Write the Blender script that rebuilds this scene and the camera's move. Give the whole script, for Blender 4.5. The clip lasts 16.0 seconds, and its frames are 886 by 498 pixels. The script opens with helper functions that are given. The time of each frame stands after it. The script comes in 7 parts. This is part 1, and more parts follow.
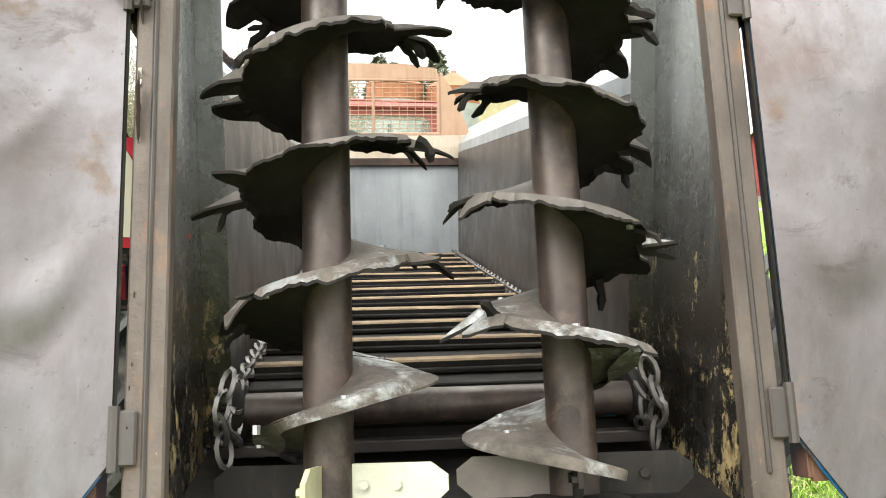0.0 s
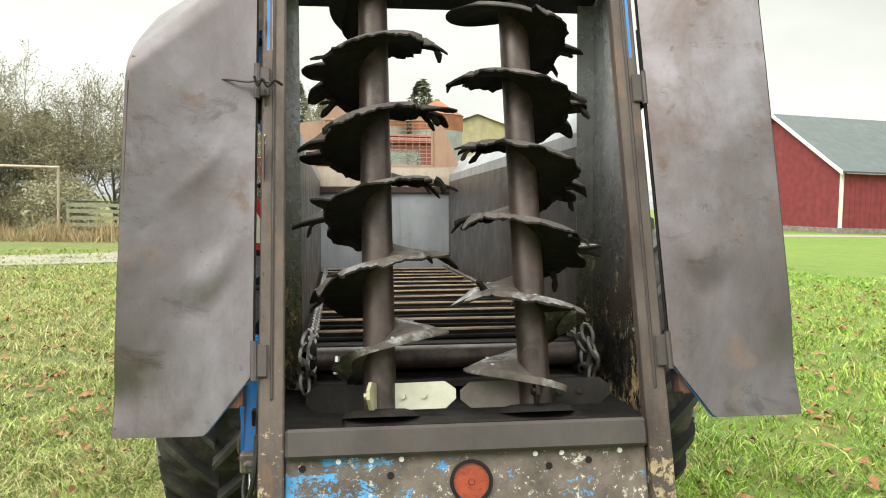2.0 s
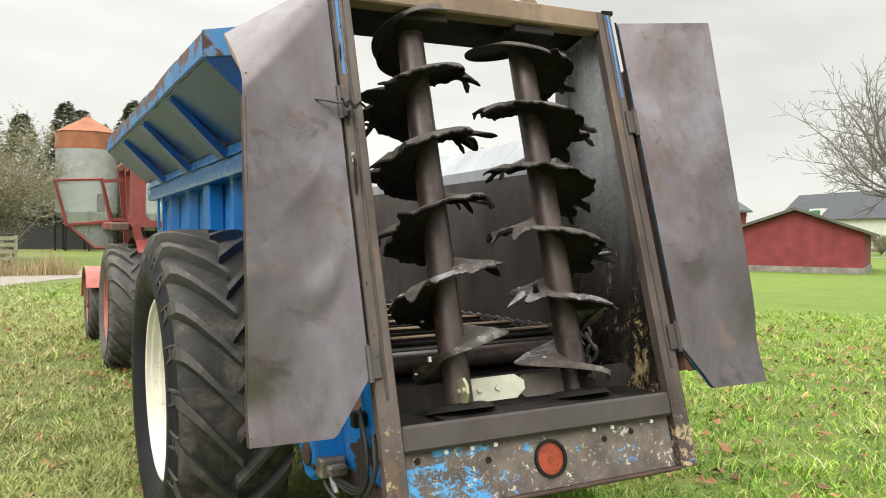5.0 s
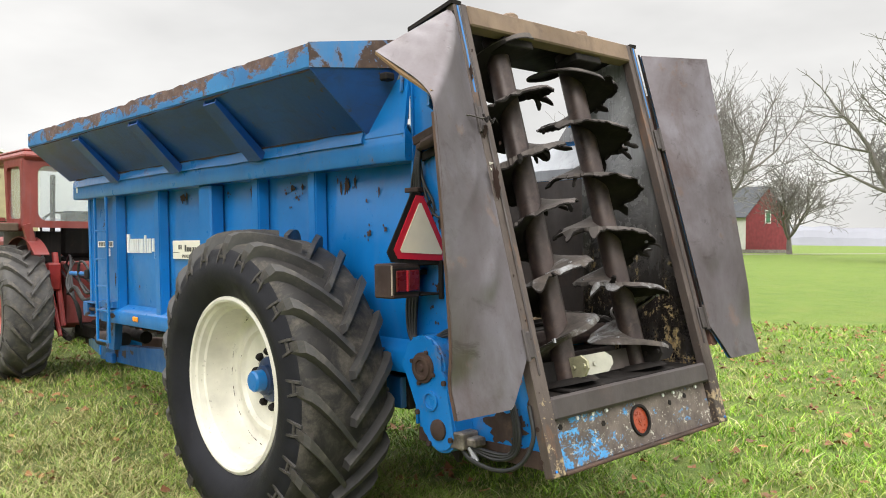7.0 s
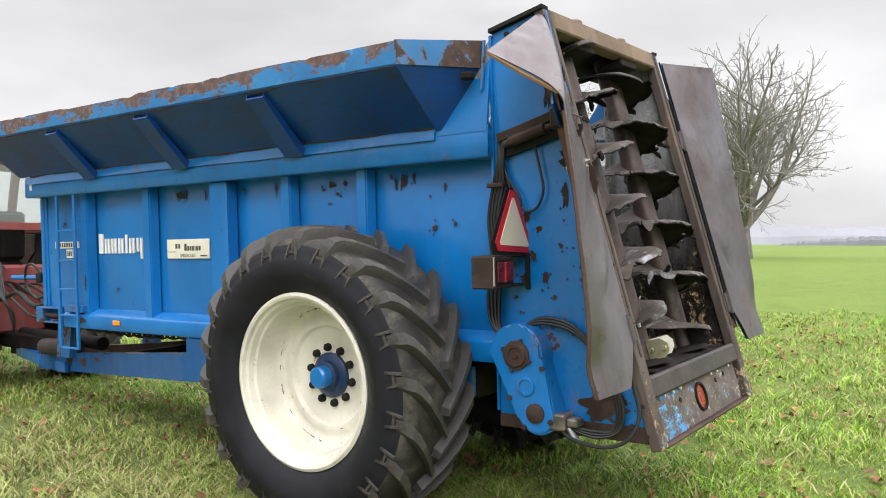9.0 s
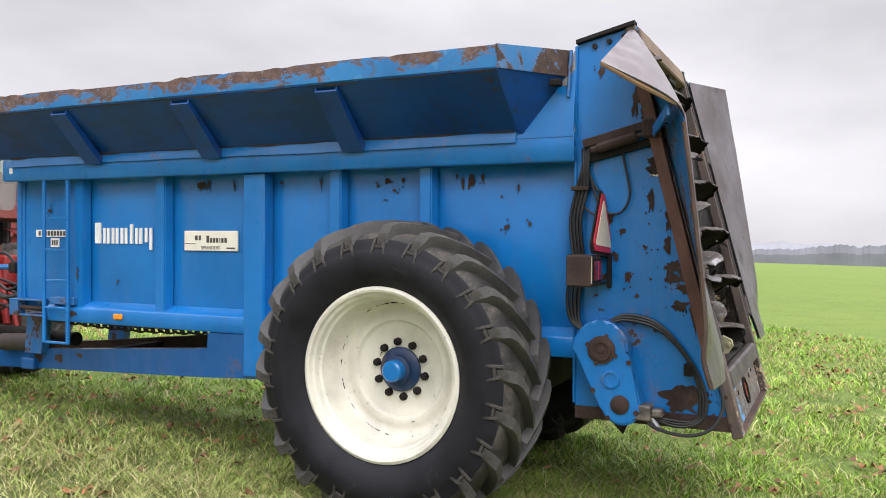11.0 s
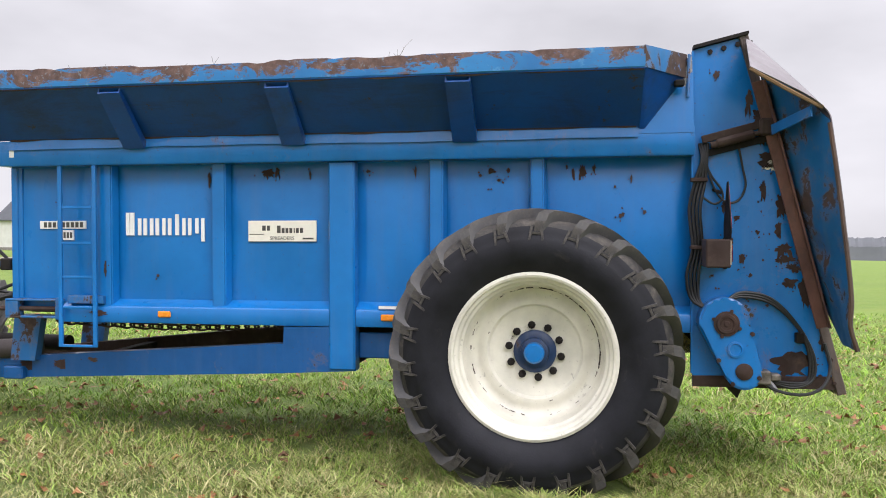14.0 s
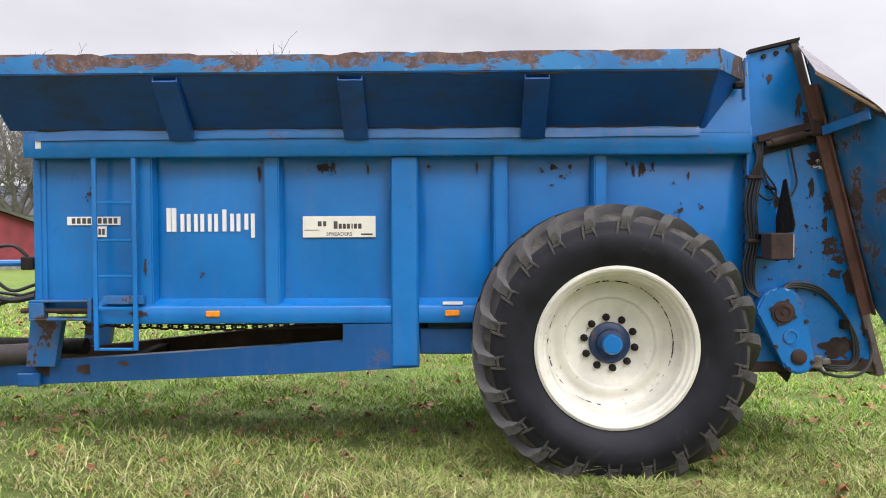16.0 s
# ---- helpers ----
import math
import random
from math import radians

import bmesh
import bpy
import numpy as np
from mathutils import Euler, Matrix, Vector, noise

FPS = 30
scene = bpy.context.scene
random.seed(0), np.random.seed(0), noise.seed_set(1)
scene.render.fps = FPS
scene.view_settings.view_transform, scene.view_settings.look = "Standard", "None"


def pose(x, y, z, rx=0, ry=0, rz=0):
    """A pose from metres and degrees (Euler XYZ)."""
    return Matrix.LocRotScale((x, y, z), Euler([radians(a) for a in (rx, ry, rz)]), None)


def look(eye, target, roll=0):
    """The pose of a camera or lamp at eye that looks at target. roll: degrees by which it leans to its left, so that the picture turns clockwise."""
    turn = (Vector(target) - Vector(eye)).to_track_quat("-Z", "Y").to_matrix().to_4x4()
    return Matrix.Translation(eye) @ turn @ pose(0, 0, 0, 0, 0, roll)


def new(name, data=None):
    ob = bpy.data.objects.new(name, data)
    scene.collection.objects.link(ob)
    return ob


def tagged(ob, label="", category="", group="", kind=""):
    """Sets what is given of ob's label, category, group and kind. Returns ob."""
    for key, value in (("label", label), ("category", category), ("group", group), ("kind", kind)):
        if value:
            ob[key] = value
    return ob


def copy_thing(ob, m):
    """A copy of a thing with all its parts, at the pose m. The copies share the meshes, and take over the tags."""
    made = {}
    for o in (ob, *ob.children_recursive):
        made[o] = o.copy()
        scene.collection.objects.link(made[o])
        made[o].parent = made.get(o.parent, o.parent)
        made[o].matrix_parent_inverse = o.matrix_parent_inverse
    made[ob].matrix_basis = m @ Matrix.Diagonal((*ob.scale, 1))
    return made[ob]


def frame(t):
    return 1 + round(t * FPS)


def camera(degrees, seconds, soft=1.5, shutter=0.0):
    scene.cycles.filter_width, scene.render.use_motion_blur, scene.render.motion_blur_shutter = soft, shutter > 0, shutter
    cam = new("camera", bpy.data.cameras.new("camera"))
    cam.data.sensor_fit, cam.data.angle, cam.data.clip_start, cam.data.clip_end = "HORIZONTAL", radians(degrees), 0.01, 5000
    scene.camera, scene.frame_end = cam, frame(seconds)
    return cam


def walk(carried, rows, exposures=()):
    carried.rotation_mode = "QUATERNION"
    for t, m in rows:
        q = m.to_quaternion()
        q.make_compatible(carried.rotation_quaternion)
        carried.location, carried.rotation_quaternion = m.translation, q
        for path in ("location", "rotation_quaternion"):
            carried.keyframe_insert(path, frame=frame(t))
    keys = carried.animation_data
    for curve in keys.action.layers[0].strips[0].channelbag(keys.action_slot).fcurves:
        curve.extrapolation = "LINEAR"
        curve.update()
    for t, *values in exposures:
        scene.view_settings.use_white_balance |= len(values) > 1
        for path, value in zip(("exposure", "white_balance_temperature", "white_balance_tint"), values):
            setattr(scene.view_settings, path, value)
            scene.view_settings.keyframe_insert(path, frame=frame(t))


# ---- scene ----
cam = camera(56.7, 16.0, soft=1.0)
# the machine stands on a slight cross slope: its own frame leans against the level
LEAN = Matrix.Translation((0, 1.7, 0)) @ pose(0, 0, 0, -0.9, -1.4, 0) @ Matrix.Translation((0, -1.7, 0))
PATH = [
    (0, (-0.243, -1.809, 1.599), (-0.031, 0.174, 1.448), -0.5),
    (0.5, (-0.315, -2.069, 1.585), (-0.075, -0.086, 1.479), -1.3),
    (1, (-0.327, -2.369, 1.572), (-0.072, -0.388, 1.462), -0.7),
    (1.5, (-0.374, -2.665, 1.578), (-0.132, -0.682, 1.477), -0.2),
    (2, (-0.472, -2.96, 1.587), (-0.216, -0.979, 1.498), -0.2),
    (2.5, (-0.538, -3.257, 1.561), (-0.249, -1.281, 1.47), 0.4),
    (3, (-0.793, -3.421, 1.594), (-0.431, -1.457, 1.491), 1.1),
    (3.2, (-0.893, -3.48, 1.602), (-0.518, -1.518, 1.5), 1.0),
    (5.5, (-2.313, -2.665, 1.53), (-1.259, -0.965, 1.509), -1.7),
    (6, (-2.717, -2.523, 1.54), (-1.573, -0.882, 1.509), -2.4),
    (6.5, (-3.105, -2.468, 1.522), (-1.825, -0.932, 1.496), -2.1),
    (7, (-3.469, -2.388, 1.555), (-2.104, -0.926, 1.52), -1.0),
    (7.5, (-3.753, -2.212, 1.557), (-2.297, -0.843, 1.495), -1.2),
    (8, (-3.895, -2.014, 1.552), (-2.401, -0.685, 1.506), -0.7),
    (8.5, (-4.087, -1.78, 1.517), (-2.533, -0.522, 1.499), -0.8),
    (9, (-4.4, -1.564, 1.538), (-2.779, -0.392, 1.5), -1.5),
    (11.5, (-5.302, -0.259, 1.458), (-3.474, 0.552, 1.435), -0.4),
    (12, (-5.478, 0.107, 1.416), (-3.619, 0.843, 1.383), -1.4),
    (12.5, (-5.581, 0.46, 1.45), (-3.679, 1.078, 1.417), 0.5),
    (13, (-5.76, 0.784, 1.448), (-3.83, 1.305, 1.432), 0.5),
    (13.5, (-5.901, 1.083, 1.46), (-3.948, 1.514, 1.425), -0.1),
    (14, (-5.942, 1.401, 1.463), (-3.97, 1.736, 1.423), -0.1),
    (14.5, (-6.026, 1.694, 1.458), (-4.044, 1.961, 1.411), -0.6),
    (15, (-6.047, 1.952, 1.451), (-4.058, 2.154, 1.406), -0.7),
    (15.5, (-6.016, 2.224, 1.449), (-4.02, 2.347, 1.415), -0.4),
    (16, (-6.078, 2.618, 1.471), (-4.079, 2.651, 1.417), -0.3),
]
walk(cam, [(t, LEAN @ look(eye, target, roll)) for t, eye, target, roll in PATH],
     exposures=[(0, 0.94, 6650, 2), (0.5, 0.74, 6700, 2), (1, 0.52, 6750, 2), (2, 0.24, 6800, 2), (3, 0.07, 6800, 2), (5.5, 0.08, 6700, 8), (8, 0.05, 6500, 10), (11.5, 0, 6280, 16), (16, 0, 6220, 17)])

# ---- world, sun, exposure ----
world = bpy.data.worlds.new("overcast_sky")
scene.world = world
world.use_nodes = True
wn, wl = world.node_tree.nodes, world.node_tree.links
wn.clear()
w_out = wn.new("ShaderNodeOutputWorld")
w_bg = wn.new("ShaderNodeBackground")
w_sky = wn.new("ShaderNodeTexSky")
w_sky.sky_type = "NISHITA"
w_sky.sun_disc = False
w_sky.sun_elevation = radians(32)
w_sky.sun_rotation = radians(200)
w_hue = wn.new("ShaderNodeHueSaturation")
w_hue.inputs["Saturation"].default_value = 0.12
w_hue.inputs["Value"].default_value = 1.0
w_tc = wn.new("ShaderNodeTexCoord")
w_map = wn.new("ShaderNodeMapping")
w_map.inputs["Scale"].default_value = (1.0, 1.0, 2.6)
w_noise = wn.new("ShaderNodeTexNoise")
w_noise.inputs["Scale"].default_value = 2.2
w_noise.inputs["Detail"].default_value = 5.0
w_ramp = wn.new("ShaderNodeValToRGB")
w_ramp.color_ramp.elements[0].position = 0.3
w_ramp.color_ramp.elements[0].color = (5.33, 5.3, 5.28, 1)
w_ramp.color_ramp.elements[1].position = 0.7
w_ramp.color_ramp.elements[1].color = (8.78, 8.7, 8.6, 1)
w_mix = wn.new("ShaderNodeMix")
w_mix.data_type = "RGBA"
w_mix.inputs["Factor"].default_value = 0.8
wl.new(w_tc.outputs["Generated"], w_map.inputs["Vector"])
wl.new(w_map.outputs["Vector"], w_noise.inputs["Vector"])
wl.new(w_noise.outputs["Fac"], w_ramp.inputs["Fac"])
wl.new(w_sky.outputs["Color"], w_hue.inputs["Color"])
wl.new(w_hue.outputs["Color"], w_mix.inputs["A"])
wl.new(w_ramp.outputs["Color"], w_mix.inputs["B"])
# an overcast sky is several times brighter overhead than at the horizon
w_sep = wn.new("ShaderNodeSeparateXYZ")
w_rng = wn.new("ShaderNodeMapRange")
w_rng.interpolation_type = "SMOOTHSTEP"
w_rng.inputs["From Min"].default_value = 0.22
w_rng.inputs["From Max"].default_value = 0.85
w_rng.inputs["To Min"].default_value = 1.0
w_rng.inputs["To Max"].default_value = 4.2
w_scale = wn.new("ShaderNodeVectorMath")
w_scale.operation = "SCALE"
wl.new(w_tc.outputs["Generated"], w_sep.inputs[0])
wl.new(w_sep.outputs["Z"], w_rng.inputs["Value"])
wl.new(w_mix.outputs["Result"], w_scale.inputs[0])
wl.new(w_rng.outputs["Result"], w_scale.inputs["Scale"])
wl.new(w_scale.outputs["Vector"], w_bg.inputs["Color"])
w_bg.inputs["Strength"].default_value = 0.124
wl.new(w_bg.outputs["Background"], w_out.inputs["Surface"])

sun_data = bpy.data.lights.new("sun", "SUN")
sun_data.energy = 1.5
sun_data.angle = radians(35)
sun_data.color = (1.0, 0.97, 0.93)
sun = new("sun", sun_data)
sun.matrix_world = look((-14, -9, 16), (0, 2, 0))
scene.view_settings.exposure = 0.0


# ---- materials ----
class Mat:
    """A small node-material builder."""

    def __init__(self, name, rough=0.6, metal=0.0):
        self.m = bpy.data.materials.new(name)
        self.m.use_nodes = True
        self.n, self.l = self.m.node_tree.nodes, self.m.node_tree.links
        self.b = self.n["Principled BSDF"]
        self.b.inputs["Roughness"].default_value = rough
        self.b.inputs["Metallic"].default_value = metal
        self.tc = self.n.new("ShaderNodeTexCoord").outputs["Object"]
        self.bump_in = None

    def coords(self, scale=(1, 1, 1), source=None):
        k = self.n.new("ShaderNodeMapping")
        k.inputs["Scale"].default_value = scale
        self.l.new(source or self.tc, k.inputs["Vector"])
        return k.outputs["Vector"]

    def noise(self, scale, detail=4.0, rough=0.55, vec=None, distort=0.0):
        k = self.n.new("ShaderNodeTexNoise")
        k.inputs["Scale"].default_value = scale
        k.inputs["Detail"].default_value = detail
        k.inputs["Roughness"].default_value = rough
        k.inputs["Distortion"].default_value = distort
        self.l.new(vec or self.tc, k.inputs["Vector"])
        return k.outputs["Fac"]

    def voronoi(self, scale, vec=None):
        k = self.n.new("ShaderNodeTexVoronoi")
        k.inputs["Scale"].default_value = scale
        self.l.new(vec or self.tc, k.inputs["Vector"])
        return k.outputs["Distance"]

    def ramp(self, fac, stops):
        k = self.n.new("ShaderNodeValToRGB")
        e = k.color_ramp.elements
        while len(e) < len(stops):
            e.new(0.5)
        for el, (p, c) in zip(e, stops):
            el.position = p
            el.color = (c, c, c, 1) if isinstance(c, (int, float)) else (*c, 1)
        self.l.new(fac, k.inputs["Fac"])
        return k.outputs["Color"]

    def mix(self, fac, a, b, blend="MIX"):
        k = self.n.new("ShaderNodeMix")
        k.data_type = "RGBA"
        k.blend_type = blend
        for key, v in (("Factor", fac), ("A", a), ("B", b)):
            if isinstance(v, (int, float)):
                k.inputs[key].default_value = v if key == "Factor" else (v, v, v, 1)
            elif isinstance(v, tuple):
                k.inputs[key].default_value = (*v, 1)
            else:
                self.l.new(v, k.inputs[key])
        return k.outputs["Result"]

    def math(self, op, a, b=0.0):
        k = self.n.new("ShaderNodeMath")
        k.operation = op
        k.use_clamp = True
        for i, v in enumerate((a, b)):
            if isinstance(v, (int, float)):
                k.inputs[i].default_value = v
            else:
                self.l.new(v, k.inputs[i])
        return k.outputs[0]

    def span(self, v, a, b):
        k = self.n.new("ShaderNodeMapRange")
        k.interpolation_type = "SMOOTHSTEP"
        k.inputs["From Min"].default_value = a
        k.inputs["From Max"].default_value = b
        self.l.new(v, k.inputs["Value"])
        return k.outputs["Result"]

    def color(self, c):
        if isinstance(c, tuple):
            self.b.inputs["Base Color"].default_value = (*c, 1)
        else:
            self.l.new(c, self.b.inputs["Base Color"])
        return self

    def rough(self, f):
        self.l.new(f, self.b.inputs["Roughness"])
        return self

    def metal(self, f):
        self.l.new(f, self.b.inputs["Metallic"])
        return self

    def bump(self, f, strength=0.3, dist=0.01):
        k = self.n.new("ShaderNodeBump")
        k.inputs["Strength"].default_value = strength
        k.inputs["Distance"].default_value = dist
        self.l.new(f, k.inputs["Height"])
        if self.bump_in:
            self.l.new(self.bump_in, k.inputs["Normal"])
        self.bump_in = k.outputs["Normal"]
        self.l.new(self.bump_in, self.b.inputs["Normal"])
        return self

    def per_object(self):
        return self.n.new("ShaderNodeObjectInfo").outputs["Random"]

    def per_island(self):
        return self.n.new("ShaderNodeNewGeometry").outputs["Random Per Island"]


RUST = [(0.0, (0.02, 0.014, 0.012)), (0.5, (0.058, 0.035, 0.027)), (1.0, (0.16, 0.098, 0.07))]


def painted_steel(name, base, chips, rough=0.42, dust=0.25, seed=0.0):
    """Old enamel on steel: faded, streaked, chipped to rust where noise says so. chips: 0 none .. 1 mostly rust."""
    m = Mat(name, rough)
    v = m.coords((1, 1, 1))
    fade = m.ramp(m.noise(1.3 + seed, 5, 0.6, v), [(0.3, tuple(c * 0.82 for c in base)), (0.7, tuple(min(1, c * 1.12 + 0.006) for c in base))])
    streak = m.noise(3.0, 4, 0.6, m.coords((3.5, 3.5, 0.35)))
    col = m.mix(m.math("MULTIPLY", m.ramp(streak, [(0.5, 0.0), (0.75, 1.0)]), dust), fade, (0.16, 0.17, 0.17))
    speck = m.ramp(m.noise(38, 3, 0.6, v), [(0.66, 0.0), (0.71, 1.0)])
    big = m.noise(3.1 + seed, 8, 0.72, m.coords((1, 1, 0.8)), 0.3)
    lim = 0.735 - 0.3 * chips
    chip = m.ramp(big, [(lim, 0.0), (lim + 0.018, 1.0)])
    halo = m.ramp(big, [(lim - 0.06, 0.0), (lim, 1.0)])
    rust = m.ramp(m.noise(16, 6, 0.65, v), RUST)
    col = m.mix(m.math("MULTIPLY", halo, 0.35), col, (0.16, 0.12, 0.1))
    col = m.mix(m.math("MULTIPLY", speck, 0.25 + 0.5 * chips), col, rust)
    col = m.mix(chip, col, rust)
    m.color(col).rough(m.mix(chip, m.ramp(m.noise(9, 4, 0.6, v), [(0.3, rough - 0.08), (0.7, rough + 0.14)]), 0.85))
    m.bump(m.mix(chip, 0.6, m.noise(60, 4, 0.7, v)), 0.25, 0.004)
    m.bump(m.noise(1.7, 2, 0.5, v), 0.20, 0.03)
    return m.m


def bare_steel(name, dark, light, rust, rough=0.5, metal=0.55, scale=1.0):
    """Scoured and dirty steel sheet with rust stains."""
    m = Mat(name, rough, metal)
    base = m.ramp(m.noise(2.0 * scale, 6, 0.62, m.coords((1, 1, 0.6))), [(0.28, dark), (0.72, light)])
    stain = m.ramp(m.noise(5.0 * scale, 7, 0.7, None, 0.4), [(0.62 - 0.2 * rust, 0.0), (0.72 - 0.1 * rust, 1.0)])
    rc = m.ramp(m.noise(24, 5, 0.65), RUST)
    col = m.mix(m.math("MULTIPLY", stain, 0.35 + 0.5 * rust), base, rc)
    runs = m.ramp(m.noise(7, 4, 0.6, m.coords((4, 4, 0.25))), [(0.52, 0.0), (0.8, 1.0)])
    col = m.mix(m.math("MULTIPLY", runs, 0.3), col, (0.06, 0.045, 0.035))
    m.color(col)
    m.rough(m.ramp(m.noise(6, 5, 0.65), [(0.3, max(0.15, rough - 0.14)), (0.75, min(1, rough + 0.2))]))
    m.metal(m.math("SUBTRACT", metal, m.math("MULTIPLY", stain, metal)))
    m.bump(m.noise(45, 5, 0.7), 0.22, 0.004)
    m.bump(m.noise(3, 3, 0.5), 0.16, 0.03)
    return m.m


M_BLUE = painted_steel("blue_enamel", (0.001, 0.155, 0.475), 0.0, 0.34, 0.10)
M_BLUE_WORN = painted_steel("blue_enamel_worn", (0.001, 0.155, 0.475), 0.33, 0.32, 0.12, seed=0.7)
# same enamel for the low beams, darkened for the dimmer light down there
M_BLUE_CHASSIS = painted_steel("blue_enamel_shaded", (0.002, 0.080, 0.270), 0.22, 0.45, 0.08, seed=1.2)
for mt in (M_BLUE, M_BLUE_WORN, M_BLUE_CHASSIS):
    mt.node_tree.nodes["Principled BSDF"].inputs["Specular IOR Level"].default_value = 0.13
    mt.node_tree.nodes["Principled BSDF"].inputs["Coat Weight"].default_value = 0.85
    mt.node_tree.nodes["Principled BSDF"].inputs["Coat IOR"].default_value = 1.5
    mt.node_tree.nodes["Principled BSDF"].inputs["Coat Roughness"].default_value = 0.22
M_BLUE_LIP = painted_steel("blue_enamel_flaking", (0.006, 0.12, 0.34), 0.60, seed=1.9)
M_LIPEND = painted_steel("blue_enamel_mostly_rusted", (0.012, 0.15, 0.38), 0.82, seed=1.4)


def lip_enamel():
    """Blue enamel rusting from the battered upper edge downward."""
    m = Mat("lip_enamel", 0.5)
    v = m.tc
    blue = m.ramp(m.noise(2.2, 5, 0.6), [(0.3, (0.006, 0.12, 0.33)), (0.7, (0.02, 0.19, 0.45))])
    rust = m.ramp(m.noise(13, 7, 0.7), [(0.25, (0.045, 0.028, 0.025)), (0.5, (0.115, 0.070, 0.060)), (0.75, (0.22, 0.14, 0.115))])
    sep = m.n.new("ShaderNodeSeparateXYZ")
    m.l.new(v, sep.inputs[0])
    up = m.math("MULTIPLY", m.math("SUBTRACT", sep.outputs["Z"], 2.395), 3.6)
    k = m.math("ADD", m.math("MULTIPLY", up, 0.28), m.math("SUBTRACT", m.noise(3.4, 12, 0.76, m.coords((1, .7, 1.6)), .5), m.math("SUBTRACT", 0.100, m.math("MULTIPLY", sep.outputs["Y"], 0.072))))
    chip = m.ramp(k, [(0.555, 0.0), (0.595, 1.0)])
    speck = m.ramp(m.noise(30, 4, 0.7), [(0.60, 0.0), (0.66, 1.0)])
    pale = m.ramp(m.noise(9, 5, 0.7), [(0.62, 0.0), (0.7, 1.0)])
    col = m.mix(m.math("MULTIPLY", pale, 0.4), blue, (0.16, 0.36, 0.55))
    col = m.mix(m.math("MULTIPLY", speck, 0.8), col, rust)
    col = m.mix(chip, col, m.mix(m.math("MULTIPLY", speck, 0.5), rust, (0.2, 0.3, 0.38)))
    m.color(col).rough(m.mix(chip, 0.45, 0.9))
    m.bump(m.mix(chip, 0.7, m.noise(50, 5, 0.7)), 0.4, 0.006)
    return m.m


def flaking_post():
    """Brown steel with pale ochre paint flakes low down on the posts."""
    m = Mat("flaking_post", 0.6)
    base = m.ramp(m.noise(4, 6, 0.65, m.coords((2, 2, .4))), [(0.3, (0.046, 0.033, 0.029)), (0.7, (0.122, 0.096, 0.086))])
    rust = m.ramp(m.noise(11, 6, 0.7, m.coords((1, 1, .3))), [(0.55, 0.0), (0.68, 1.0)])
    col = m.mix(m.math("MULTIPLY", rust, 0.75), base, (0.19, 0.098, 0.055))
    sep = m.n.new("ShaderNodeSeparateXYZ")
    m.l.new(m.tc, sep.inputs[0])
    low = m.math("MULTIPLY", m.math("SUBTRACT", 1.35, sep.outputs["Z"]), 0.28)
    k = m.math("ADD", low, m.noise(22, 7, 0.75))
    side = m.math("MULTIPLY", m.math("SUBTRACT", 0.7512, m.math("ABSOLUTE", sep.outputs["X"])), 2000.0)
    flake = m.math("MULTIPLY", m.ramp(k, [(0.735, 0.0), (0.765, 1.0)]), side)
    col = m.mix(flake, col, m.ramp(m.noise(30, 3), [(0.3, (0.22, 0.15, 0.085)), (0.7, (0.42, 0.33, 0.20))]))
    m.color(col)
    m.metal(m.math("MULTIPLY", m.math("SUBTRACT", 1.0, flake), 0.3))
    m.bump(m.mix(flake, m.noise(60, 4), 0.9), 0.4, 0.005)
    return m.m


def rear_flakes():
    m = Mat("scaling_rear_panel", 0.62)
    base = m.ramp(m.noise(9, 7, 0.7), [(0.3, (0.05, 0.038, 0.032)), (0.7, (0.17, 0.135, 0.115))])
    k = m.noise(8.5, 10, 0.78, m.coords((1.0, 1, 1.4)), .3)
    sep = m.n.new("ShaderNodeSeparateXYZ")
    m.l.new(m.tc, sep.inputs[0])
    k = m.math("ADD", m.math("SUBTRACT", k, 0.055), m.math("MULTIPLY", m.math("SUBTRACT", -0.05, sep.outputs["X"]), 0.14))
    blue = m.ramp(k, [(0.535, 0.0), (0.545, 1.0)])
    white = m.ramp(m.noise(26, 6, 0.85), [(0.590, 0.0), (0.605, 1.0)])
    col = m.mix(blue, base, m.ramp(m.noise(15, 3), [(0.3, (0.03, 0.21, 0.5)), (0.7, (0.09, 0.36, 0.68))]))
    col = m.mix(white, col, (0.55, 0.53, 0.46))
    m.color(col)
    m.bump(m.mix(blue, m.noise(60, 4), 0.9), 0.4, 0.005)
    return m.m


def grimy_shaded_blue():
    """The underside of the flare: enamel darkened for its shade, under a film of dried slurry."""
    m = Mat("grimy_shaded_blue", 0.30)
    # base blue well below the side enamel: underside shade put into the colour
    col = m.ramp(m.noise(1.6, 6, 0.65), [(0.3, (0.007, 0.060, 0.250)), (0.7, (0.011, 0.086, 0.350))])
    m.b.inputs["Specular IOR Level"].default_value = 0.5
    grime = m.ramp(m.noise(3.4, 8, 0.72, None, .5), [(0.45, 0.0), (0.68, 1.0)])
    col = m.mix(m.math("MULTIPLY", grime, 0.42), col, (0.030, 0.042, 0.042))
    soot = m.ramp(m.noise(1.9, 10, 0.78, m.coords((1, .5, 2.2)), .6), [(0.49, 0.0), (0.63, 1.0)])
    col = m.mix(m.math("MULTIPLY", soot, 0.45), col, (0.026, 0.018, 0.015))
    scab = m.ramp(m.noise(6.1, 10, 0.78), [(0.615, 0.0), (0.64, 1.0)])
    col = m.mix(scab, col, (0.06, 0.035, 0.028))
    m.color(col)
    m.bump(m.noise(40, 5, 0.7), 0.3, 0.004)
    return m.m


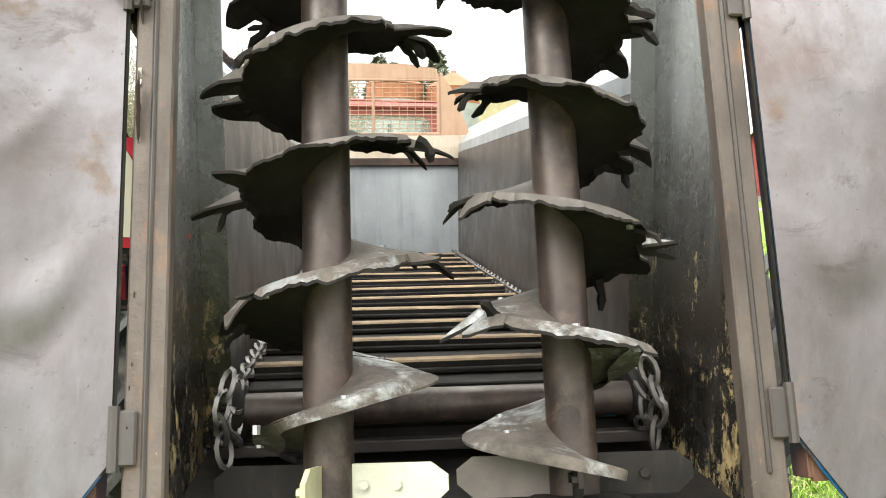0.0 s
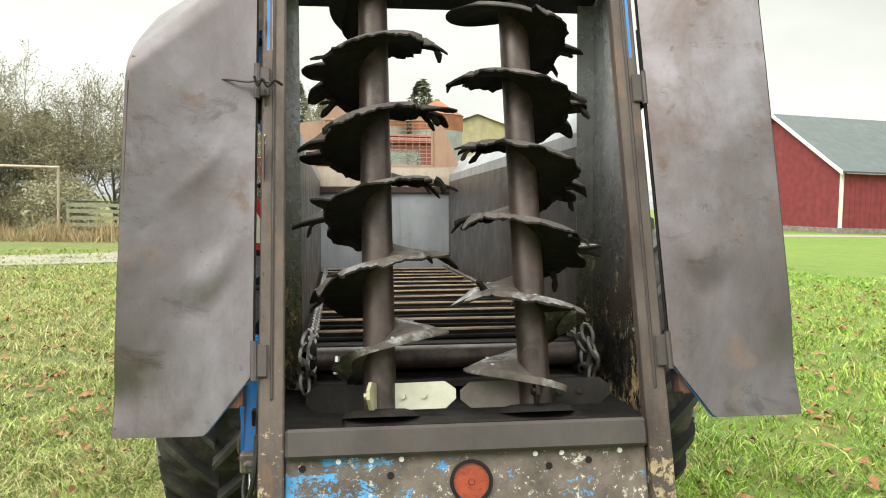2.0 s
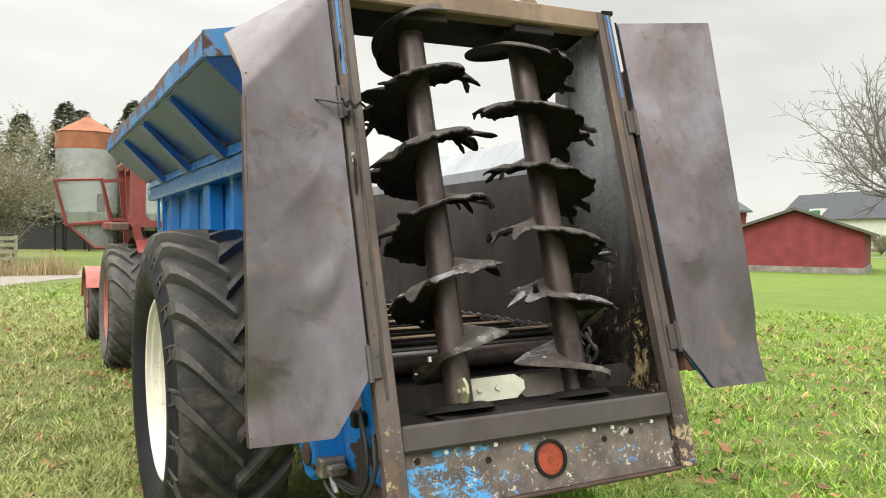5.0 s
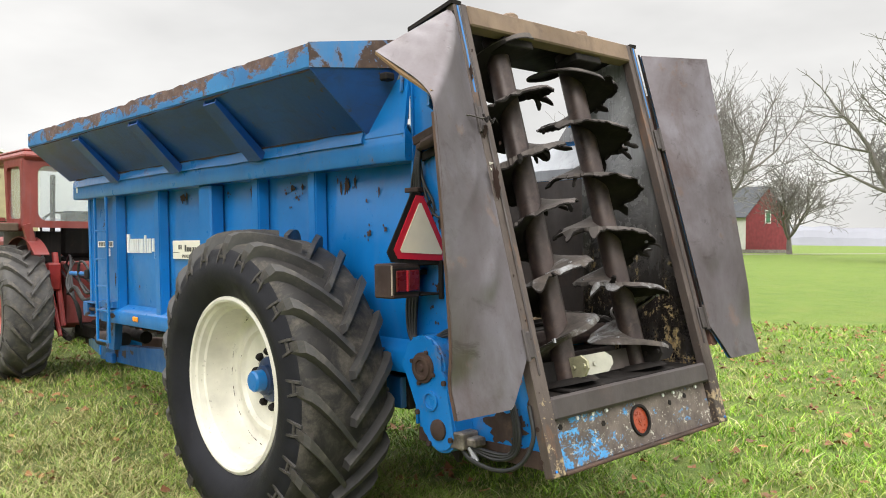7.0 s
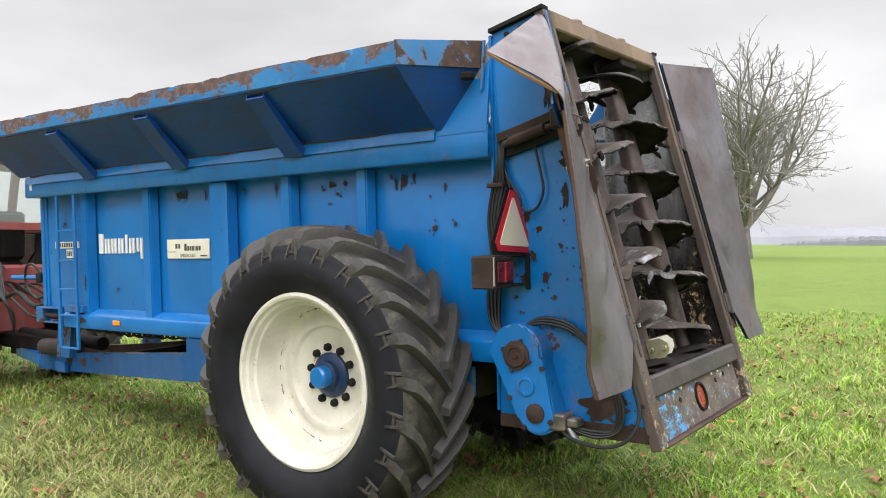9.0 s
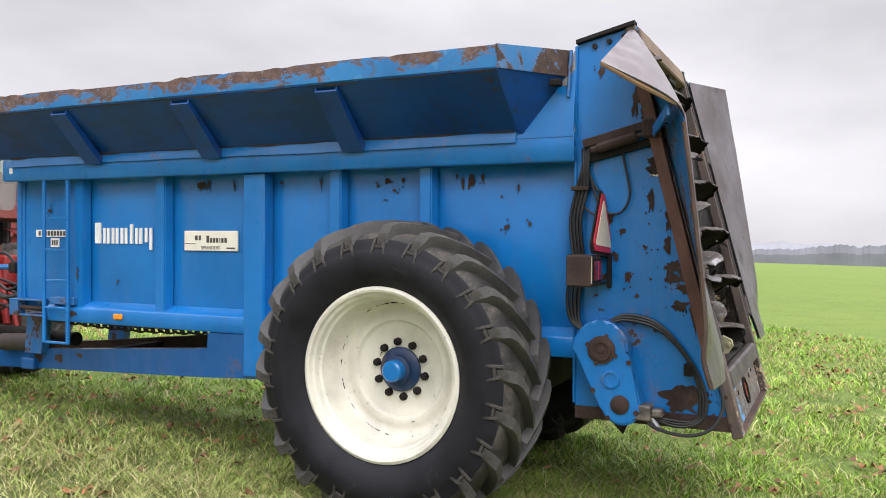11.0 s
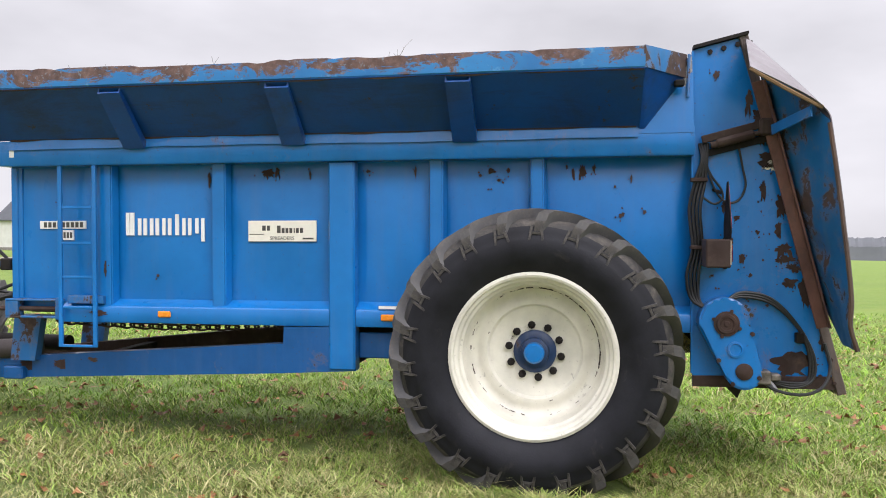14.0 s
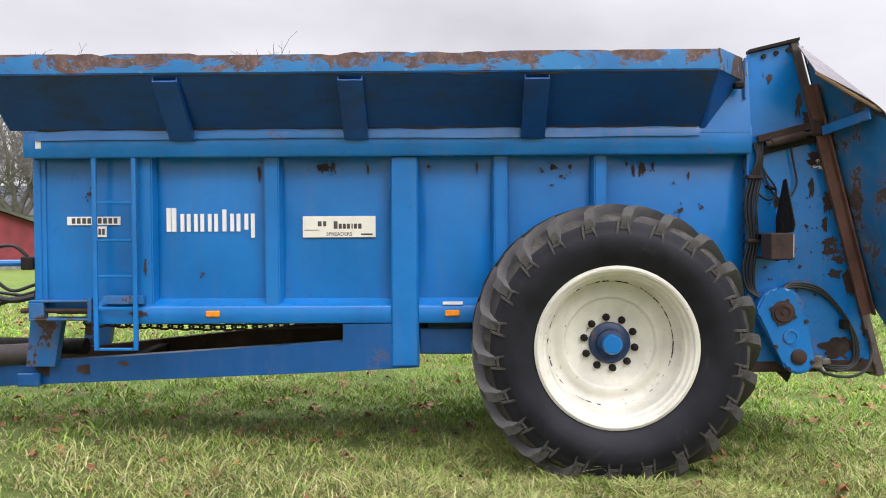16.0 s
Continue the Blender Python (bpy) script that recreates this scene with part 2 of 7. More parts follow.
def wing_inside():
    """Scoured plate with slurry streaks, sky sheen painted paler upward, and crusts of dried straw low down."""
    m = Mat("wing_inside", 0.3, 0.85)
    base = m.ramp(m.noise(2.2, 8, 0.7, m.coords((1, 1.2, .35))), [(0.3, (0.036, 0.028, 0.025)), (0.55, (0.105, 0.094, 0.088)), (0.75, (0.22, 0.213, 0.212))])
    sep = m.n.new("ShaderNodeSeparateXYZ")
    m.l.new(m.tc, sep.inputs[0])
    # grows with height: reflected sky put into the base colour
    sheen = m.math("ADD", m.math("MULTIPLY", m.math("SUBTRACT", sep.outputs["Z"], 1.15), 0.95), m.math("SUBTRACT", m.noise(3.2, 8, 0.7, m.coords((1, 2.5, .4))), 0.5))
    base = m.mix(m.math("MULTIPLY", sheen, 0.42), base, m.ramp(m.noise(6, 7, 0.7, m.coords((1, 2, .4))), [(0.3, (0.52, 0.54, 0.56)), (0.7, (0.76, 0.78, 0.80))]))
    runs = m.ramp(m.noise(5, 6, 0.7, m.coords((1, 3.5, .2))), [(0.5, 0.0), (0.66, 1.0)])
    col = m.mix(m.math("MULTIPLY", runs, 0.5), base, (0.045, 0.03, 0.022))
    low = m.math("MULTIPLY", m.math("SUBTRACT", 1.75, sep.outputs["Z"]), 0.16)
    crust = m.ramp(m.math("ADD", low, m.noise(12, 10, 0.82, m.coords((1, 1, .6)), .3)), [(0.665, 0.0), (0.685, 1.0)])
    col = m.mix(crust, col, m.ramp(m.noise(30, 4), [(0.3, (0.16, 0.10, 0.04)), (0.7, (0.42, 0.32, 0.16))]))
    m.color(col)
    m.metal(m.math("MULTIPLY", m.math("SUBTRACT", 1.0, crust), m.math("SUBTRACT", 0.85, m.math("MULTIPLY", sheen, 0.6))))
    m.rough(m.mix(crust, m.ramp(m.noise(8, 6, 0.7), [(0.3, 0.16), (0.7, 0.36)]), 0.95))
    m.bump(m.mix(crust, m.noise(40, 4), 1.0), 0.4, 0.006)
    return m.m


M_WING = wing_inside()
M_LIP = lip_enamel()
M_POST = flaking_post()
M_REARPANEL = rear_flakes()
M_GRIMY_SHADED = grimy_shaded_blue()
M_BLUE_REAR = painted_steel("blue_enamel_scaling", (0.006, 0.10, 0.25), 0.60, seed=2.6)
def door_steel():
    """Scoured sheet: dark mauve-grey mill skin with a dull shine, orange-brown blooms, dark bruises, fine scratches."""
    m = Mat("scoured_sheet", 0.36, 0.5)
    base = m.ramp(m.noise(1.8, 10, 0.66, m.coords((1, 1, .7)), .3), [(0.30, (0.098, 0.080, 0.080)), (0.5, (0.160, 0.142, 0.151)), (0.70, (0.238, 0.227, 0.252))])
    warm = m.ramp(m.noise(1.9, 9, 0.72, m.coords((1.2, 1, .7)), .6), [(0.48, 0.0), (0.64, 1.0)])
    col = m.mix(m.math("MULTIPLY", warm, 0.55), base, (0.088, 0.056, 0.044))
    bruise = m.ramp(m.noise(4.2, 12, 0.78, m.coords((1, 1, 1.6)), .6), [(0.56, 0.0), (0.64, 1.0)])
    col = m.mix(m.math("MULTIPLY", bruise, 0.42), col, (0.045, 0.033, 0.029))
    bloom = m.ramp(m.noise(5.3, 5, 0.62, None, .2), [(0.605, 0.0), (0.66, 1.0)])
    bloom_c = m.ramp(m.noise(34, 6, 0.75), [(0.3, (0.090, 0.042, 0.027)), (0.7, (0.23, 0.118, 0.066))])
    col = m.mix(m.math("MULTIPLY", bloom, 0.34), col, bloom_c)
    speck = m.ramp(m.noise(55, 3, 0.6), [(0.69, 0.0), (0.73, 1.0)])
    col = m.mix(m.math("MULTIPLY", speck, 0.5), col, (0.05, 0.035, 0.028))
    scratch = m.ramp(m.noise(30, 5, 0.65, m.coords((5, 1, .16)), .2), [(0.64, 0.0), (0.69, 1.0)])
    col = m.mix(m.math("MULTIPLY", scratch, 0.14), col, (0.26, 0.25, 0.26))
    m.color(col)
    m.rough(m.mix(bloom, m.ramp(m.noise(3.5, 10, 0.75), [(0.3, 0.26), (0.7, 0.46)]), 0.8))
    m.metal(m.math("SUBTRACT", 0.72, m.math("MULTIPLY", bloom, 0.5)))
    m.bump(m.noise(3.0, 3, 0.5, m.coords((1, 1, .8))), 0.07, 0.03)
    m.bump(m.noise(13, 8, 0.7), 0.10, 0.006)
    m.bump(m.noise(80, 5, 0.75), 0.12, 0.002)
    return m.m


def worn_flight():
    """Lower flights: scoured silver where the load runs, brown-black crust elsewhere."""
    m = Mat("worn_flight", 0.45, 0.5)
    crust = m.ramp(m.noise(14, 7, 0.7), [(0.3, (0.02, 0.016, 0.014)), (0.7, (0.10, 0.08, 0.068))])
    silver = m.ramp(m.noise(20, 5, 0.7), [(0.3, (0.20, 0.20, 0.205)), (0.7, (0.36, 0.36, 0.365))])
    k = m.ramp(m.noise(4.5, 7, 0.7, None, .3), [(0.51, 0.0), (0.62, 1.0)])
    m.color(m.mix(k, crust, silver))
    m.metal(m.math("MULTIPLY", k, 0.75))
    m.rough(m.mix(k, 0.8, 0.5))
    m.bump(m.noise(50, 5, 0.7), 0.3, 0.004)
    return m.m


M_WORNFLIGHT = worn_flight()
M_DOOR = door_steel()
M_HUB = painted_steel("dark_blue_hub", (0.002, 0.025, 0.09), 0.42, 0.35, 0.3, 2.9)
M_CHAIN = bare_steel("chain_steel", (0.10, 0.09, 0.085), (0.30, 0.28, 0.27), 0.2, 0.4, 0.7, 4.0)
M_FRAME = bare_steel("frame_steel", (0.040, 0.032, 0.031), (0.100, 0.086, 0.084), 0.45, 0.55, 0.4)
M_INNER = bare_steel("inner_sheet", (0.032, 0.026, 0.024), (0.125, 0.112, 0.107), 0.5, 0.42, 0.5, 1.3)
M_GALV = bare_steel("grey_front_sheet", (0.26, 0.27, 0.29), (0.42, 0.44, 0.47), 0.0, 0.45, 0.4)
M_OCHREDARK = bare_steel("brown_ochre_rust", (0.10, 0.068, 0.048), (0.25, 0.175, 0.12), 0.4, 0.8, 0.1)
M_RUSTBAR = bare_steel("brown_rust_bar", (0.028, 0.017, 0.013), (0.12, 0.070, 0.048), 0.5, 0.75, 0.2, 2.0)
M_BROWNBAR = bare_steel("bright_brown_rust", (0.042, 0.017, 0.012), (0.185, 0.086, 0.060), 0.4, 0.7, 0.1, 2.5)
M_RUST = bare_steel("brown_rust", (0.014, 0.008, 0.007), (0.060, 0.031, 0.023), 0.7, 0.85, 0.1)
M_YELLOWRUST = bare_steel("ochre_rust", (0.2, 0.12, 0.06), (0.34, 0.23, 0.13), 0.35, 0.8, 0.1)
# crusted steel twice: undersides with shade in the colour, tops paler as lit
M_FLIGHT_SHADED = bare_steel("crusted_flight_shaded", (0.008, 0.0068, 0.0064), (0.022, 0.0185, 0.017), 0.0, 0.85, 0.0, 3.0)
M_FLIGHT_SHADED.node_tree.nodes["Principled BSDF"].inputs["Specular IOR Level"].default_value = 0.15
M_FLIGHT_LIT = bare_steel("crusted_flight_lit", (0.03, 0.025, 0.022), (0.13, 0.11, 0.10), 0.3, 0.7, 0.2, 4.0)
M_HEADBOARD = bare_steel("tan_rust", (0.30, 0.175, 0.115), (0.46, 0.31, 0.22), 0.25, 0.8, 0.05)
M_SILL = bare_steel("beige_worn_paint", (0.30, 0.235, 0.18), (0.48, 0.41, 0.34), 0.25, 0.7, 0.1)
M_SHAFT = bare_steel("shaft_steel", (0.020, 0.0142, 0.0135), (0.092, 0.068, 0.062), 0.9, 0.42, 0.45, 3.5)
M_BRIGHT = bare_steel("polished_blade", (0.3, 0.3, 0.31), (0.5, 0.5, 0.52), 0.08, 0.35, 0.7)
M_BLACK = bare_steel("black_grime_and_shade", (0.008, 0.007, 0.0066), (0.023, 0.0195, 0.018), 0.15, 0.78, 0.05)
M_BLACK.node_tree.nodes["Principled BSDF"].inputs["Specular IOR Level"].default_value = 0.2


def plain(name, c, rough=0.5, metal=0.0, vary=0.2, scale=8.0, bump=0.1):
    m = Mat(name, rough, metal)
    m.color(m.ramp(m.noise(scale, 5, 0.6), [(0.3, tuple(x * (1 - vary) for x in c)), (0.7, tuple(min(1, x * (1 + vary)) for x in c))]))
    m.rough(m.ramp(m.noise(scale * 2, 4, 0.6), [(0.3, max(0.05, rough - 0.1)), (0.7, min(1, rough + 0.12))]))
    m.bump(m.noise(scale * 7, 4, 0.65), bump, 0.004)
    return m.m


def tyre_rubber(name, mud_from, mud_to, strength, dark, light):
    m = Mat(name, 0.62)
    base = m.ramp(m.noise(6, 7, 0.68), [(0.3, dark), (0.7, light)])
    mud = m.ramp(m.noise(4.5, 9, 0.74, None, 0.5), [(mud_from, 0.0), (mud_to, 1.0)])
    col = m.mix(m.math("MULTIPLY", mud, strength), base, m.ramp(m.noise(24, 5, 0.7), [(0.3, (0.085, 0.075, 0.062)), (0.7, (0.22, 0.195, 0.165))]))
    m.b.inputs["Specular IOR Level"].default_value = 0.25
    m.color(col).rough(m.mix(mud, m.ramp(m.noise(12, 4), [(0.3, 0.42), (0.7, 0.66)]), 0.92))
    m.bump(m.noise(70, 4, 0.7), 0.22, 0.004)
    m.bump(m.noise(9, 5, 0.7), 0.12, 0.012)
    return m.m


M_TYRE = tyre_rubber("rubber_sidewall", 0.60, 0.74, 0.20, (0.009, 0.009, 0.0115), (0.019, 0.0195, 0.0245))
M_TYRE.node_tree.nodes["Principled BSDF"].inputs["Specular IOR Level"].default_value = 0.16
M_TREAD = tyre_rubber("muddy_tread", 0.52, 0.68, 0.50, (0.030, 0.029, 0.0295), (0.072, 0.069, 0.068))
M_TREAD.node_tree.nodes["Principled BSDF"].inputs["Specular IOR Level"].default_value = 0.5
M_TREADFLOOR = tyre_rubber("muddy_tread_floor", 0.46, 0.60, 0.50, (0.020, 0.0192, 0.0195), (0.046, 0.043, 0.041))
M_OLDTYRE = tyre_rubber("grey_old_tyre", 0.50, 0.60, 0.70, (0.050, 0.048, 0.048), (0.125, 0.118, 0.112))
M_CREAM = painted_steel("cream_enamel", (0.69, 0.665, 0.575), 0.16, 0.36, 0.06, 3.3)
M_RED = painted_steel("faded_red_enamel", (0.20, 0.034, 0.030), 0.2, 0.45, 0.3, 4.1)
M_CABRED = painted_steel("faded_cab_red", (0.215, 0.040, 0.030), 0.12, 0.42, 0.25, 4.4)
M_REDROD = painted_steel("bright_red_enamel", (0.30, 0.022, 0.018), 0.15, 0.4, 0.15, 5.3)
M_REDLIGHT = painted_steel("pale_red_enamel", (0.42, 0.12, 0.095), 0.1, 0.5, 0.25, 4.8)
M_ALU = plain("dull_cast_alloy", (0.17, 0.148, 0.130), 0.5, 0.4, 0.6, 22, 0.4)
M_AMBER = plain("amber_lens", (0.85, 0.27, 0.02), 0.25, 0, 0.08)
M_REFLECTOR = plain("red_lens", (0.27, 0.042, 0.013), 0.30, 0, 0.25, 30)
M_LENS = plain("dark_red_lens", (0.12, 0.006, 0.006), 0.25, 0, 0.2)
M_SIGNRED = plain("sign_red", (0.52, 0.015, 0.03), 0.4, 0, 0.12)
M_SIGNCREAM = plain("sign_cream", (0.72, 0.62, 0.48), 0.5, 0, 0.06)
M_HOSE = plain("black_hose", (0.010, 0.010, 0.011), 0.5)
M_GREYHOSE = plain("grey_hose", (0.016, 0.0165, 0.018), 0.45)
M_WHITE = plain("white_lettering", (0.78, 0.78, 0.76), 0.45, 0, 0.05)
M_INK = plain("black_print", (0.06, 0.055, 0.05), 0.5)
M_LABEL = plain("cream_plate", (0.78, 0.75, 0.65), 0.5, 0, 0.08)
M_SLAT = bare_steel("straw_crusted_slat", (0.08, 0.052, 0.034), (0.36, 0.25, 0.15), 0.25, 0.8, 0.05, 3.0)
M_PALEPADDLE = plain("pale_paddle", (0.42, 0.41, 0.34), 0.5, 0.1, 0.15, 12, 0.3)
M_OCHREPADDLE = plain("ochre_paddle", (0.36, 0.34, 0.22), 0.6, 0.1, 0.3, 12, 0.3)
M_BROWNPADDLE = plain("brown_paddle", (0.13, 0.108, 0.098), 0.5, 0.2, 0.25, 12, 0.3)


def glass():
    m = Mat("cab_glass", 0.04)
    m.b.inputs["Transmission Weight"].default_value = 0.85
    m.b.inputs["IOR"].default_value = 1.15
    m.color((0.75, 0.8, 0.78))
    return m.m


M_GLASS = glass()


# ---- mesh helpers ----
def bm_mesh(name, bm, material, smooth=None):
    me = bpy.data.meshes.new(name)
    bmesh.ops.recalc_face_normals(bm, faces=bm.faces)
    bm.to_mesh(me)
    bm.free()
    for mt in (material if isinstance(material, (list, tuple)) else [material]):
        me.materials.append(mt)
    if smooth is not None:
        me.shade_smooth()
        me.set_sharp_from_angle(angle=radians(smooth))
    return me


def part(name, bm, material, parent, label="", smooth=35):
    """Link a bmesh as one mesh object under a thing or a part."""
    ob = new(name, bm_mesh(name, bm, material, smooth))
    ob.parent = parent
    return tagged(ob, label)


def thing(name, label, category, group="", m=None, kind=""):
    ob = new(name)
    ob.empty_display_size = 0.2
    if m is not None:
        ob.matrix_world = m
    return tagged(ob, label, category, group, kind)


def box(bm, x0, x1, y0, y1, z0, z1, bevel=0.0, m=None):
    vs = [bm.verts.new((x, y, z)) for z in (z0, z1) for x, y in ((x0, y0), (x1, y0), (x1, y1), (x0, y1))]
    fs = [bm.faces.new([vs[i] for i in f]) for f in ((0, 3, 2, 1), (4, 5, 6, 7), (0, 1, 5, 4), (1, 2, 6, 5), (2, 3, 7, 6), (3, 0, 4, 7))]
    if m is not None:
        bmesh.ops.transform(bm, matrix=m, verts=vs)
    if bevel:
        bmesh.ops.bevel(bm, geom=list({e for f in fs for e in f.edges}), offset=bevel, segments=1, affect="EDGES", profile=0.5)
    return bm


def boxes(*args, bevel=0.004):
    bm = bmesh.new()
    for a in args:
        box(bm, *a, bevel=bevel)
    return bm


def extrude(bm, poly, off):
    """A solid from a flat polygon of 3D points pushed along the vector off."""
    off = Vector(off)
    a = [bm.verts.new(Vector(p)) for p in poly]
    b = [bm.verts.new(Vector(p) + off) for p in poly]
    bm.faces.new(list(reversed(a)))
    bm.faces.new(b)
    n = len(a)
    for i in range(n):
        bm.faces.new((a[i], a[(i + 1) % n], b[(i + 1) % n], b[i]))
    return bm


def solid(poly, off):
    return extrude(bmesh.new(), poly, off)


def ring_frame(direction):
    d = Vector(direction).normalized()
    u = d.orthogonal().normalized()
    return d, u, d.cross(u)


def tube(bm, pts, radii, n=8, cap=True):
    """A tube through pts; radii one number or one for each point."""
    pts = [Vector(p) for p in pts]
    if isinstance(radii, (int, float)):
        radii = [radii] * len(pts)
    _, u, _ = ring_frame(pts[1] - pts[0])
    rings = []
    for i, p in enumerate(pts):
        d = (pts[min(i + 1, len(pts) - 1)] - pts[max(i - 1, 0)]).normalized()
        u = (u - d * u.dot(d)).normalized()
        w = d.cross(u)
        rings.append([bm.verts.new(p + (u * math.cos(2 * math.pi * k / n) + w * math.sin(2 * math.pi * k / n)) * radii[i]) for k in range(n)])
    for a, b in zip(rings, rings[1:]):
        for k in range(n):
            bm.faces.new((a[k], a[(k + 1) % n], b[(k + 1) % n], b[k]))
    if cap:
        bm.faces.new(list(reversed(rings[0])))
        bm.faces.new(rings[-1])
    return bm


def tubes(pts, radii, n=8):
    return tube(bmesh.new(), pts, radii, n)


def curve_pts(ctrl, n=8):
    """Catmull-Rom through the control points."""
    c = [Vector(p) for p in ctrl]
    c = [2 * c[0] - c[1]] + c + [2 * c[-1] - c[-2]]
    out = []
    for i in range(1, len(c) - 2):
        for k in range(n):
            t = k / n
            a, b, d, e = c[i - 1], c[i], c[i + 1], c[i + 2]
            out.append(0.5 * ((2 * b) + (d - a) * t + (2 * a - 5 * b + 4 * d - e) * t * t + (3 * b - a - 3 * d + e) * t ** 3))
    return out + [c[-2]]


def lathe(bm, profile, centre, axis="x", n=48, closed=False, caps=True):
    """Turn (r, h) pairs round an axis through centre."""
    cx, cy, cz = centre
    rings = []
    for r, h in profile:
        ring = []
        for k in range(n):
            a = 2 * math.pi * k / n
            c, s = r * math.cos(a), r * math.sin(a)
            ring.append(bm.verts.new({"x": (cx + h, cy + c, cz + s), "y": (cx + c, cy + h, cz + s), "z": (cx + c, cy + s, cz + h)}[axis]))
        rings.append(ring)
    pairs = list(zip(rings, rings[1:])) + ([(rings[-1], rings[0])] if closed else [])
    for a, b in pairs:
        for k in range(n):
            bm.faces.new((a[k], a[(k + 1) % n], b[(k + 1) % n], b[k]))
    if not closed and caps:
        if profile[0][0] > 1e-4:
            bm.faces.new(rings[0])
        if profile[-1][0] > 1e-4:
            bm.faces.new(rings[-1])
    bmesh.ops.remove_doubles(bm, verts=bm.verts, dist=1e-5)
    return bm


def patch(grid, thick):
    """A sheet of some thickness from a grid (rows of points)."""
    bm = bmesh.new()
    rows = [[bm.verts.new(Vector(p)) for p in r] for r in grid]
    fs = []
    for a, b in zip(rows, rows[1:]):
        for i in range(len(a) - 1):
            fs.append(bm.faces.new((a[i], a[i + 1], b[i + 1], b[i])))
    bmesh.ops.recalc_face_normals(bm, faces=fs)
    bmesh.ops.solidify(bm, geom=fs, thickness=thick)
    return bm


# ---- manure spreader (built in its own frame, then leaned) ----
spreader = thing("manure_spreader", "blue steel manure spreader, rusty lip, two torn rotors, on grass", "manure spreader", m=LEAN)


def both(name, make, material, label="", smooth=35):
    """One part on each side: make(s) gives the bmesh for side s = -1 (left) or 1."""
    return [part(name, make(s), material, spreader, label, smooth) for s in (-1, 1)]


def left_only(name, make, material, label="", smooth=35):
    return part(name, make(-1), material, spreader, label, smooth)


RAIL_Y0, RAIL_Y1 = 0.735, 5.38
# side sheets: blue outside, scoured steel inside
BAYS = [(.735, 1.625, .056), (1.74, 2.27, .026), (2.39, 2.868, .026), (3.045, 3.76, .028), (3.89, 4.595, .028), (4.725, 5.375, .014)]


def bulge(y, z):
    """How far the sheet bows out between its ribs."""
    t = min(1.0, max(0.0, (z - .99) / .94))
    for y0, y1, b in BAYS:
        if y0 < y < y1:
            return b * (1 - (2 * t - 1) ** 2) * (1 - (2 * (y - y0) / (y1 - y0) - 1) ** 6)
    return 0.0


def side_sheet(s):
    """The long side sheet, bowed a little in every bay."""
    ys = sorted({round(y0 + (y1 - y0) * k / 12, 4) for y0, y1, _ in BAYS for k in range(13)} | {5.40})
    zs = [.93] + [.99 + .94 * k / 14 for k in range(15)] + [1.934]
    return patch([[(s * (.644 + bulge(y, z)), y, z) for z in zs] for y in ys], .008)


both("side_sheet", side_sheet, M_BLUE, "", 60)
both("side_liner", lambda s: boxes((min(s * .628, s * .636), max(s * .628, s * .636), .735, 5.34, .99, 1.885), bevel=0), M_INNER, "dirty scoured steel inner sheet")
# ribs: folded channels standing on the ledge of the lower rail
RIBS = [(4.595, 4.725), (3.76, 3.89), (2.27, 2.39), (1.625, 1.74)]


def rib(s, y0, y1):
    bm = bmesh.new()
    m = 0.018
    extrude(bm, [(s * .651, y0, .965), (s * .725, y0 + m, .965), (s * .725, y1 - m, .965), (s * .651, y1, .965)], (0, 0, .968))
    bmesh.ops.bevel(bm, geom=[e for e in bm.edges if abs(e.verts[0].co.z - e.verts[1].co.z) > .5], offset=.008, segments=2, affect="EDGES")
    return bm


for y0, y1 in RIBS:
    both("rib", lambda s: rib(s, y0, y1), M_BLUE)
both("rib", lambda s: boxes((min(s * .651, s * .76), max(s * .651, s * .76), 2.868, 3.045, .558, 1.932), bevel=.012), M_BLUE, "wide blue rib reaching down to the chassis")
both("corner_post", lambda s: boxes((min(s * .64, s * .672), max(s * .64, s * .672), 5.375, 5.425, .99, 1.932), bevel=.006), M_BLUE)


def lower_rail(s, y0, y1):
    bm = solid([(s * .652, y0, .845), (s * .735, y0, .845), (s * .742, y0, .862), (s * .742, y0, .948), (s * .735, y0, .960), (s * .652, y0, 1.004)], (0, y1 - y0, 0))
    return bm


both("lower_rail", lambda s: lower_rail(s, 3.047, 4.98), M_BLUE)
both("lower_rail", lambda s: lower_rail(s, .735, 2.866), M_BLUE)
# upper rail with a lighter flange strip along it
both("upper_rail", lambda s: solid([(s * .651, RAIL_Y0, 1.935), (s * .66, RAIL_Y0, 1.93), (s * .792, RAIL_Y0, 1.93), (s * .802, RAIL_Y0, 1.945), (s * .799, RAIL_Y0, 2.080), (s * .790, RAIL_Y0, 2.10), (s * .778, RAIL_Y0, 2.085)], (0, 4.68, 0)), M_BLUE_WORN)


def flange_strip(s):
    rows = []
    for k in range(25):
        y = 1.07 + (5.33 - 1.07) * k / 24
        w = .003 * math.sin(y * 2.1) + .0015 * math.sin(y * 9.3)
        rows.append([(s * (.803 + .014), y, 2.042 + w), (s * (.812 + w), y, 2.072), (s * .80, y, 2.108 + w * .5)])
    return patch(rows, .006)


left_only("flange_strip", flange_strip, M_BLUE_WORN, "bent blue flange strip")


def seam_line(s, x, z, y0, y1, hgt, seed):
    """A thin uneven dark seam, for rust and for the shade line under the lip."""
    rows = []
    n = 60
    for k in range(n + 1):
        y = y0 + (y1 - y0) * k / n
        g = hgt * max(.15, .6 + 1.1 * noise.noise((y * 4.1, seed, s)))
        rows.append([(s * x, y, z + g * .5), (s * (x + .003), y, z), (s * x, y, z - g * .6)])
    return patch(rows, .003)


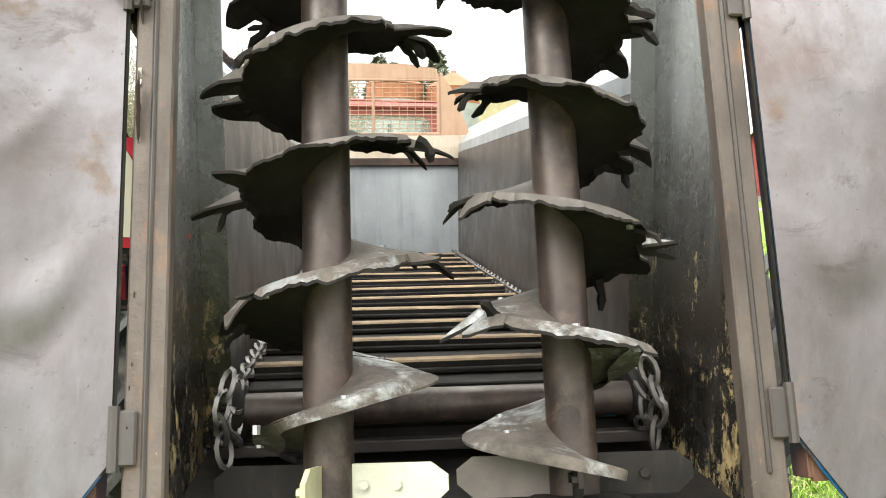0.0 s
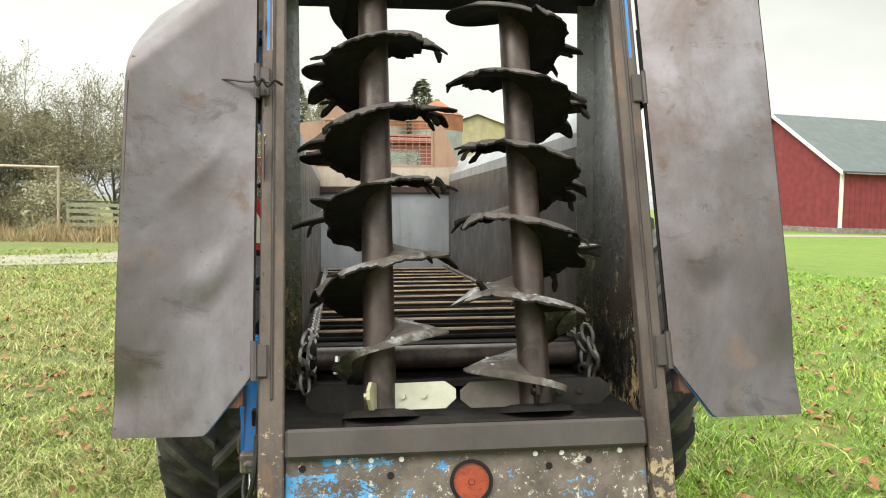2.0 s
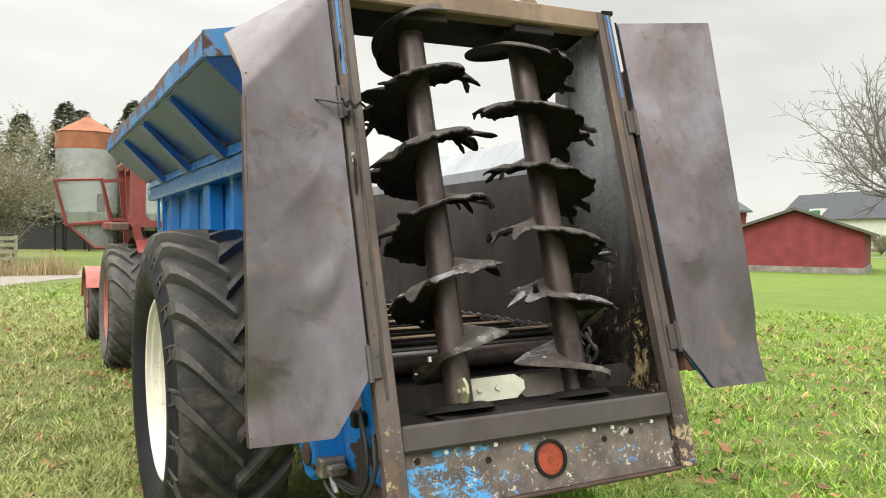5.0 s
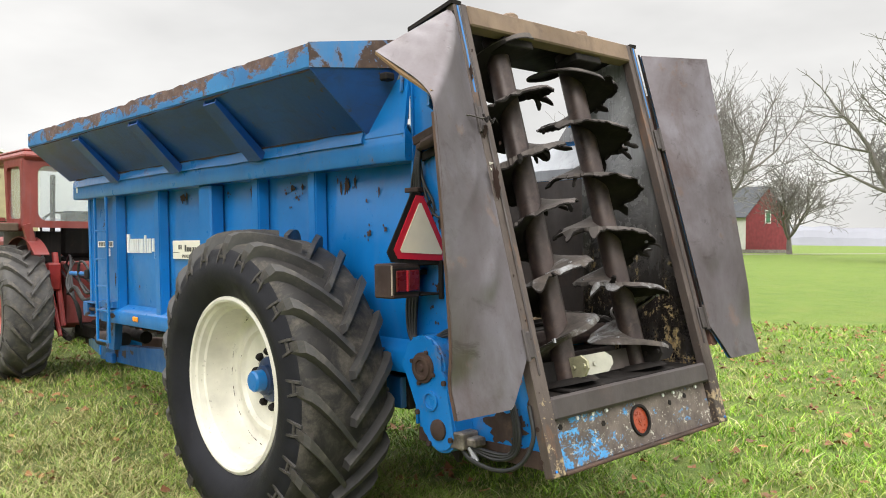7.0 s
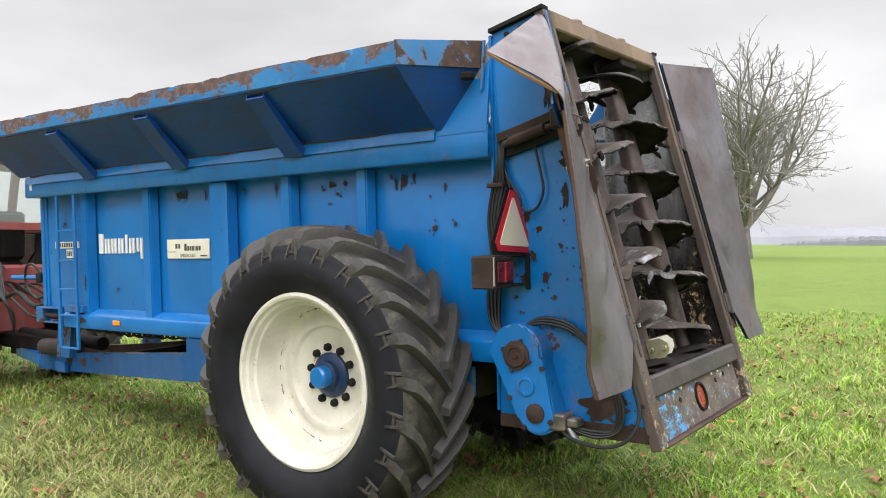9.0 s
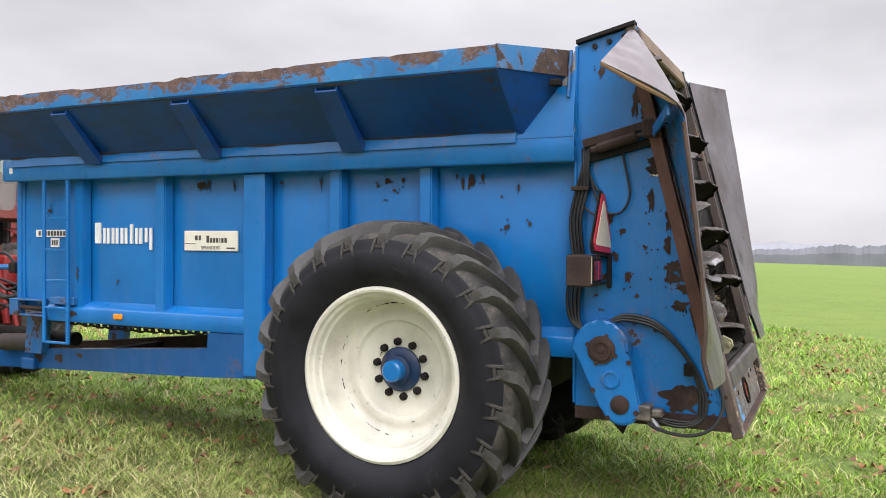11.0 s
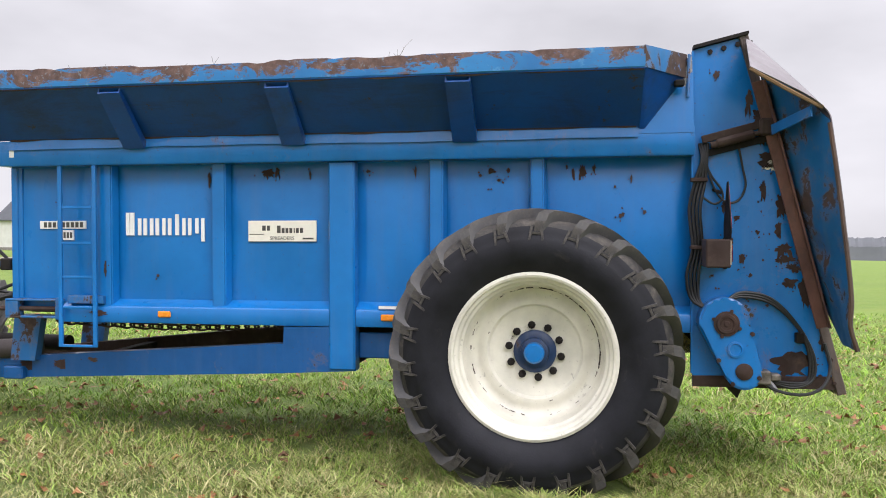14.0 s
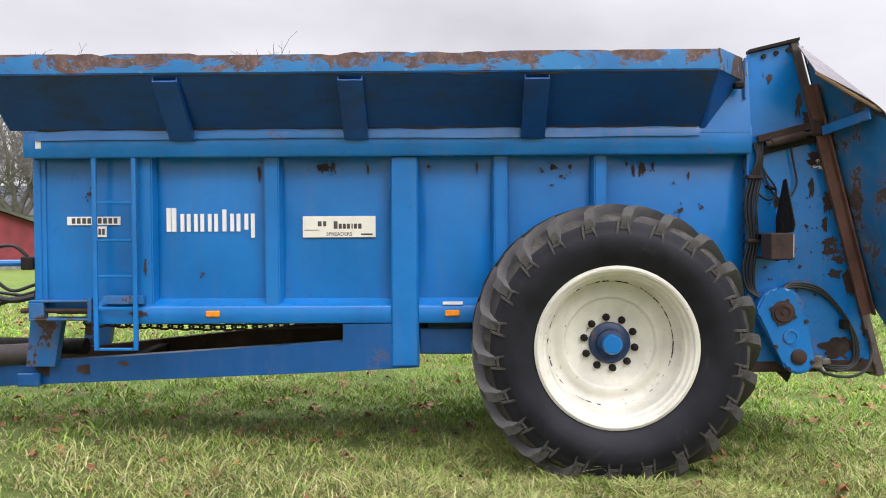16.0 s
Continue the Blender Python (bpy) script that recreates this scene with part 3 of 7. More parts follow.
left_only("rust_and_shade_seam", lambda s: seam_line(s, .805, 2.110, 1.08, 5.32, .022, 1), M_RUST, "dark seam: rust at the rail, painted shade under the lip")
# added dark strip in place of the shade below the lip
left_only("rust_and_shade_seam", lambda s: seam_line(s, 1.139, 2.392, 1.06, 5.48, .016, 4), M_RUST, "dark seam: rust at the rail, painted shade under the lip")
# flared hopper extension and its lip


def flare(s):
    n = 46
    rows = []
    for k in range(n + 1):
        y = 1.05 + 4.45 * k / n
        b = .006 * noise.noise((y * 1.7, s, 0))
        rows.append([(s * (.795 + (1.142 - .795) * u), y, 2.108 + (2.40 - 2.108) * u + b * math.sin(math.pi * u)) for u in (0, .33, .66, 1)])
    return patch(rows, .006)


def flare_liner(s):
    rows = []
    for k in range(24):
        y = 1.12 + 4.36 * k / 23
        rows.append([(s * (.790 + (1.130 - .790) * u), y, 2.122 + (2.41 - 2.122) * u) for u in (0, .5, 1)])
    return patch(rows, .004)


left_only("flare_liner", flare_liner, M_GALV, "scoured bright inner face of the flare")
both("slope_liner", lambda s: patch([[(s * .630, .74 + 4.62 * k / 20, 1.888), (s * .632, .74 + 4.62 * k / 20, 1.955), (s * .764, .74 + 4.62 * k / 20, 2.112)] for k in range(21)], .005), M_GALV, "scoured bright sloping inner sheet")
both("transition_plate", lambda s: boxes((min(s * .628, s * .706), max(s * .628, s * .706), .728, .734, .80, 2.56), bevel=0), M_WING, "rust-streaked steel transition plate")
both("upper_liner", lambda s: solid([(s * .764, .745, 2.14), (s * .764, 1.03, 2.14), (s * .764, .80, 2.42), (s * .750, .757, 2.53), (s * .750, .745, 2.53)], (-s * .004, 0, 0)), M_WING, "", 20)
left_only("flare_sheet", flare, M_GRIMY_SHADED, "flared blue extension sheet with grimy, shade-darkened underside")


def lip_band(s):
    rng = random.Random(11 + s)
    n = 90
    rows = []
    for k in range(n + 1):
        y = 1.05 + 4.45 * k / n
        wave = .003 * noise.noise((y * 1.3, 3.0 * s, 1)) + (.0045 if y > 4.2 else .0018) * noise.noise((y * 9.0, s, 2))
        step = -.020 * max(0.0, 1 - ((y - 3.36) / .10) ** 2) - (.012 if 3.44 < y < 4.2 else 0) - .008 * max(0.0, 1 - ((y - 2.62) / .12) ** 2) - (.014 if 4.72 < y < 4.80 else 0)
        top = 2.524 + wave + step - (.006 if rng.random() < .08 else 0)
        out = .006 * noise.noise((y * 1.3, s, 5))
        rows.append([(s * 1.141, y, 2.396), (s * (1.150 + out), y, 2.405), (s * (1.150 + out), y, 2.47), (s * (1.146 + out), y, top - .004), (s * (1.09 + out), y, top + .004)])
    bm = patch(rows, .007)
    return bm


left_only("lip", lip_band, M_LIP, "rusty flaking blue lip with a battered edge")


def flare_end(s):
    """The panel under the slanting rear end of the lip."""
    bm = bmesh.new()
    extrude(bm, [(s * 1.146, 1.058, 2.395), (s * 1.146, 1.050, 2.415), (s * .748, .775, 2.415), (s * .752, .79, 2.38), (s * .792, 1.03, 2.085), (s * .797, 1.058, 2.095)], (-s * .004, .012, .004))
    return bm


left_only("flare_end", flare_end, M_GRIMY_SHADED, "slanted blue end of the flared extension, grimy and shade-darkened", 20)
left_only("lip_end", lambda s: solid([(s * 1.148, 1.05, 2.40), (s * 1.148, 1.05, 2.525), (s * .742, .775, 2.545), (s * .748, .775, 2.40)], (0, .008, 0)), M_LIPEND, "brown rusted rear end of the lip", 20)
left_only("flare_front", lambda s: solid([(s * .795, 5.41, 2.11), (s * 1.145, 5.50, 2.41), (s * 1.145, 5.50, 2.52), (s * .80, 5.43, 2.52)], (0, .01, 0)), M_RUST)


def gusset(s, y):
    """A folded channel, open towards the flare."""
    bm = bmesh.new()
    for y0 in (y - .076, y + .068):
        extrude(bm, [(s * .802, y0, 2.075), (s * .825, y0, 2.040), (s * 1.13, y0, 2.360), (s * 1.128, y0, 2.392)], (0, .008, 0))
    extrude(bm, [(s * .825, y - .076, 2.040), (s * .830, y - .076, 2.031), (s * 1.136, y - .076, 2.352), (s * 1.13, y - .076, 2.362)], (0, .152, 0))
    return bm


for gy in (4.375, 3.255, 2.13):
    left_only("gusset", lambda s: gusset(s, gy), M_GRIMY_SHADED, "slanted blue channel bracket under the flare", 20)
both("upper_side_panel", lambda s: solid([(s * .803, .74, 2.065), (s * .803, 1.06, 2.065), (s * .754, .80, 2.42), (s * .739, .755, 2.54), (s * .739, .74, 2.54)], (-s * .02, 0, 0)), M_BLUE, "", 20)

left_only("lip_bracket", lambda s: boxes((min(s * .80, s * .86), max(s * .80, s * .86), .80, .86, 2.335, 2.375), bevel=.008), M_BLACK)
both("stay_bar", lambda s: tubes([(s * .765, .765, 2.54), (s * .785, .775, 2.28)], .010, 6), M_BLUE_LIP)
# rear wing plates
WING = [(.735, 2.572), (.418, 2.645), (-.125, .56), (-.148, .522), (.735, .518)]
both("wing_plate", lambda s: solid([(s * .722, y, z) for y, z in WING], (s * .012, 0, 0)), M_BLUE_WORN, "blue rear side plate with rust patches", 20)
both("wing_liner", lambda s: solid([(s * .706, y, z) for y, z in WING], (s * .008, 0, 0)), M_WING, "rust-streaked scoured steel liner", 20)
both("wing_band", lambda s: solid([(s * .735, .735, .518), (s * .735, .735, .585), (s * .735, -.112, .60), (s * .735, -.146, .521)], (s * .006, 0, 0)), M_RUST, "brown rusted lower band", 20)
both("wing_edge", lambda s: boxes((min(s * .724, s * .752), max(s * .724, s * .752), .733, .748, .60, 2.565), bevel=.003), M_BLUE)
both("wing_top", lambda s: solid([(s * .70, .74, 2.572), (s * .70, .42, 2.647), (s * .765, .42, 2.650), (s * .765, .74, 2.575)], (0, 0, .02)), M_BLACK, "black top flange", 20)


def bolt_row(pts, axis, r, h):
    bm = bmesh.new()
    for p in pts:
        q = Vector(p) + Vector(axis) * h
        tube(bm, [p, q], r, 6)
    return bm


for p in ((.64, 2.555), (.56, 2.575), (.48, 2.595)):
    both("bolt", lambda s: bolt_row([(s * .734, p[0], p[1])], (s, 0, 0), .016, .014), M_BLACK)

# rear frame, leaning forward at the top
REAR = pose(0, -.145, .52, -14.9, 0, 0)


def rear_box(*args, bevel=.005):
    bm = boxes(*args, bevel=bevel)
    bmesh.ops.transform(bm, matrix=REAR, verts=bm.verts)
    return bm


both("rear_post", lambda s: rear_box((min(s * .663, s * .752), max(s * .663, s * .752), 0, .055, -.02, 2.215)), M_POST, "brown-grey steel rear post with flaking paint")
both("post_strip", lambda s: rear_box((min(s * .700, s * .712), max(s * .700, s * .712), -.009, .004, .42, 2.2)), M_FRAME)
part("lower_beam", rear_box((-.661, .661, -.004, .052, .212, .318), bevel=.012), M_FRAME, spreader, "grey-brown folded cross beam")
part("rear_panel", rear_box((-.661, .661, .038, .050, -.012, .222)), M_REARPANEL, spreader, "scaling blue rear panel worn to brown steel")
part("panel_foot", rear_box((-.661, .661, .002, .052, -.026, -.010)), M_RUSTBAR, spreader)
part("top_beam", rear_box((-.662, .662, -.006, .075, 2.105, 2.212), bevel=.008), M_OCHREDARK, spreader, "ochre rusted top beam")
part("top_plate", rear_box((-.70, .70, .076, .40, 2.165, 2.178), bevel=0), M_BLACK, spreader)
for bx in (-.30, .285):
    bm = bmesh.new()
    lathe(bm, [(.055, 0), (.055, .022), (.045, .034), (0, .036)], (bx, .06, 2.212), "z", 20)
    bmesh.ops.transform(bm, matrix=REAR, verts=bm.verts)
    part("bearing_cap", bm, M_OCHREDARK, spreader)
    bm = rear_box((bx - .11, bx + .11, .02, .18, 2.06, 2.104))
    part("bearing_block", bm, M_BLACK, spreader)
bm = bmesh.new()
lathe(bm, [(.066, .0), (.078, .0), (.078, -.016), (.066, -.016)], (0, .042, .112), "y", 36, True)
bmesh.ops.transform(bm, matrix=REAR, verts=bm.verts)
reflector = part("reflector", bm, M_BLACK, spreader, "round orange-red reflector in a black ring")
bm = bmesh.new()
lathe(bm, [(0, -.012), (.010, -.014), (.012, -.010), (.064, -.009), (.066, 0)], (0, .046, .112), "y", 36)
bmesh.ops.transform(bm, matrix=REAR, verts=bm.verts)
part("lens", bm, M_REFLECTOR, reflector)
for bx in (-.474, -.358, -.25, .24, .339, .56):
    bm = bolt_row([(bx, .038, .200)], (0, -1, 0), .010, .008)
    bmesh.ops.transform(bm, matrix=REAR, verts=bm.verts)
    part("bolt", bm, M_WHITE, spreader)
for bx, bz in ((-.29, .145), (.29, .155), (-.60, .18), (.44, .17)):
    bm = bolt_row([(bx, .038, bz)], (0, -1, 0), .014, .004)
    bmesh.ops.transform(bm, matrix=REAR, verts=bm.verts)
    part("bolt", bm, M_BLACK, spreader)
for bz in (.56, 1.62):
    both("hinge", lambda s: (lambda b: (bmesh.ops.transform(b, matrix=REAR, verts=b.verts), b)[1])(tubes([(s * .768, -.012, bz - .07), (s * .768, -.012, bz + .07)], .013, 8)), M_FRAME)
    both("hinge_leaf", lambda s: rear_box((min(s * .72, s * .765), max(s * .72, s * .765), -.014, -.002, bz - .06, bz + .06)), M_FRAME)
both("hinge_rod", lambda s: (lambda b: (bmesh.ops.transform(b, matrix=REAR, verts=b.verts), b)[1])(tubes([(s * .770, -.004, .50), (s * .770, -.004, 2.16)], .006, 6)), M_BLACK)


# hinged deflector doors, dented sheets
def rear_y(z):
    return -.145 + (z - .52) * .266


def door_sheet(s, xo_b, yo_b, xo_t, yo_t, zt_hinge, zt_out, notch, seed):
    nu, nv = 28, 70
    rd = random.Random(int(seed * 10))
    dents = [(rd.uniform(.1, .98), rd.random() ** 1.4, rd.uniform(.03, .09), rd.choice((-1, 1)) * rd.uniform(.001, .003)) for _ in range(9)]
    rows = []
    for j in range(nv + 1):
        v = j / nv
        row = []
        for i in range(nu + 1):
            u = i / nu
            zb = .82 + max(0, (notch - u) / notch) * .20
            zt = zt_hinge + (zt_out - zt_hinge) * u
            z = zb + (zt - zb) * v
            f = (z - .82) / 1.78
            xo, yo = xo_b + (xo_t - xo_b) * f, yo_b + (yo_t - yo_b) * f
            x = .772 + (xo - .772) * u
            y = rear_y(z) - .015 + (yo - rear_y(z) + .015) * u
            d = .009 * noise.noise((u * 1.3 + seed, v * 2.2, seed)) + .0012 * noise.noise((u * 5 + seed, v * 11, seed + 7))
            for du, dv, dr, dd in dents:
                q = ((u - du) * .45) ** 2 + ((v - dv) * 1.6) ** 2
                d += dd * max(0.0, 1 - q / (dr * dr)) ** 1.5
            d += .05 * max(0, u - .55) * math.exp(-((v - .10) / .07) ** 2) + .006 * math.exp(-((u - .34) / .20) ** 2 - ((v - .255 - .03 * u) / .030) ** 2) - .008 * math.exp(-((u - .36) / .24) ** 2 - ((v - .315 - .05 * u) / .040) ** 2) - .0035 * math.exp(-((u - .45) / .2) ** 2 - ((v - .62 + .10 * u) / .018) ** 2)
            row.append((s * x, y + d * min(1, u * 4), z))
        rows.append(row)
    return rows


part("tie_wire", tube(bmesh.new(), curve_pts([(-.955, .245, 2.10), (-.92, .215, 2.088), (-.86, .205, 2.085), (-.80, .205, 2.078), (-.755, .215, 2.085), (-.70, .225, 2.075)], 6), .0045, 5), M_FRAME, spreader, "bent steel wire tied round the hinge")
part("tie_wire", tube(bmesh.new(), curve_pts([(-.775, .215, 2.10), (-.76, .205, 2.065), (-.745, .21, 2.09), (-.725, .205, 2.062), (-.70, .215, 2.085), (-.67, .225, 2.07)], 6), .0055, 5), M_BLACK, spreader)
left_rows = door_sheet(-1, 1.240, -.075, 1.19, .135, 2.60, 2.15, .34, 2.0)
tip = Vector((-1.173, .49, 2.378))
fold = [tip.lerp(Vector((-.775, .44, 2.62)), 1 - i / 28) for i in range(29)]
bend = []
for k in range(1, 13):
    t = k / 12
    bend.append([Vector(left_rows[-5][i]) * (1 - t) ** 2 + Vector(left_rows[-1][i]) * 2 * t * (1 - t) + Vector(left_rows[-1][i]).lerp(fold[i], .45) * t * t for i in range(29)])
for k in (1, 2, 3):
    bend.append([Vector(left_rows[-1][i]).lerp(fold[i], .45 + .55 * k / 3) + Vector((0, -.006 * math.sin(math.pi * i / 28), .004 * math.sin(i * .9))) * (1 if k < 3 else 0) for i in range(29)])
door_l = part("deflector_door", patch(left_rows[:-4] + bend, .006), M_DOOR, spreader, "dented grey-brown deflector door hinged open, top corner bent forward", 60)
part("door_back", patch([[Vector(p) + Vector((.004, .013, -.003)) for p in r] for r in left_rows[:-4]], .003), M_BLUE_REAR, door_l, "blue painted back of the door, rusting", 50)
edge = [Vector(r[-1]) + Vector((.006, .014, 0)) for r in left_rows[:-5]]
part("edge_strip", tube(bmesh.new(), edge, .012, 6), M_RUSTBAR, door_l)
part("edge_strip", tube(bmesh.new(), [Vector(left_rows[-1][-1]) + Vector((.02, .03, -.01)), Vector(left_rows[-1][-1]).lerp(tip, .5) + Vector((.012, .02, -.012)), tip + Vector((.01, 0, -.008))], .012, 6), M_YELLOWRUST, door_l)
right_rows = door_sheet(1, 1.262, -.085, 1.20, .205, 2.60, 2.605, .30, 9.0)
door_r = part("deflector_door", patch(right_rows, .006), M_DOOR, spreader, "dented grey-brown deflector door hinged open", 50)
part("edge_strip", tube(bmesh.new(), [Vector(r[-1]) + Vector((.002, .010, 0)) for r in right_rows], .008, 6), M_RUST, door_r)
# back bracing of the left door, seen from outside
part("door_back", patch([[Vector(p) + Vector((-.004, .013, -.003)) for p in r] for r in right_rows], .003), M_BLUE_REAR, door_r, "blue painted back of the door, rusting", 50)
def bar_between(a, b, w, h, roll=0.0):
    """A square-edged bar from a to b, w wide and h deep."""
    a, b = Vector(a), Vector(b)
    d = b - a
    q = d.to_track_quat("Y", "Z").to_matrix().to_4x4() @ Matrix.Rotation(roll, 4, "Y")
    return box(bmesh.new(), -w / 2, w / 2, 0, d.length, -h / 2, h / 2, min(w, h) * .14, Matrix.Translation(a) @ q)


BRACE_TOP, BRACE_LOW = (.795, .375, 2.36), (.815, .005, .90)
both("door_brace", lambda s: bar_between((s * BRACE_TOP[0], *BRACE_TOP[1:]), (s * BRACE_LOW[0], *BRACE_LOW[1:]), .018, .070), M_BROWNBAR, "rusted brown angle bar", 20)
both("brace_flange", lambda s: bar_between((s * (BRACE_TOP[0] + .028), BRACE_TOP[1] - .030, BRACE_TOP[2]), (s * (BRACE_LOW[0] + .028), BRACE_LOW[1] - .030, BRACE_LOW[2]), .050, .012), M_BROWNBAR, "", 20)
both("latch_bar", lambda s: bar_between((s * .775, .690, 2.020), (s * .790, .300, 2.118), .030, .046), M_RUST, "rusted latch bar", 20)
both("latch_cylinder", lambda s: tubes([(s * .790, .640, 1.985), (s * .792, .610, 1.992), (s * .793, .60, 1.995), (s * .798, .40, 2.045), (s * .799, .39, 2.047), (s * .803, .30, 2.070)], [.020, .020, .028, .028, .015, .015], 12), M_RUST, "rusty ram of the door latch", 30)
both("latch_bar", lambda s: bar_between((s * .752, .660, 1.940), (s * .765, .290, 2.030), .022, .042), M_BLACK, "greasy black latch bar", 20)
both("latch_block", lambda s: boxes((min(s * .755, s * .825), max(s * .755, s * .825), .275, .365, 2.035, 2.14), bevel=.014), M_RUST, "greasy rusted latch housing")
left_only("door_strut", lambda s: bar_between((s * .83, .300, 2.065), (s * 1.155, .165, 2.125), .012, .060), M_BLUE_LIP, "blue strut bracing the open door, rusting", 20)


# rotors
def flight(turn0, turns, hand, r_out, seed, ragged, z0=.0, pitch=.30):
    """A screw flight; its edge is torn to drooping fingers on the two flanks of every turn."""
    rng = random.Random(seed)
    per = 132
    steps = int(turns * per)
    bm = bmesh.new()
    top, low = [], []
    jags = {}
    for k in range(steps + 1):
        f = k / per
        a = hand * 2 * math.pi * (turn0 + f) - math.pi / 2
        z = z0 + f * pitch
        az = math.degrees(a) % 360
        flank = 0 if min(az, 360 - az) < 50 else 180 if abs(az - 180) < 50 else None
        r = r_out * (.80 + .05 * noise.noise((f * 2.3, seed, 0)))
        droop = -.012 + .02 * noise.noise((f * 2.3, seed, 4))
        if ragged:
            r += ragged * (.030 * noise.noise((f * 7, seed, 1)) + .024 * noise.noise((f * 23, seed, 9)) + .012 * noise.noise((f * 80, seed, 3)))
            droop += .014 * noise.noise((f * 21, seed, 6)) + .008 * noise.noise((f * 70, seed, 8))
            if flank is not None:
                key = (flank, int(f + .3))
                if key not in jags:
                    jags[key] = [(o + rng.uniform(-6, 6), rng.uniform(3, 13), r_out * rng.uniform(.86, 1.14), rng.uniform(-.060, .008)) for o in rng.choice(((-22, 10), (-8,), (-30, -6, 20), (-14, 16), (-18, 24), (2, 30)))]
                rel = (az - flank + 180) % 360 - 180
                cut = math.exp(-(rel / 34) ** 4)
                best, bd = r - ragged * cut * (.030 + .05 * max(0.0, noise.noise((f * 15, seed, 12)))), droop
                for o, wd, ln, dr in jags[key]:
                    q = max(0.0, 1 - (abs(rel - o) / wd) ** 1.6)
                    if q > 0:
                        best = max(best, r + (ln - r) * q ** .75)
                        bd = droop + dr * q
                r, droop = best, bd
        else:
            r = r_out * (.66 + .30 * math.cos(a - (.1 if hand > 0 else math.pi - .1)) ** 3)
        mids = []
        for q, dz in ((.055, 0), (.11, -.003), (.165, -.007), (max(.18, min(r * .97, r_out * .74)), -.012), (r, -.018 + droop)):
            mids.append((q * math.cos(a), q * math.sin(a), z + dz))
        th = .006 + (.004 if ragged else 0) * (.5 + noise.noise((f * 13, seed, 2)))
        top.append([bm.verts.new((x, y, zz + th / 2)) for x, y, zz in mids])
        low.append([bm.verts.new((x, y, zz - th / 2)) for x, y, zz in mids])
    J = 4
    for k in range(steps):
        for j in range(J):
            # top faces take the lit material, undersides keep the shaded one
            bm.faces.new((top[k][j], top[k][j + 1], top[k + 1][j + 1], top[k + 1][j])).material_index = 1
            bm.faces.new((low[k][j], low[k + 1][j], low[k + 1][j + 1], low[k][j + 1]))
        bm.faces.new((top[k][J], low[k][J], low[k + 1][J], top[k + 1][J]))
        bm.faces.new((top[k][0], top[k + 1][0], low[k + 1][0], low[k][0]))
    for k in (0, steps):
        for j in range(J):
            bm.faces.new((top[k][j], low[k][j], low[k][j + 1], top[k][j + 1]))
    return bm


def torn_strips(turn0, turns, hand, r_out, seed, z0, pitch=.30):
    """Crooked torn strips hanging from the flanks of a flight, one bmesh each."""
    rng = random.Random(seed * 3 + 1)
    for k in range(int(turns * 6)):
        f = (k + rng.random()) / 6
        a = hand * 2 * math.pi * (turn0 + f) - math.pi / 2
        az = math.degrees(a) % 360
        if min(abs(az - 0), abs(az - 180), abs(az - 360)) > 55 and rng.random() < .8:
            continue
        p = Vector((math.cos(a), math.sin(a), 0)) * r_out * rng.uniform(.66, .78)
        p.z = z0 + f * pitch - .02
        d = Vector((math.cos(a + rng.uniform(-.5, .5)), math.sin(a + rng.uniform(-.5, .5)), rng.uniform(-.55, .25)))
        pts = [p]
        for _ in range(4):
            d = (d + Vector((rng.uniform(-.4, .4), rng.uniform(-.4, .4), rng.uniform(-.75, .3)))).normalized()
            pts.append(pts[-1] + d * rng.uniform(.014, .030))
        w = rng.uniform(.008, .016)
        yield tubes(pts, [w * 1.3, w * 1.1, w * .8, w * 1.05, w * .45], 5)


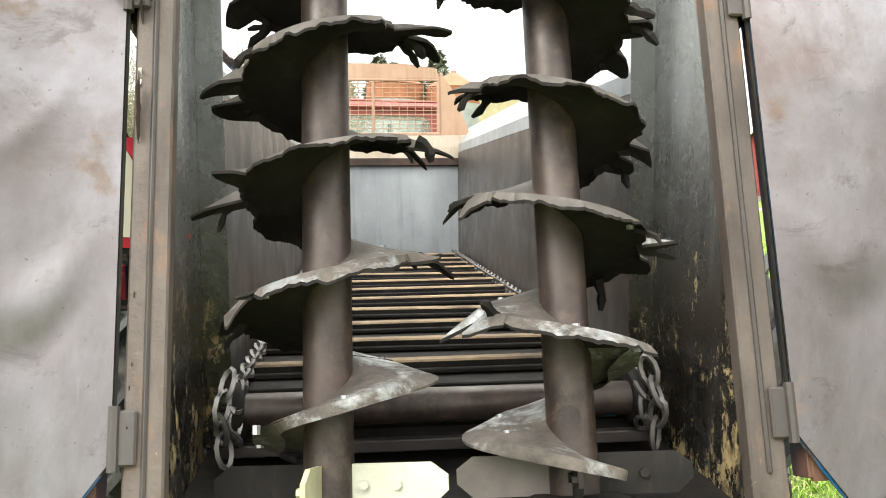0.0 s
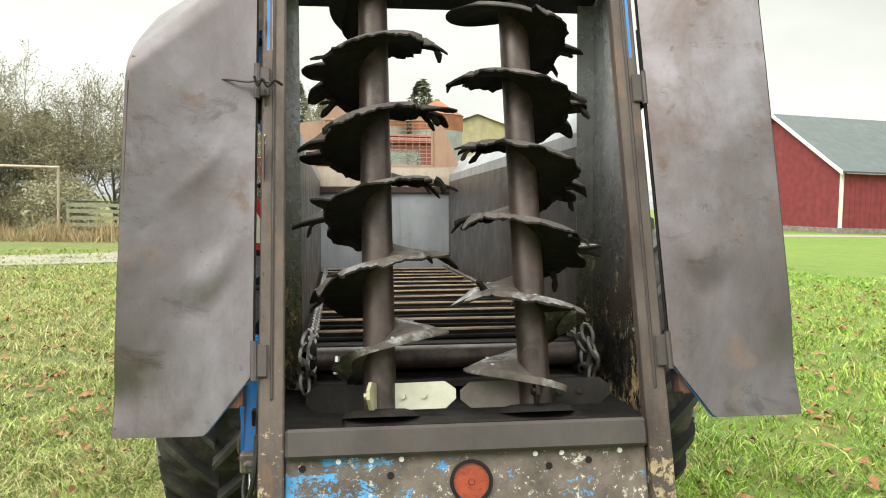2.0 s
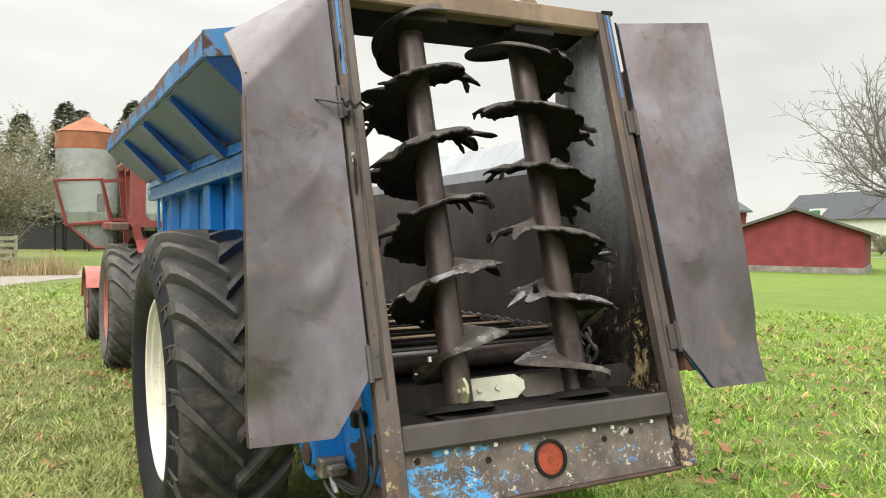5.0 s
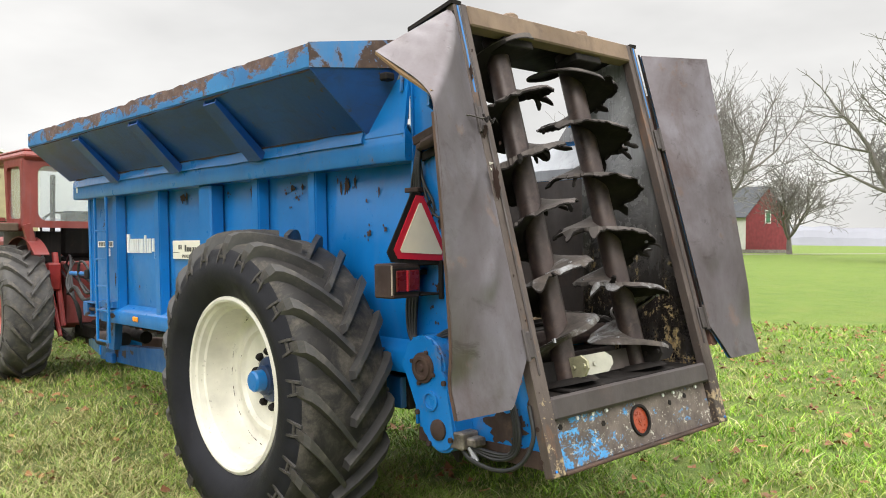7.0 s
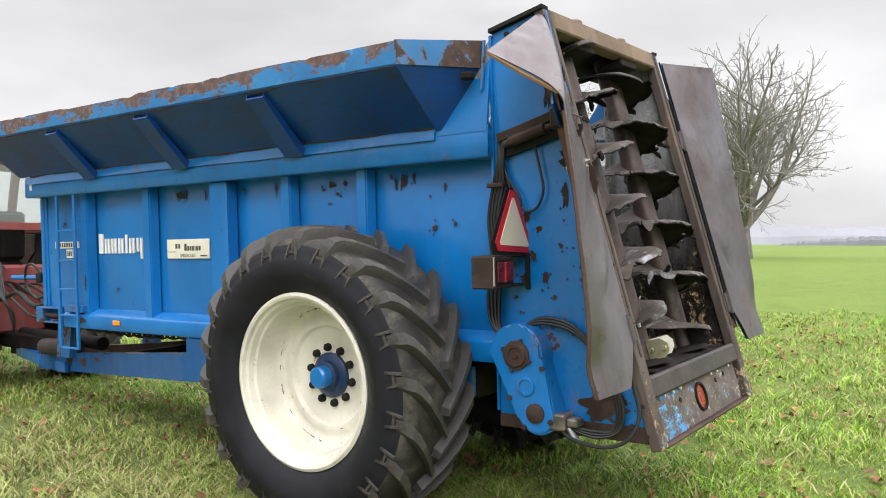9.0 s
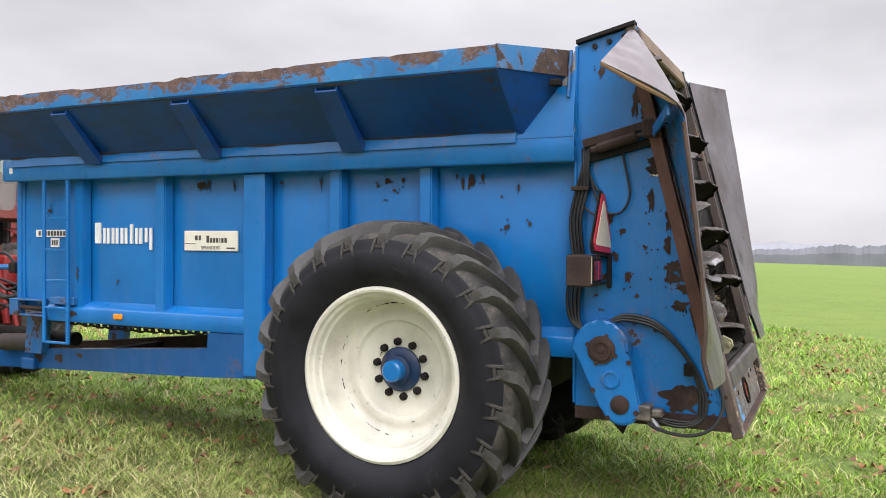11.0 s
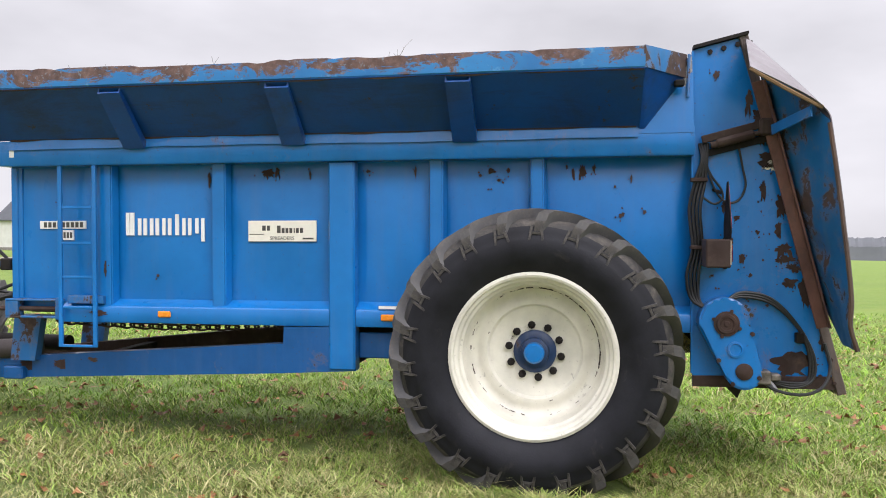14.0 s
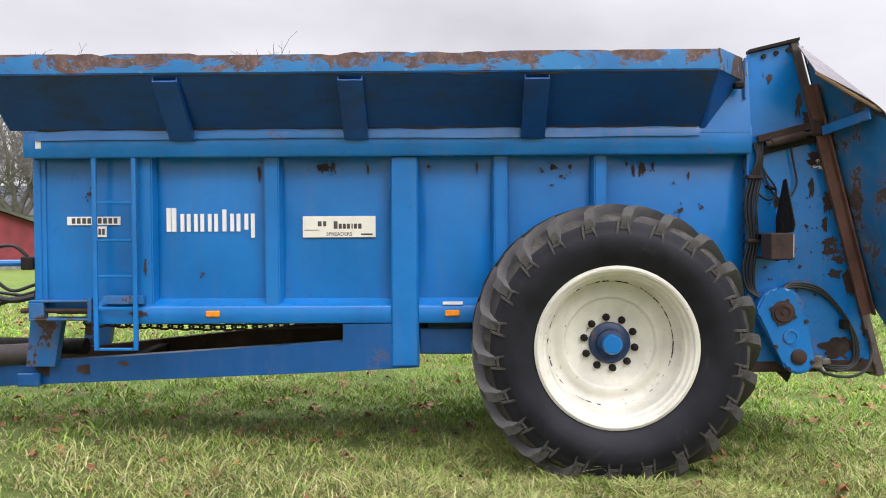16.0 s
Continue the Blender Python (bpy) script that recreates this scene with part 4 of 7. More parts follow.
def rotor(x, hand, phase, seed, label):
    base = pose(x, .11, .815, -14.9, 0, 0)

    def put(bm):
        bmesh.ops.transform(bm, matrix=base, verts=bm.verts)
        return bm

    shaft = part("rotor", put(tubes([(0, 0, .0), (0, 0, .02), (0, 0, 1.86)], .0615, 28)), M_SHAFT, spreader, label, 40)
    part("flight", put(flight(phase, .95, hand, .285, seed, 0, z0=.10)), [M_WORNFLIGHT, M_WORNFLIGHT], shaft, "polished lower flight, silver and brown", 30)
    part("flight", put(flight(phase + .95, 1.0, hand, .305, seed + 3, .7, z0=.10 + .95 * .30)), [M_FLIGHT_SHADED, M_WORNFLIGHT], shaft, "scoured flight with torn silver edge", 30)
    part("flight", put(flight(phase + 1.95, 3.1, hand, .305, seed + 1, 1.0, z0=.10 + 1.95 * .30)), [M_FLIGHT_SHADED, M_FLIGHT_LIT], shaft, "black torn flight with ragged edge", 30)
    part("flight", put(flight(phase + 5.05, .85, hand, .30, seed + 2, .0, z0=.10 + 5.05 * .30)), [M_FLIGHT_SHADED, M_FLIGHT_LIT], shaft, "dark top flight", 30)
    for bm in torn_strips(phase + 1.2, 3.8, hand, .305, seed, .10 + 1.2 * .30):
        part("torn_strip", put(bm), M_FLIGHT_SHADED, shaft)
    part("base_disc", put(lathe(bmesh.new(), [(0, .03), (.10, .03), (.13, .02), (.15, 0), (0, 0)], (0, 0, .0), "z", 28)), M_BLACK, shaft)
    rng = random.Random(seed)
    mats = [M_PALEPADDLE, M_BLACK, M_BLACK, M_OCHREPADDLE] if hand > 0 else [M_BLACK, M_BLACK, M_BROWNPADDLE, M_BLACK]
    says = {M_BROWNPADDLE: "brown worn paddle", M_PALEPADDLE: "cream-painted steel paddle", M_OCHREPADDLE: "pale ochre paddle end", M_BLACK: "black greasy paddle"}
    for i in range(4):
        a = i * 90 + (-14 if hand > 0 else -8)
        m = pose(0, 0, .025, 0, 0, a)
        e = .29 if i % 2 == 0 else .19
        bm = solid([(.05, -.012, .0), (e - .04, -.012, .0), (e, -.012, .035), (e, -.012, .07), (e - .04, -.012, .10), (.05, -.012, .10)], (0, .012, 0))
        for q in (.09, .17):
            tube(bm, [(q, -.012, .05), (q, -.024, .05)], .012, 6)
        bmesh.ops.transform(bm, matrix=m, verts=bm.verts)
        part("paddle", put(bm), mats[i], shaft, says[mats[i]], 30)
    # bolt heads along the lower flights
    for f, q in ((.30, .17), (.42, .19), (.62, .17), (.95, .19), (1.10, .20), (1.45, .19), (1.58, .17), (1.95, .20)):
        a = hand * 2 * math.pi * (phase + f) - math.pi / 2
        c, s_ = q * math.cos(a), q * math.sin(a)
        part("bolt", put(tubes([(c, s_, .10 + f * .30 - .022), (c, s_, .10 + f * .30 - .001)], .010, 6)), M_BRIGHT, shaft)
    return shaft


rotor(-.315, 1, .42, 21, "upright rotor shaft of brown steel with torn flights")
rotor(.285, -1, .92, 57, "upright rotor shaft of brown steel with torn flights")

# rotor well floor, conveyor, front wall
part("rotor_floor", boxes((-.70, .70, -.05, .72, .775, .80), bevel=0), M_BLACK, spreader, "black floor under the rotors")
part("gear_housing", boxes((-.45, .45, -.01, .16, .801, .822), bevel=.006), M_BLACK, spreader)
part("conveyor_roller", tubes([(-.60, .54, .965), (.60, .54, .965)], .050, 24), M_SHAFT, spreader, "dark steel conveyor roller")
part("cross_bar", boxes((-.63, .63, .50, .54, .84, .875)), M_FRAME, spreader)
rng = random.Random(5)
for k in range(13):
    y0 = .60 + k * .37
    # boards black, so the shade between the slats sits in their colour
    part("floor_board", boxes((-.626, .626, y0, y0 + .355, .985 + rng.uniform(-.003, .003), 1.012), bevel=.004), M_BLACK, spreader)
k = 0
y = .76
while y < 5.0:
    m = pose(0, y, 1.037, 0, rng.uniform(-.4, .4), rng.uniform(-.6, .6))
    bm = bmesh.new()
    box(bm, -.575, .575, -.028, .028, -.018, .020, .006)
    box(bm, -.575, .575, -.052, -.028, -.020, -.004, .003)
    # only slat tops keep the straw colour; sides are blackened as gap shade
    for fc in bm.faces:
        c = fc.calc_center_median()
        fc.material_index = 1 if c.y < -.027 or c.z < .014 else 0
    bmesh.ops.transform(bm, matrix=m, verts=bm.verts)
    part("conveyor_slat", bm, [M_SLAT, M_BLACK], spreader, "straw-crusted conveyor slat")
    y += .372
    k += 1


def link_ring(bm, c, d, up, a=.034, b=.018, r=.0055):
    d, up = Vector(d).normalized(), Vector(up).normalized()
    n, q = 10, 4
    rings = []
    for i in range(n):
        t = 2 * math.pi * i / n
        p = Vector(c) + d * a * math.cos(t) + up * b * math.sin(t)
        e = (d * math.cos(t) * b + up * math.sin(t) * a).normalized()
        w = d.cross(up)
        rings.append([bm.verts.new(p + (e * math.cos(2 * math.pi * j / q) + w * math.sin(2 * math.pi * j / q)) * r) for j in range(q)])
    for i in range(n):
        A, B = rings[i], rings[(i + 1) % n]
        for j in range(q):
            bm.faces.new((A[j], A[(j + 1) % q], B[(j + 1) % q], B[j]))


def chain(pts, seed=0, scale=1.0):
    bm = bmesh.new()
    pts = [Vector(p) for p in pts]
    acc, flip, step = 0.0, 0, .048 * scale
    for a, b in zip(pts, pts[1:]):
        d = b - a
        ln = d.length
        while acc < ln:
            _, u, w = ring_frame(d)
            link_ring(bm, a + d * (acc / ln), d, u if flip % 2 else w, .034 * scale, .018 * scale, .0065 * scale)
            flip += 1
            acc += step
        acc -= ln
    return bm


both("conveyor_chain", lambda s: chain([(s * .575, 5.0, 1.055), (s * .575, .70, 1.05), (s * .58, .55, 1.035), (s * .58, .47, 1.0), (s * .58, .45, .92), (s * .58, .50, .88)], 0, 1.15), M_CHAIN, "dark link chain")
part("cross_tube", tubes([(-.62, .60, .86), (.62, .60, .86)], .03, 10), M_BLACK, spreader)
both("chain_sprocket", lambda s: lathe(bmesh.new(), [(.075, -.02), (.085, -.01), (.085, .01), (.075, .02)], (s * .58, .54, .965), "x", 12), M_BLACK)
both("hanging_chain", lambda s: chain([(s * .60, .47, 1.06), (s * .615, .42, .98), (s * .61, .44, .90), (s * .60, .42, .83)], 3, 1.35), M_CHAIN, "loose hanging chain end")
both("return_chain", lambda s: chain(curve_pts([(s * .56, 5.1, .83), (s * .56, 4.2, .80), (s * .56, 3.2, .83)], 20), 4, 1.5), M_RUST, "sagging rusty return chain")
part("front_wall", boxes((-.627, .627, 5.09, 5.115, 1.0, 1.775), bevel=0), M_GALV, spreader, "grey front wall sheet of the hopper")
part("front_wall_back", boxes((-.66, .66, 5.345, 5.40, .99, 1.93)), M_BLUE, spreader)
part("front_beam", boxes((-.64, .64, 5.05, 5.13, 1.776, 1.84), bevel=.006), M_RUST, spreader, "rusted front cross beam")
part("front_sill", solid([(-.626, 5.06, 1.842), (.626, 5.06, 1.842), (.634, 5.07, 1.93), (.72, 5.09, 2.03), (-.72, 5.09, 2.03), (-.634, 5.07, 1.93)], (0, .045, 0)), M_SILL, spreader, "beige rusted sloping sill")
guard = part("mesh_guard", boxes((-.60, .48, 5.10, 5.13, 2.032, 2.055), (-.60, .48, 5.10, 5.13, 2.48, 2.50), (-.60, -.575, 5.10, 5.13, 2.056, 2.479), (.455, .48, 5.10, 5.13, 2.056, 2.479), (-.09, -.065, 5.10, 5.13, 2.056, 2.479)), M_HEADBOARD, spreader, "tan rusted wire mesh headboard")
for i in range(15):
    x = -.54 + i * .068
    part("mesh_wire", tubes([(x, 5.115, 2.055), (x, 5.115, 2.49)], .0036, 5), M_HEADBOARD, guard)
for i in range(11):
    z = 2.09 + i * .037
    part("mesh_wire", tubes([(-.58, 5.108, z), (.46, 5.108, z)], .0036, 5), M_HEADBOARD, guard)
part("headboard_top", solid([(-.60, 5.105, 2.502), (.48, 5.105, 2.502), (.45, 5.105, 2.585), (.20, 5.105, 2.62), (-.40, 5.105, 2.625), (-.56, 5.105, 2.58)], (0, .02, 0)), M_HEADBOARD, spreader, "arched tan rusted top of the headboard", 20)
part("headboard_cheek", solid([(.482, 5.11, 2.034), (.735, 5.11, 2.034), (.60, 5.11, 2.39), (.482, 5.11, 2.57)], (0, .02, 0)), M_HEADBOARD, spreader, "tan rusted slanted cheek plate", 20)
part("headboard_cheek", solid([(-.602, 5.11, 2.034), (-.79, 5.11, 2.034), (-.86, 5.11, 2.45), (-.602, 5.11, 2.48)], (0, .02, 0)), M_HEADBOARD, spreader, "tan rusted slanted cheek plate", 20)

# chassis
def chassis_x(y):
    """Half the spread of the two beams: parallel under the body, then drawn in to the hitch."""
    return .745 - .165 * max(0.0, y - 3.40)


REAR_END = [(2.866, .555), (2.866, .843), (3.36, .838), (3.365, .725), (3.42, .722), (3.42, .525)]
FRONT_END = [(3.42, .525), (3.42, .722), (5.72, .525), (6.30, .500), (6.30, .330)]


def chassis(s, grow=0.0, inset=0.0, thick=.09):
    bm = bmesh.new()
    for poly in (REAR_END, FRONT_END):
        extrude(bm, [(s * (chassis_x(y) - inset), y, z + (grow if z < .6 else -grow)) for y, z in poly], (-s * thick, 0, 0))
    return bm


part("chassis_beam", chassis(-1), M_BLUE_CHASSIS, spreader, "blue tapered chassis beam, darkened as in shade", 20)
# far beam and inner lining coloured dark for the shade under the body
part("chassis_beam", chassis(1), M_RUST, spreader, "chassis beam in dark rust colour, standing in for underbody shade", 20)
part("chassis_lining", chassis(-1, .004, .092, .004), M_RUST, spreader, "", 20)
part("cross_member", boxes((-.654, .654, 2.90, 3.0, .57, .80)), M_BLACK, spreader)
part("cross_member", boxes((-.40, .40, 4.9, 4.98, .45, .56)), M_BLACK, spreader)
part("cross_member", boxes((-.62, .62, .95, 2.5, .62, .80)), M_BLACK, spreader)
both("axle_beam", lambda s: boxes((min(s * .625, s * .665), max(s * .625, s * .665), .96, 2.864, .63, .80), bevel=.006), M_BLUE_CHASSIS, "blue axle beam, darkened as in shade")
part("floor_under", boxes((-.63, .63, .62, 5.3, .90, .93), bevel=0), M_BLACK, spreader)
part("axle", tubes([(-1.05, 1.68, .755), (1.05, 1.68, .755)], .075, 16), M_BLACK, spreader)
both("axle_seat", lambda s: boxes((min(s * .56, s * .68), max(s * .56, s * .68), 1.5, 1.86, .70, .86)), M_BLACK)
both("drawbar", lambda s: tube(bmesh.new(), [(s * .24, 6.25, .42), (s * .08, 7.0, .44)], .07, 4), M_BLUE_WORN)
part("drawbar_head", boxes((-.12, .12, 6.9, 7.15, .40, .52), bevel=.01), M_RUST, spreader)
both("front_bracket", lambda s: boxes((min(s * .60, s * .73), max(s * .60, s * .73), 5.03, 5.44, .985, 1.0), (min(s * .60, s * .73), max(s * .60, s * .73), 5.03, 5.44, .865, .88), (min(s * .70, s * .73), max(s * .70, s * .73), 5.02, 5.05, .855, 1.01), (min(s * .66, s * .73), max(s * .66, s * .73), 5.34, 5.44, .88, .985)), M_BLUE_LIP, "chain tensioner bracket")
both("tensioner_rod", lambda s: tubes([(s * .70, 4.9, .93), (s * .70, 5.5, .93)], .017, 8), M_RUST)
both("front_leg", lambda s: solid([(s * .40, 5.34, .86), (s * .40, 5.56, .86), (s * .40, 5.60, .52), (s * .40, 5.40, .52)], (s * .07, 0, 0)), M_BLUE_LIP, "", 20)
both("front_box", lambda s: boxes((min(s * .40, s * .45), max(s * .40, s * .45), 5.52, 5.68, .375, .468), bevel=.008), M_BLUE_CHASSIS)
part("pto_tube", tubes([(-.2, 5.3, .62), (-.05, 7.0, .62)], .06, 12), M_BLACK, spreader)
part("jack_tube", tubes([(-.36, 5.45, .60), (-.34, 6.05, .57)], .075, 12), M_FRAME, spreader)

# flaked spots where the paint is off, thin scabs of rust
def rust_scab(x, y, z, w, h, seed, drip=0.0):
    """A thin flaked patch with an uneven rim."""
    r_ = random.Random(seed)
    bm = bmesh.new()

    def blob(cy, cz, bw, bh, n, run):
        pts = []
        for k in range(n):
            a = 2 * math.pi * k / n
            c, d = math.cos(a), math.sin(a)
            q = .66 + .42 * noise.noise((seed * 1.7 + cy * 9, c * 1.3, d * 1.3)) + .30 * noise.noise((seed * 3.1, c * 4.2, d * 4.2)) + .10 * r_.uniform(-1, 1)
            dz = bh * .5 * q * d
            if run and d < -.5:
                dz -= run * max(0.0, noise.noise((seed * 5.3, c * 5.0, 1)) + .25)
            pts.append((x, cy + bw * .5 * max(.2, q) * c, cz + dz))
        extrude(bm, pts, (-.0015, 0, 0))

    blob(y, z, w, h, 36, drip)
    return bm


seed = 0
for x, y, z, w, h, drip in ((-.6505, 3.50, 1.865, .13, .07, .03), (-.6505, 3.43, 1.88, .06, .05, .06), (-.6505, 1.98, 1.86, .07, .05, 0), (-.6505, 1.93, 1.80, .04, .03, 0), (-.6505, 2.05, 1.83, .03, .03, 0),
                          (-.6505, 1.87, 1.86, .03, .05, 0), (-.6505, 2.0, 1.74, .02, .02, 0), (-.6505, 1.40, 1.85, .07, .12, .07), (-.6505, 1.46, 1.85, .03, .08, .05), (-.6505, 1.33, 1.87, .03, .06, .04), (-.6505, 1.50, 1.88, .02, .04, .02),
                          (-.6505, 2.48, 1.87, .02, .09, .07), (-.6505, 2.80, 1.87, .04, .03, 0), (-.6505, 3.92, 1.84, .03, .11, .05), (-.6505, 3.20, 1.85, .02, .07, .05), (-.6505, 5.05, 1.70, .05, .05, .0), (-.6505, 4.30, 1.17, .03, .035, 0),
                          (-.6505, 1.16, 1.57, .05, .05, 0), (-.6505, 1.20, 1.75, .02, .03, 0), (-.6505, 1.10, 1.80, .02, .06, .03), (-.6505, 1.02, 1.59, .03, .04, 0), (-.7345, .60, 2.42, .05, .07, .03), (-.7345, .55, 1.62, .06, .08, .03), (-.7345, .48, 1.55, .05, .05, 0),
                          (-.7345, .45, 1.30, .05, .08, .02), (-.7345, .40, 1.20, .03, .04, 0), (-.7345, .20, 1.30, .14, .05, .03), (-.7345, .12, 1.35, .05, .09, .03), (-.7345, .17, 1.16, .12, .08, .05), (-.7345, .30, 1.02, .03, .03, 0), (-.7345, .16, .67, .34, .17, .03), (-.7345, .30, 2.05, .20, .10, .06), (-.7345, .22, 1.62, .09, .16, .06), (-.7345, .08, 1.10, .10, .22, .05), (-.7345, -.02, .80, .07, .16, .03), (-.7345, .05, .70, .08, .1, .03),
                          (-.7345, .30, 1.90, .16, .11, .05), (-.7345, .18, 1.78, .08, .22, .06), (-.7345, .33, 2.30, .05, .13, .05), (-.7345, .42, 1.06, .02, .03, 0), (-.7345, .415, 2.24, .07, .20, .05), (-.7345, .36, 2.16, .09, .12, .05), (-.7345, .33, 1.72, .05, .14, .06), (-.7345, .24, 1.48, .06, .14, .05), (-.7345, .21, 1.36, .13, .10, .05), (-.7345, .155, 1.25, .10, .07, .03), (-.7345, .58, 1.30, .05, .05, .02), (-.7345, .52, 1.42, .06, .06, .03), (-.7345, .46, 2.00, .03, .05, .02), (-.7345, .62, 1.20, .03, .02, 0), (-.7345, .60, 1.12, .02, .02, 0), (-.7345, .36, 1.46, .04, .04, 0),
                          (-.7255, 4.66, 1.22, .03, .15, .05), (-.7425, 4.70, .91, .2, .05, .0), (-.451, 5.2, .50, .20, .10, .0), (-.50, 4.9, .545, .12, .05, .0), (-.40, 5.5, .48, .25, .12, .0)):
    seed += 1
    if x == -.6505:
        x -= bulge(y, z)
    part("rust_scab", rust_scab(x - .002, y, z, w, h, seed, drip), M_RUST, spreader, "", 20)
    r_ = random.Random(seed + 500)
    for _ in range(3 if w > .03 else 1):
        a, sz = r_.uniform(0, 6.28), r_.uniform(.006, .018)
        part("rust_speck", rust_scab(x - .002, y + math.cos(a) * w * r_.uniform(.6, 1.0), z + math.sin(a) * h * r_.uniform(.6, 1.0), sz, sz * 1.3, seed + 60 + _, 0), M_RUST, spreader, "", 20)

# ladder on the left side
ladder = part("ladder", boxes((-.785, -.765, 4.955, 4.985, .675, 1.93), bevel=.003), M_BLUE, spreader, "narrow blue steel ladder")
part("stile", boxes((-.785, -.765, 4.695, 4.725, .675, 1.93), bevel=.003), M_BLUE, ladder)
for rz in (1.64, 1.395, 1.16, .95, .683):
    part("rung", boxes((-.784, -.766, 4.727, 4.953, rz - .009, rz + .009), bevel=.003), M_BLUE, ladder)
part("ladder_bracket", boxes((-.763, -.68, 4.66, 4.93, .975, 1.03)), M_BLUE_LIP, ladder, "rusted bracket plate")

# name plate, lettering bars, amber markers
Z_FOOT, Z_X, Z_CAP, Z_TAIL = 1.448, 1.565, 1.605, 1.405
for y1, wide, z0, z1 in ((4.535, .028, Z_FOOT, Z_CAP), (4.500, .030, Z_FOOT, Z_CAP), (4.440, .024, Z_FOOT, Z_X), (4.398, .024, Z_FOOT, Z_X), (4.350, .024, Z_FOOT, Z_X), (4.308, .024, Z_FOOT, Z_X), (4.258, .024, Z_FOOT, Z_X), (4.216, .024, Z_FOOT, Z_X),
                         (4.162, .026, Z_FOOT, Z_CAP - .012), (4.110, .024, Z_FOOT, Z_X), (4.068, .024, Z_FOOT, Z_X), (4.016, .024, Z_FOOT + .012, Z_X), (3.974, .024, Z_TAIL, Z_X)):
    part("lettering_bar", boxes((-.656 - bulge(y1, 1.5), -.646 - bulge(y1, 1.5), y1 - wide, y1, z0, z1), bevel=0), M_WHITE, spreader, "white painted lettering stroke")
PLATE_OUT, BADGE_OUT = .029, .014
plate = part("name_plate", boxes((-.657 - PLATE_OUT, -.645 - PLATE_OUT, 3.15, 3.63, 1.405, 1.545), bevel=.002), M_LABEL, spreader, "cream maker's plate with dark print")
for y0, y1, z0, z1 in [(3.505, 3.53, 1.478, 1.512), (3.475, 3.495, 1.478, 1.512), (3.40, 3.425, 1.462, 1.512), (3.372, 3.392, 1.462, 1.495), (3.345, 3.365, 1.462, 1.495), (3.318, 3.338, 1.462, 1.495), (3.30, 3.308, 1.462, 1.495), (3.272, 3.292, 1.462, 1.495), (3.242, 3.264, 1.462, 1.495), (3.17, 3.245, 1.42, 1.430), (3.52, 3.62, 1.452, 1.456)]:
    part("print_bar", boxes((-.6590 - PLATE_OUT, -.6575 - PLATE_OUT, y0, y1, z0, z1), bevel=0), M_INK, plate)
font = bpy.data.curves.new("plate_text", "FONT")
font.body = "SPREADERS"
font.size = .034
font.extrude = .0006
txt = new("plate_text", font)
dg = bpy.context.evaluated_depsgraph_get()
me = bpy.data.meshes.new_from_object(txt.evaluated_get(dg))
bpy.data.objects.remove(txt)
me.materials.clear()
me.materials.append(M_INK)
me.transform(Matrix.Translation((-.6585 - PLATE_OUT, 3.475, 1.416)) @ Matrix(((0, 0, -1, 0), (-1, 0, 0, 0), (0, 1, 0, 0), (0, 0, 0, 1))))
words = new("plate_text", me)
words.parent = plate
badge = part("model_badge", boxes((-.655 - BADGE_OUT, -.645 - BADGE_OUT, 4.845, 5.20, 1.495, 1.55), bevel=0), M_WHITE, spreader, "white model badge with black print")
part("model_badge", boxes((-.655 - BADGE_OUT, -.645 - BADGE_OUT, 4.94, 5.03, 1.415, 1.485), bevel=0), M_WHITE, spreader, "small white badge with black print")
for y0 in (4.865, 4.900, 4.935, 4.970, 5.005, 5.040, 5.075, 5.110, 5.145):
    part("print_bar", boxes((-.6565 - BADGE_OUT, -.6552 - BADGE_OUT, y0, y0 + .024, 1.504, 1.541), bevel=0), M_INK, badge)
for y0 in (4.95, 4.975, 5.0):
    part("print_bar", boxes((-.6565 - BADGE_OUT, -.6552 - BADGE_OUT, y0, y0 + .017, 1.43, 1.47), bevel=0), M_INK, badge)
for y0 in (4.165, 2.60):
    part("side_marker", boxes((-.757, -.743, y0, y0 + .095, .888, .93), bevel=.007), M_AMBER, spreader, "amber side marker lens")
part("white_tag", boxes((-.746, -.7425, 2.58, 2.71, .965, .985), bevel=0), M_WHITE, spreader)
part("white_tag", boxes((-.804, -.801, 5.30, 5.335, 1.99, 2.04), bevel=0), M_WHITE, spreader)

# gear case, lamp, sign, hoses on the left wing plate
def pear(x0, x1, grow=0):
    pts = []
    for k in range(22):
        a = radians(-15 + 210 * k / 21)
        pts.append((x0, .565 + (.148 + grow) * math.cos(a), .925 + (.148 + grow) * math.sin(a)))
    for k in range(14):
        a = radians(195 + 150 * k / 13)
        pts.append((x0, .450 + (.114 + grow) * math.cos(a), .638 + (.114 + grow) * math.sin(a)))
    bm = solid(pts, (x1 - x0, 0, 0))
    bmesh.ops.bevel(bm, geom=[e for e in bm.edges if abs(e.verts[0].co.x - x1) < 1e-5 and abs(e.verts[1].co.x - x1) < 1e-5], offset=.014, segments=2, affect="EDGES")
    return bm


gear = part("gear_case", pear(-.736, -.862), M_BLUE_WORN, spreader, "blue pear-shaped gear case with rust")
part("cover", lathe(bmesh.new(), [(.074, 0), (.074, -.010), (.060, -.012), (.056, -.020), (.040, -.020), (.037, -.013), (.018, -.013), (.014, -.020), (0, -.020)], (-.862, .556, .918), "x", 28), M_RUST, gear, "dark round bearing cover")
part("cover", lathe(bmesh.new(), [(.048, 0), (.048, -.010), (.036, -.012), (.034, -.004), (0, -.004)], (-.862, .505, .765), "x", 24), M_BLUE_WORN, gear)
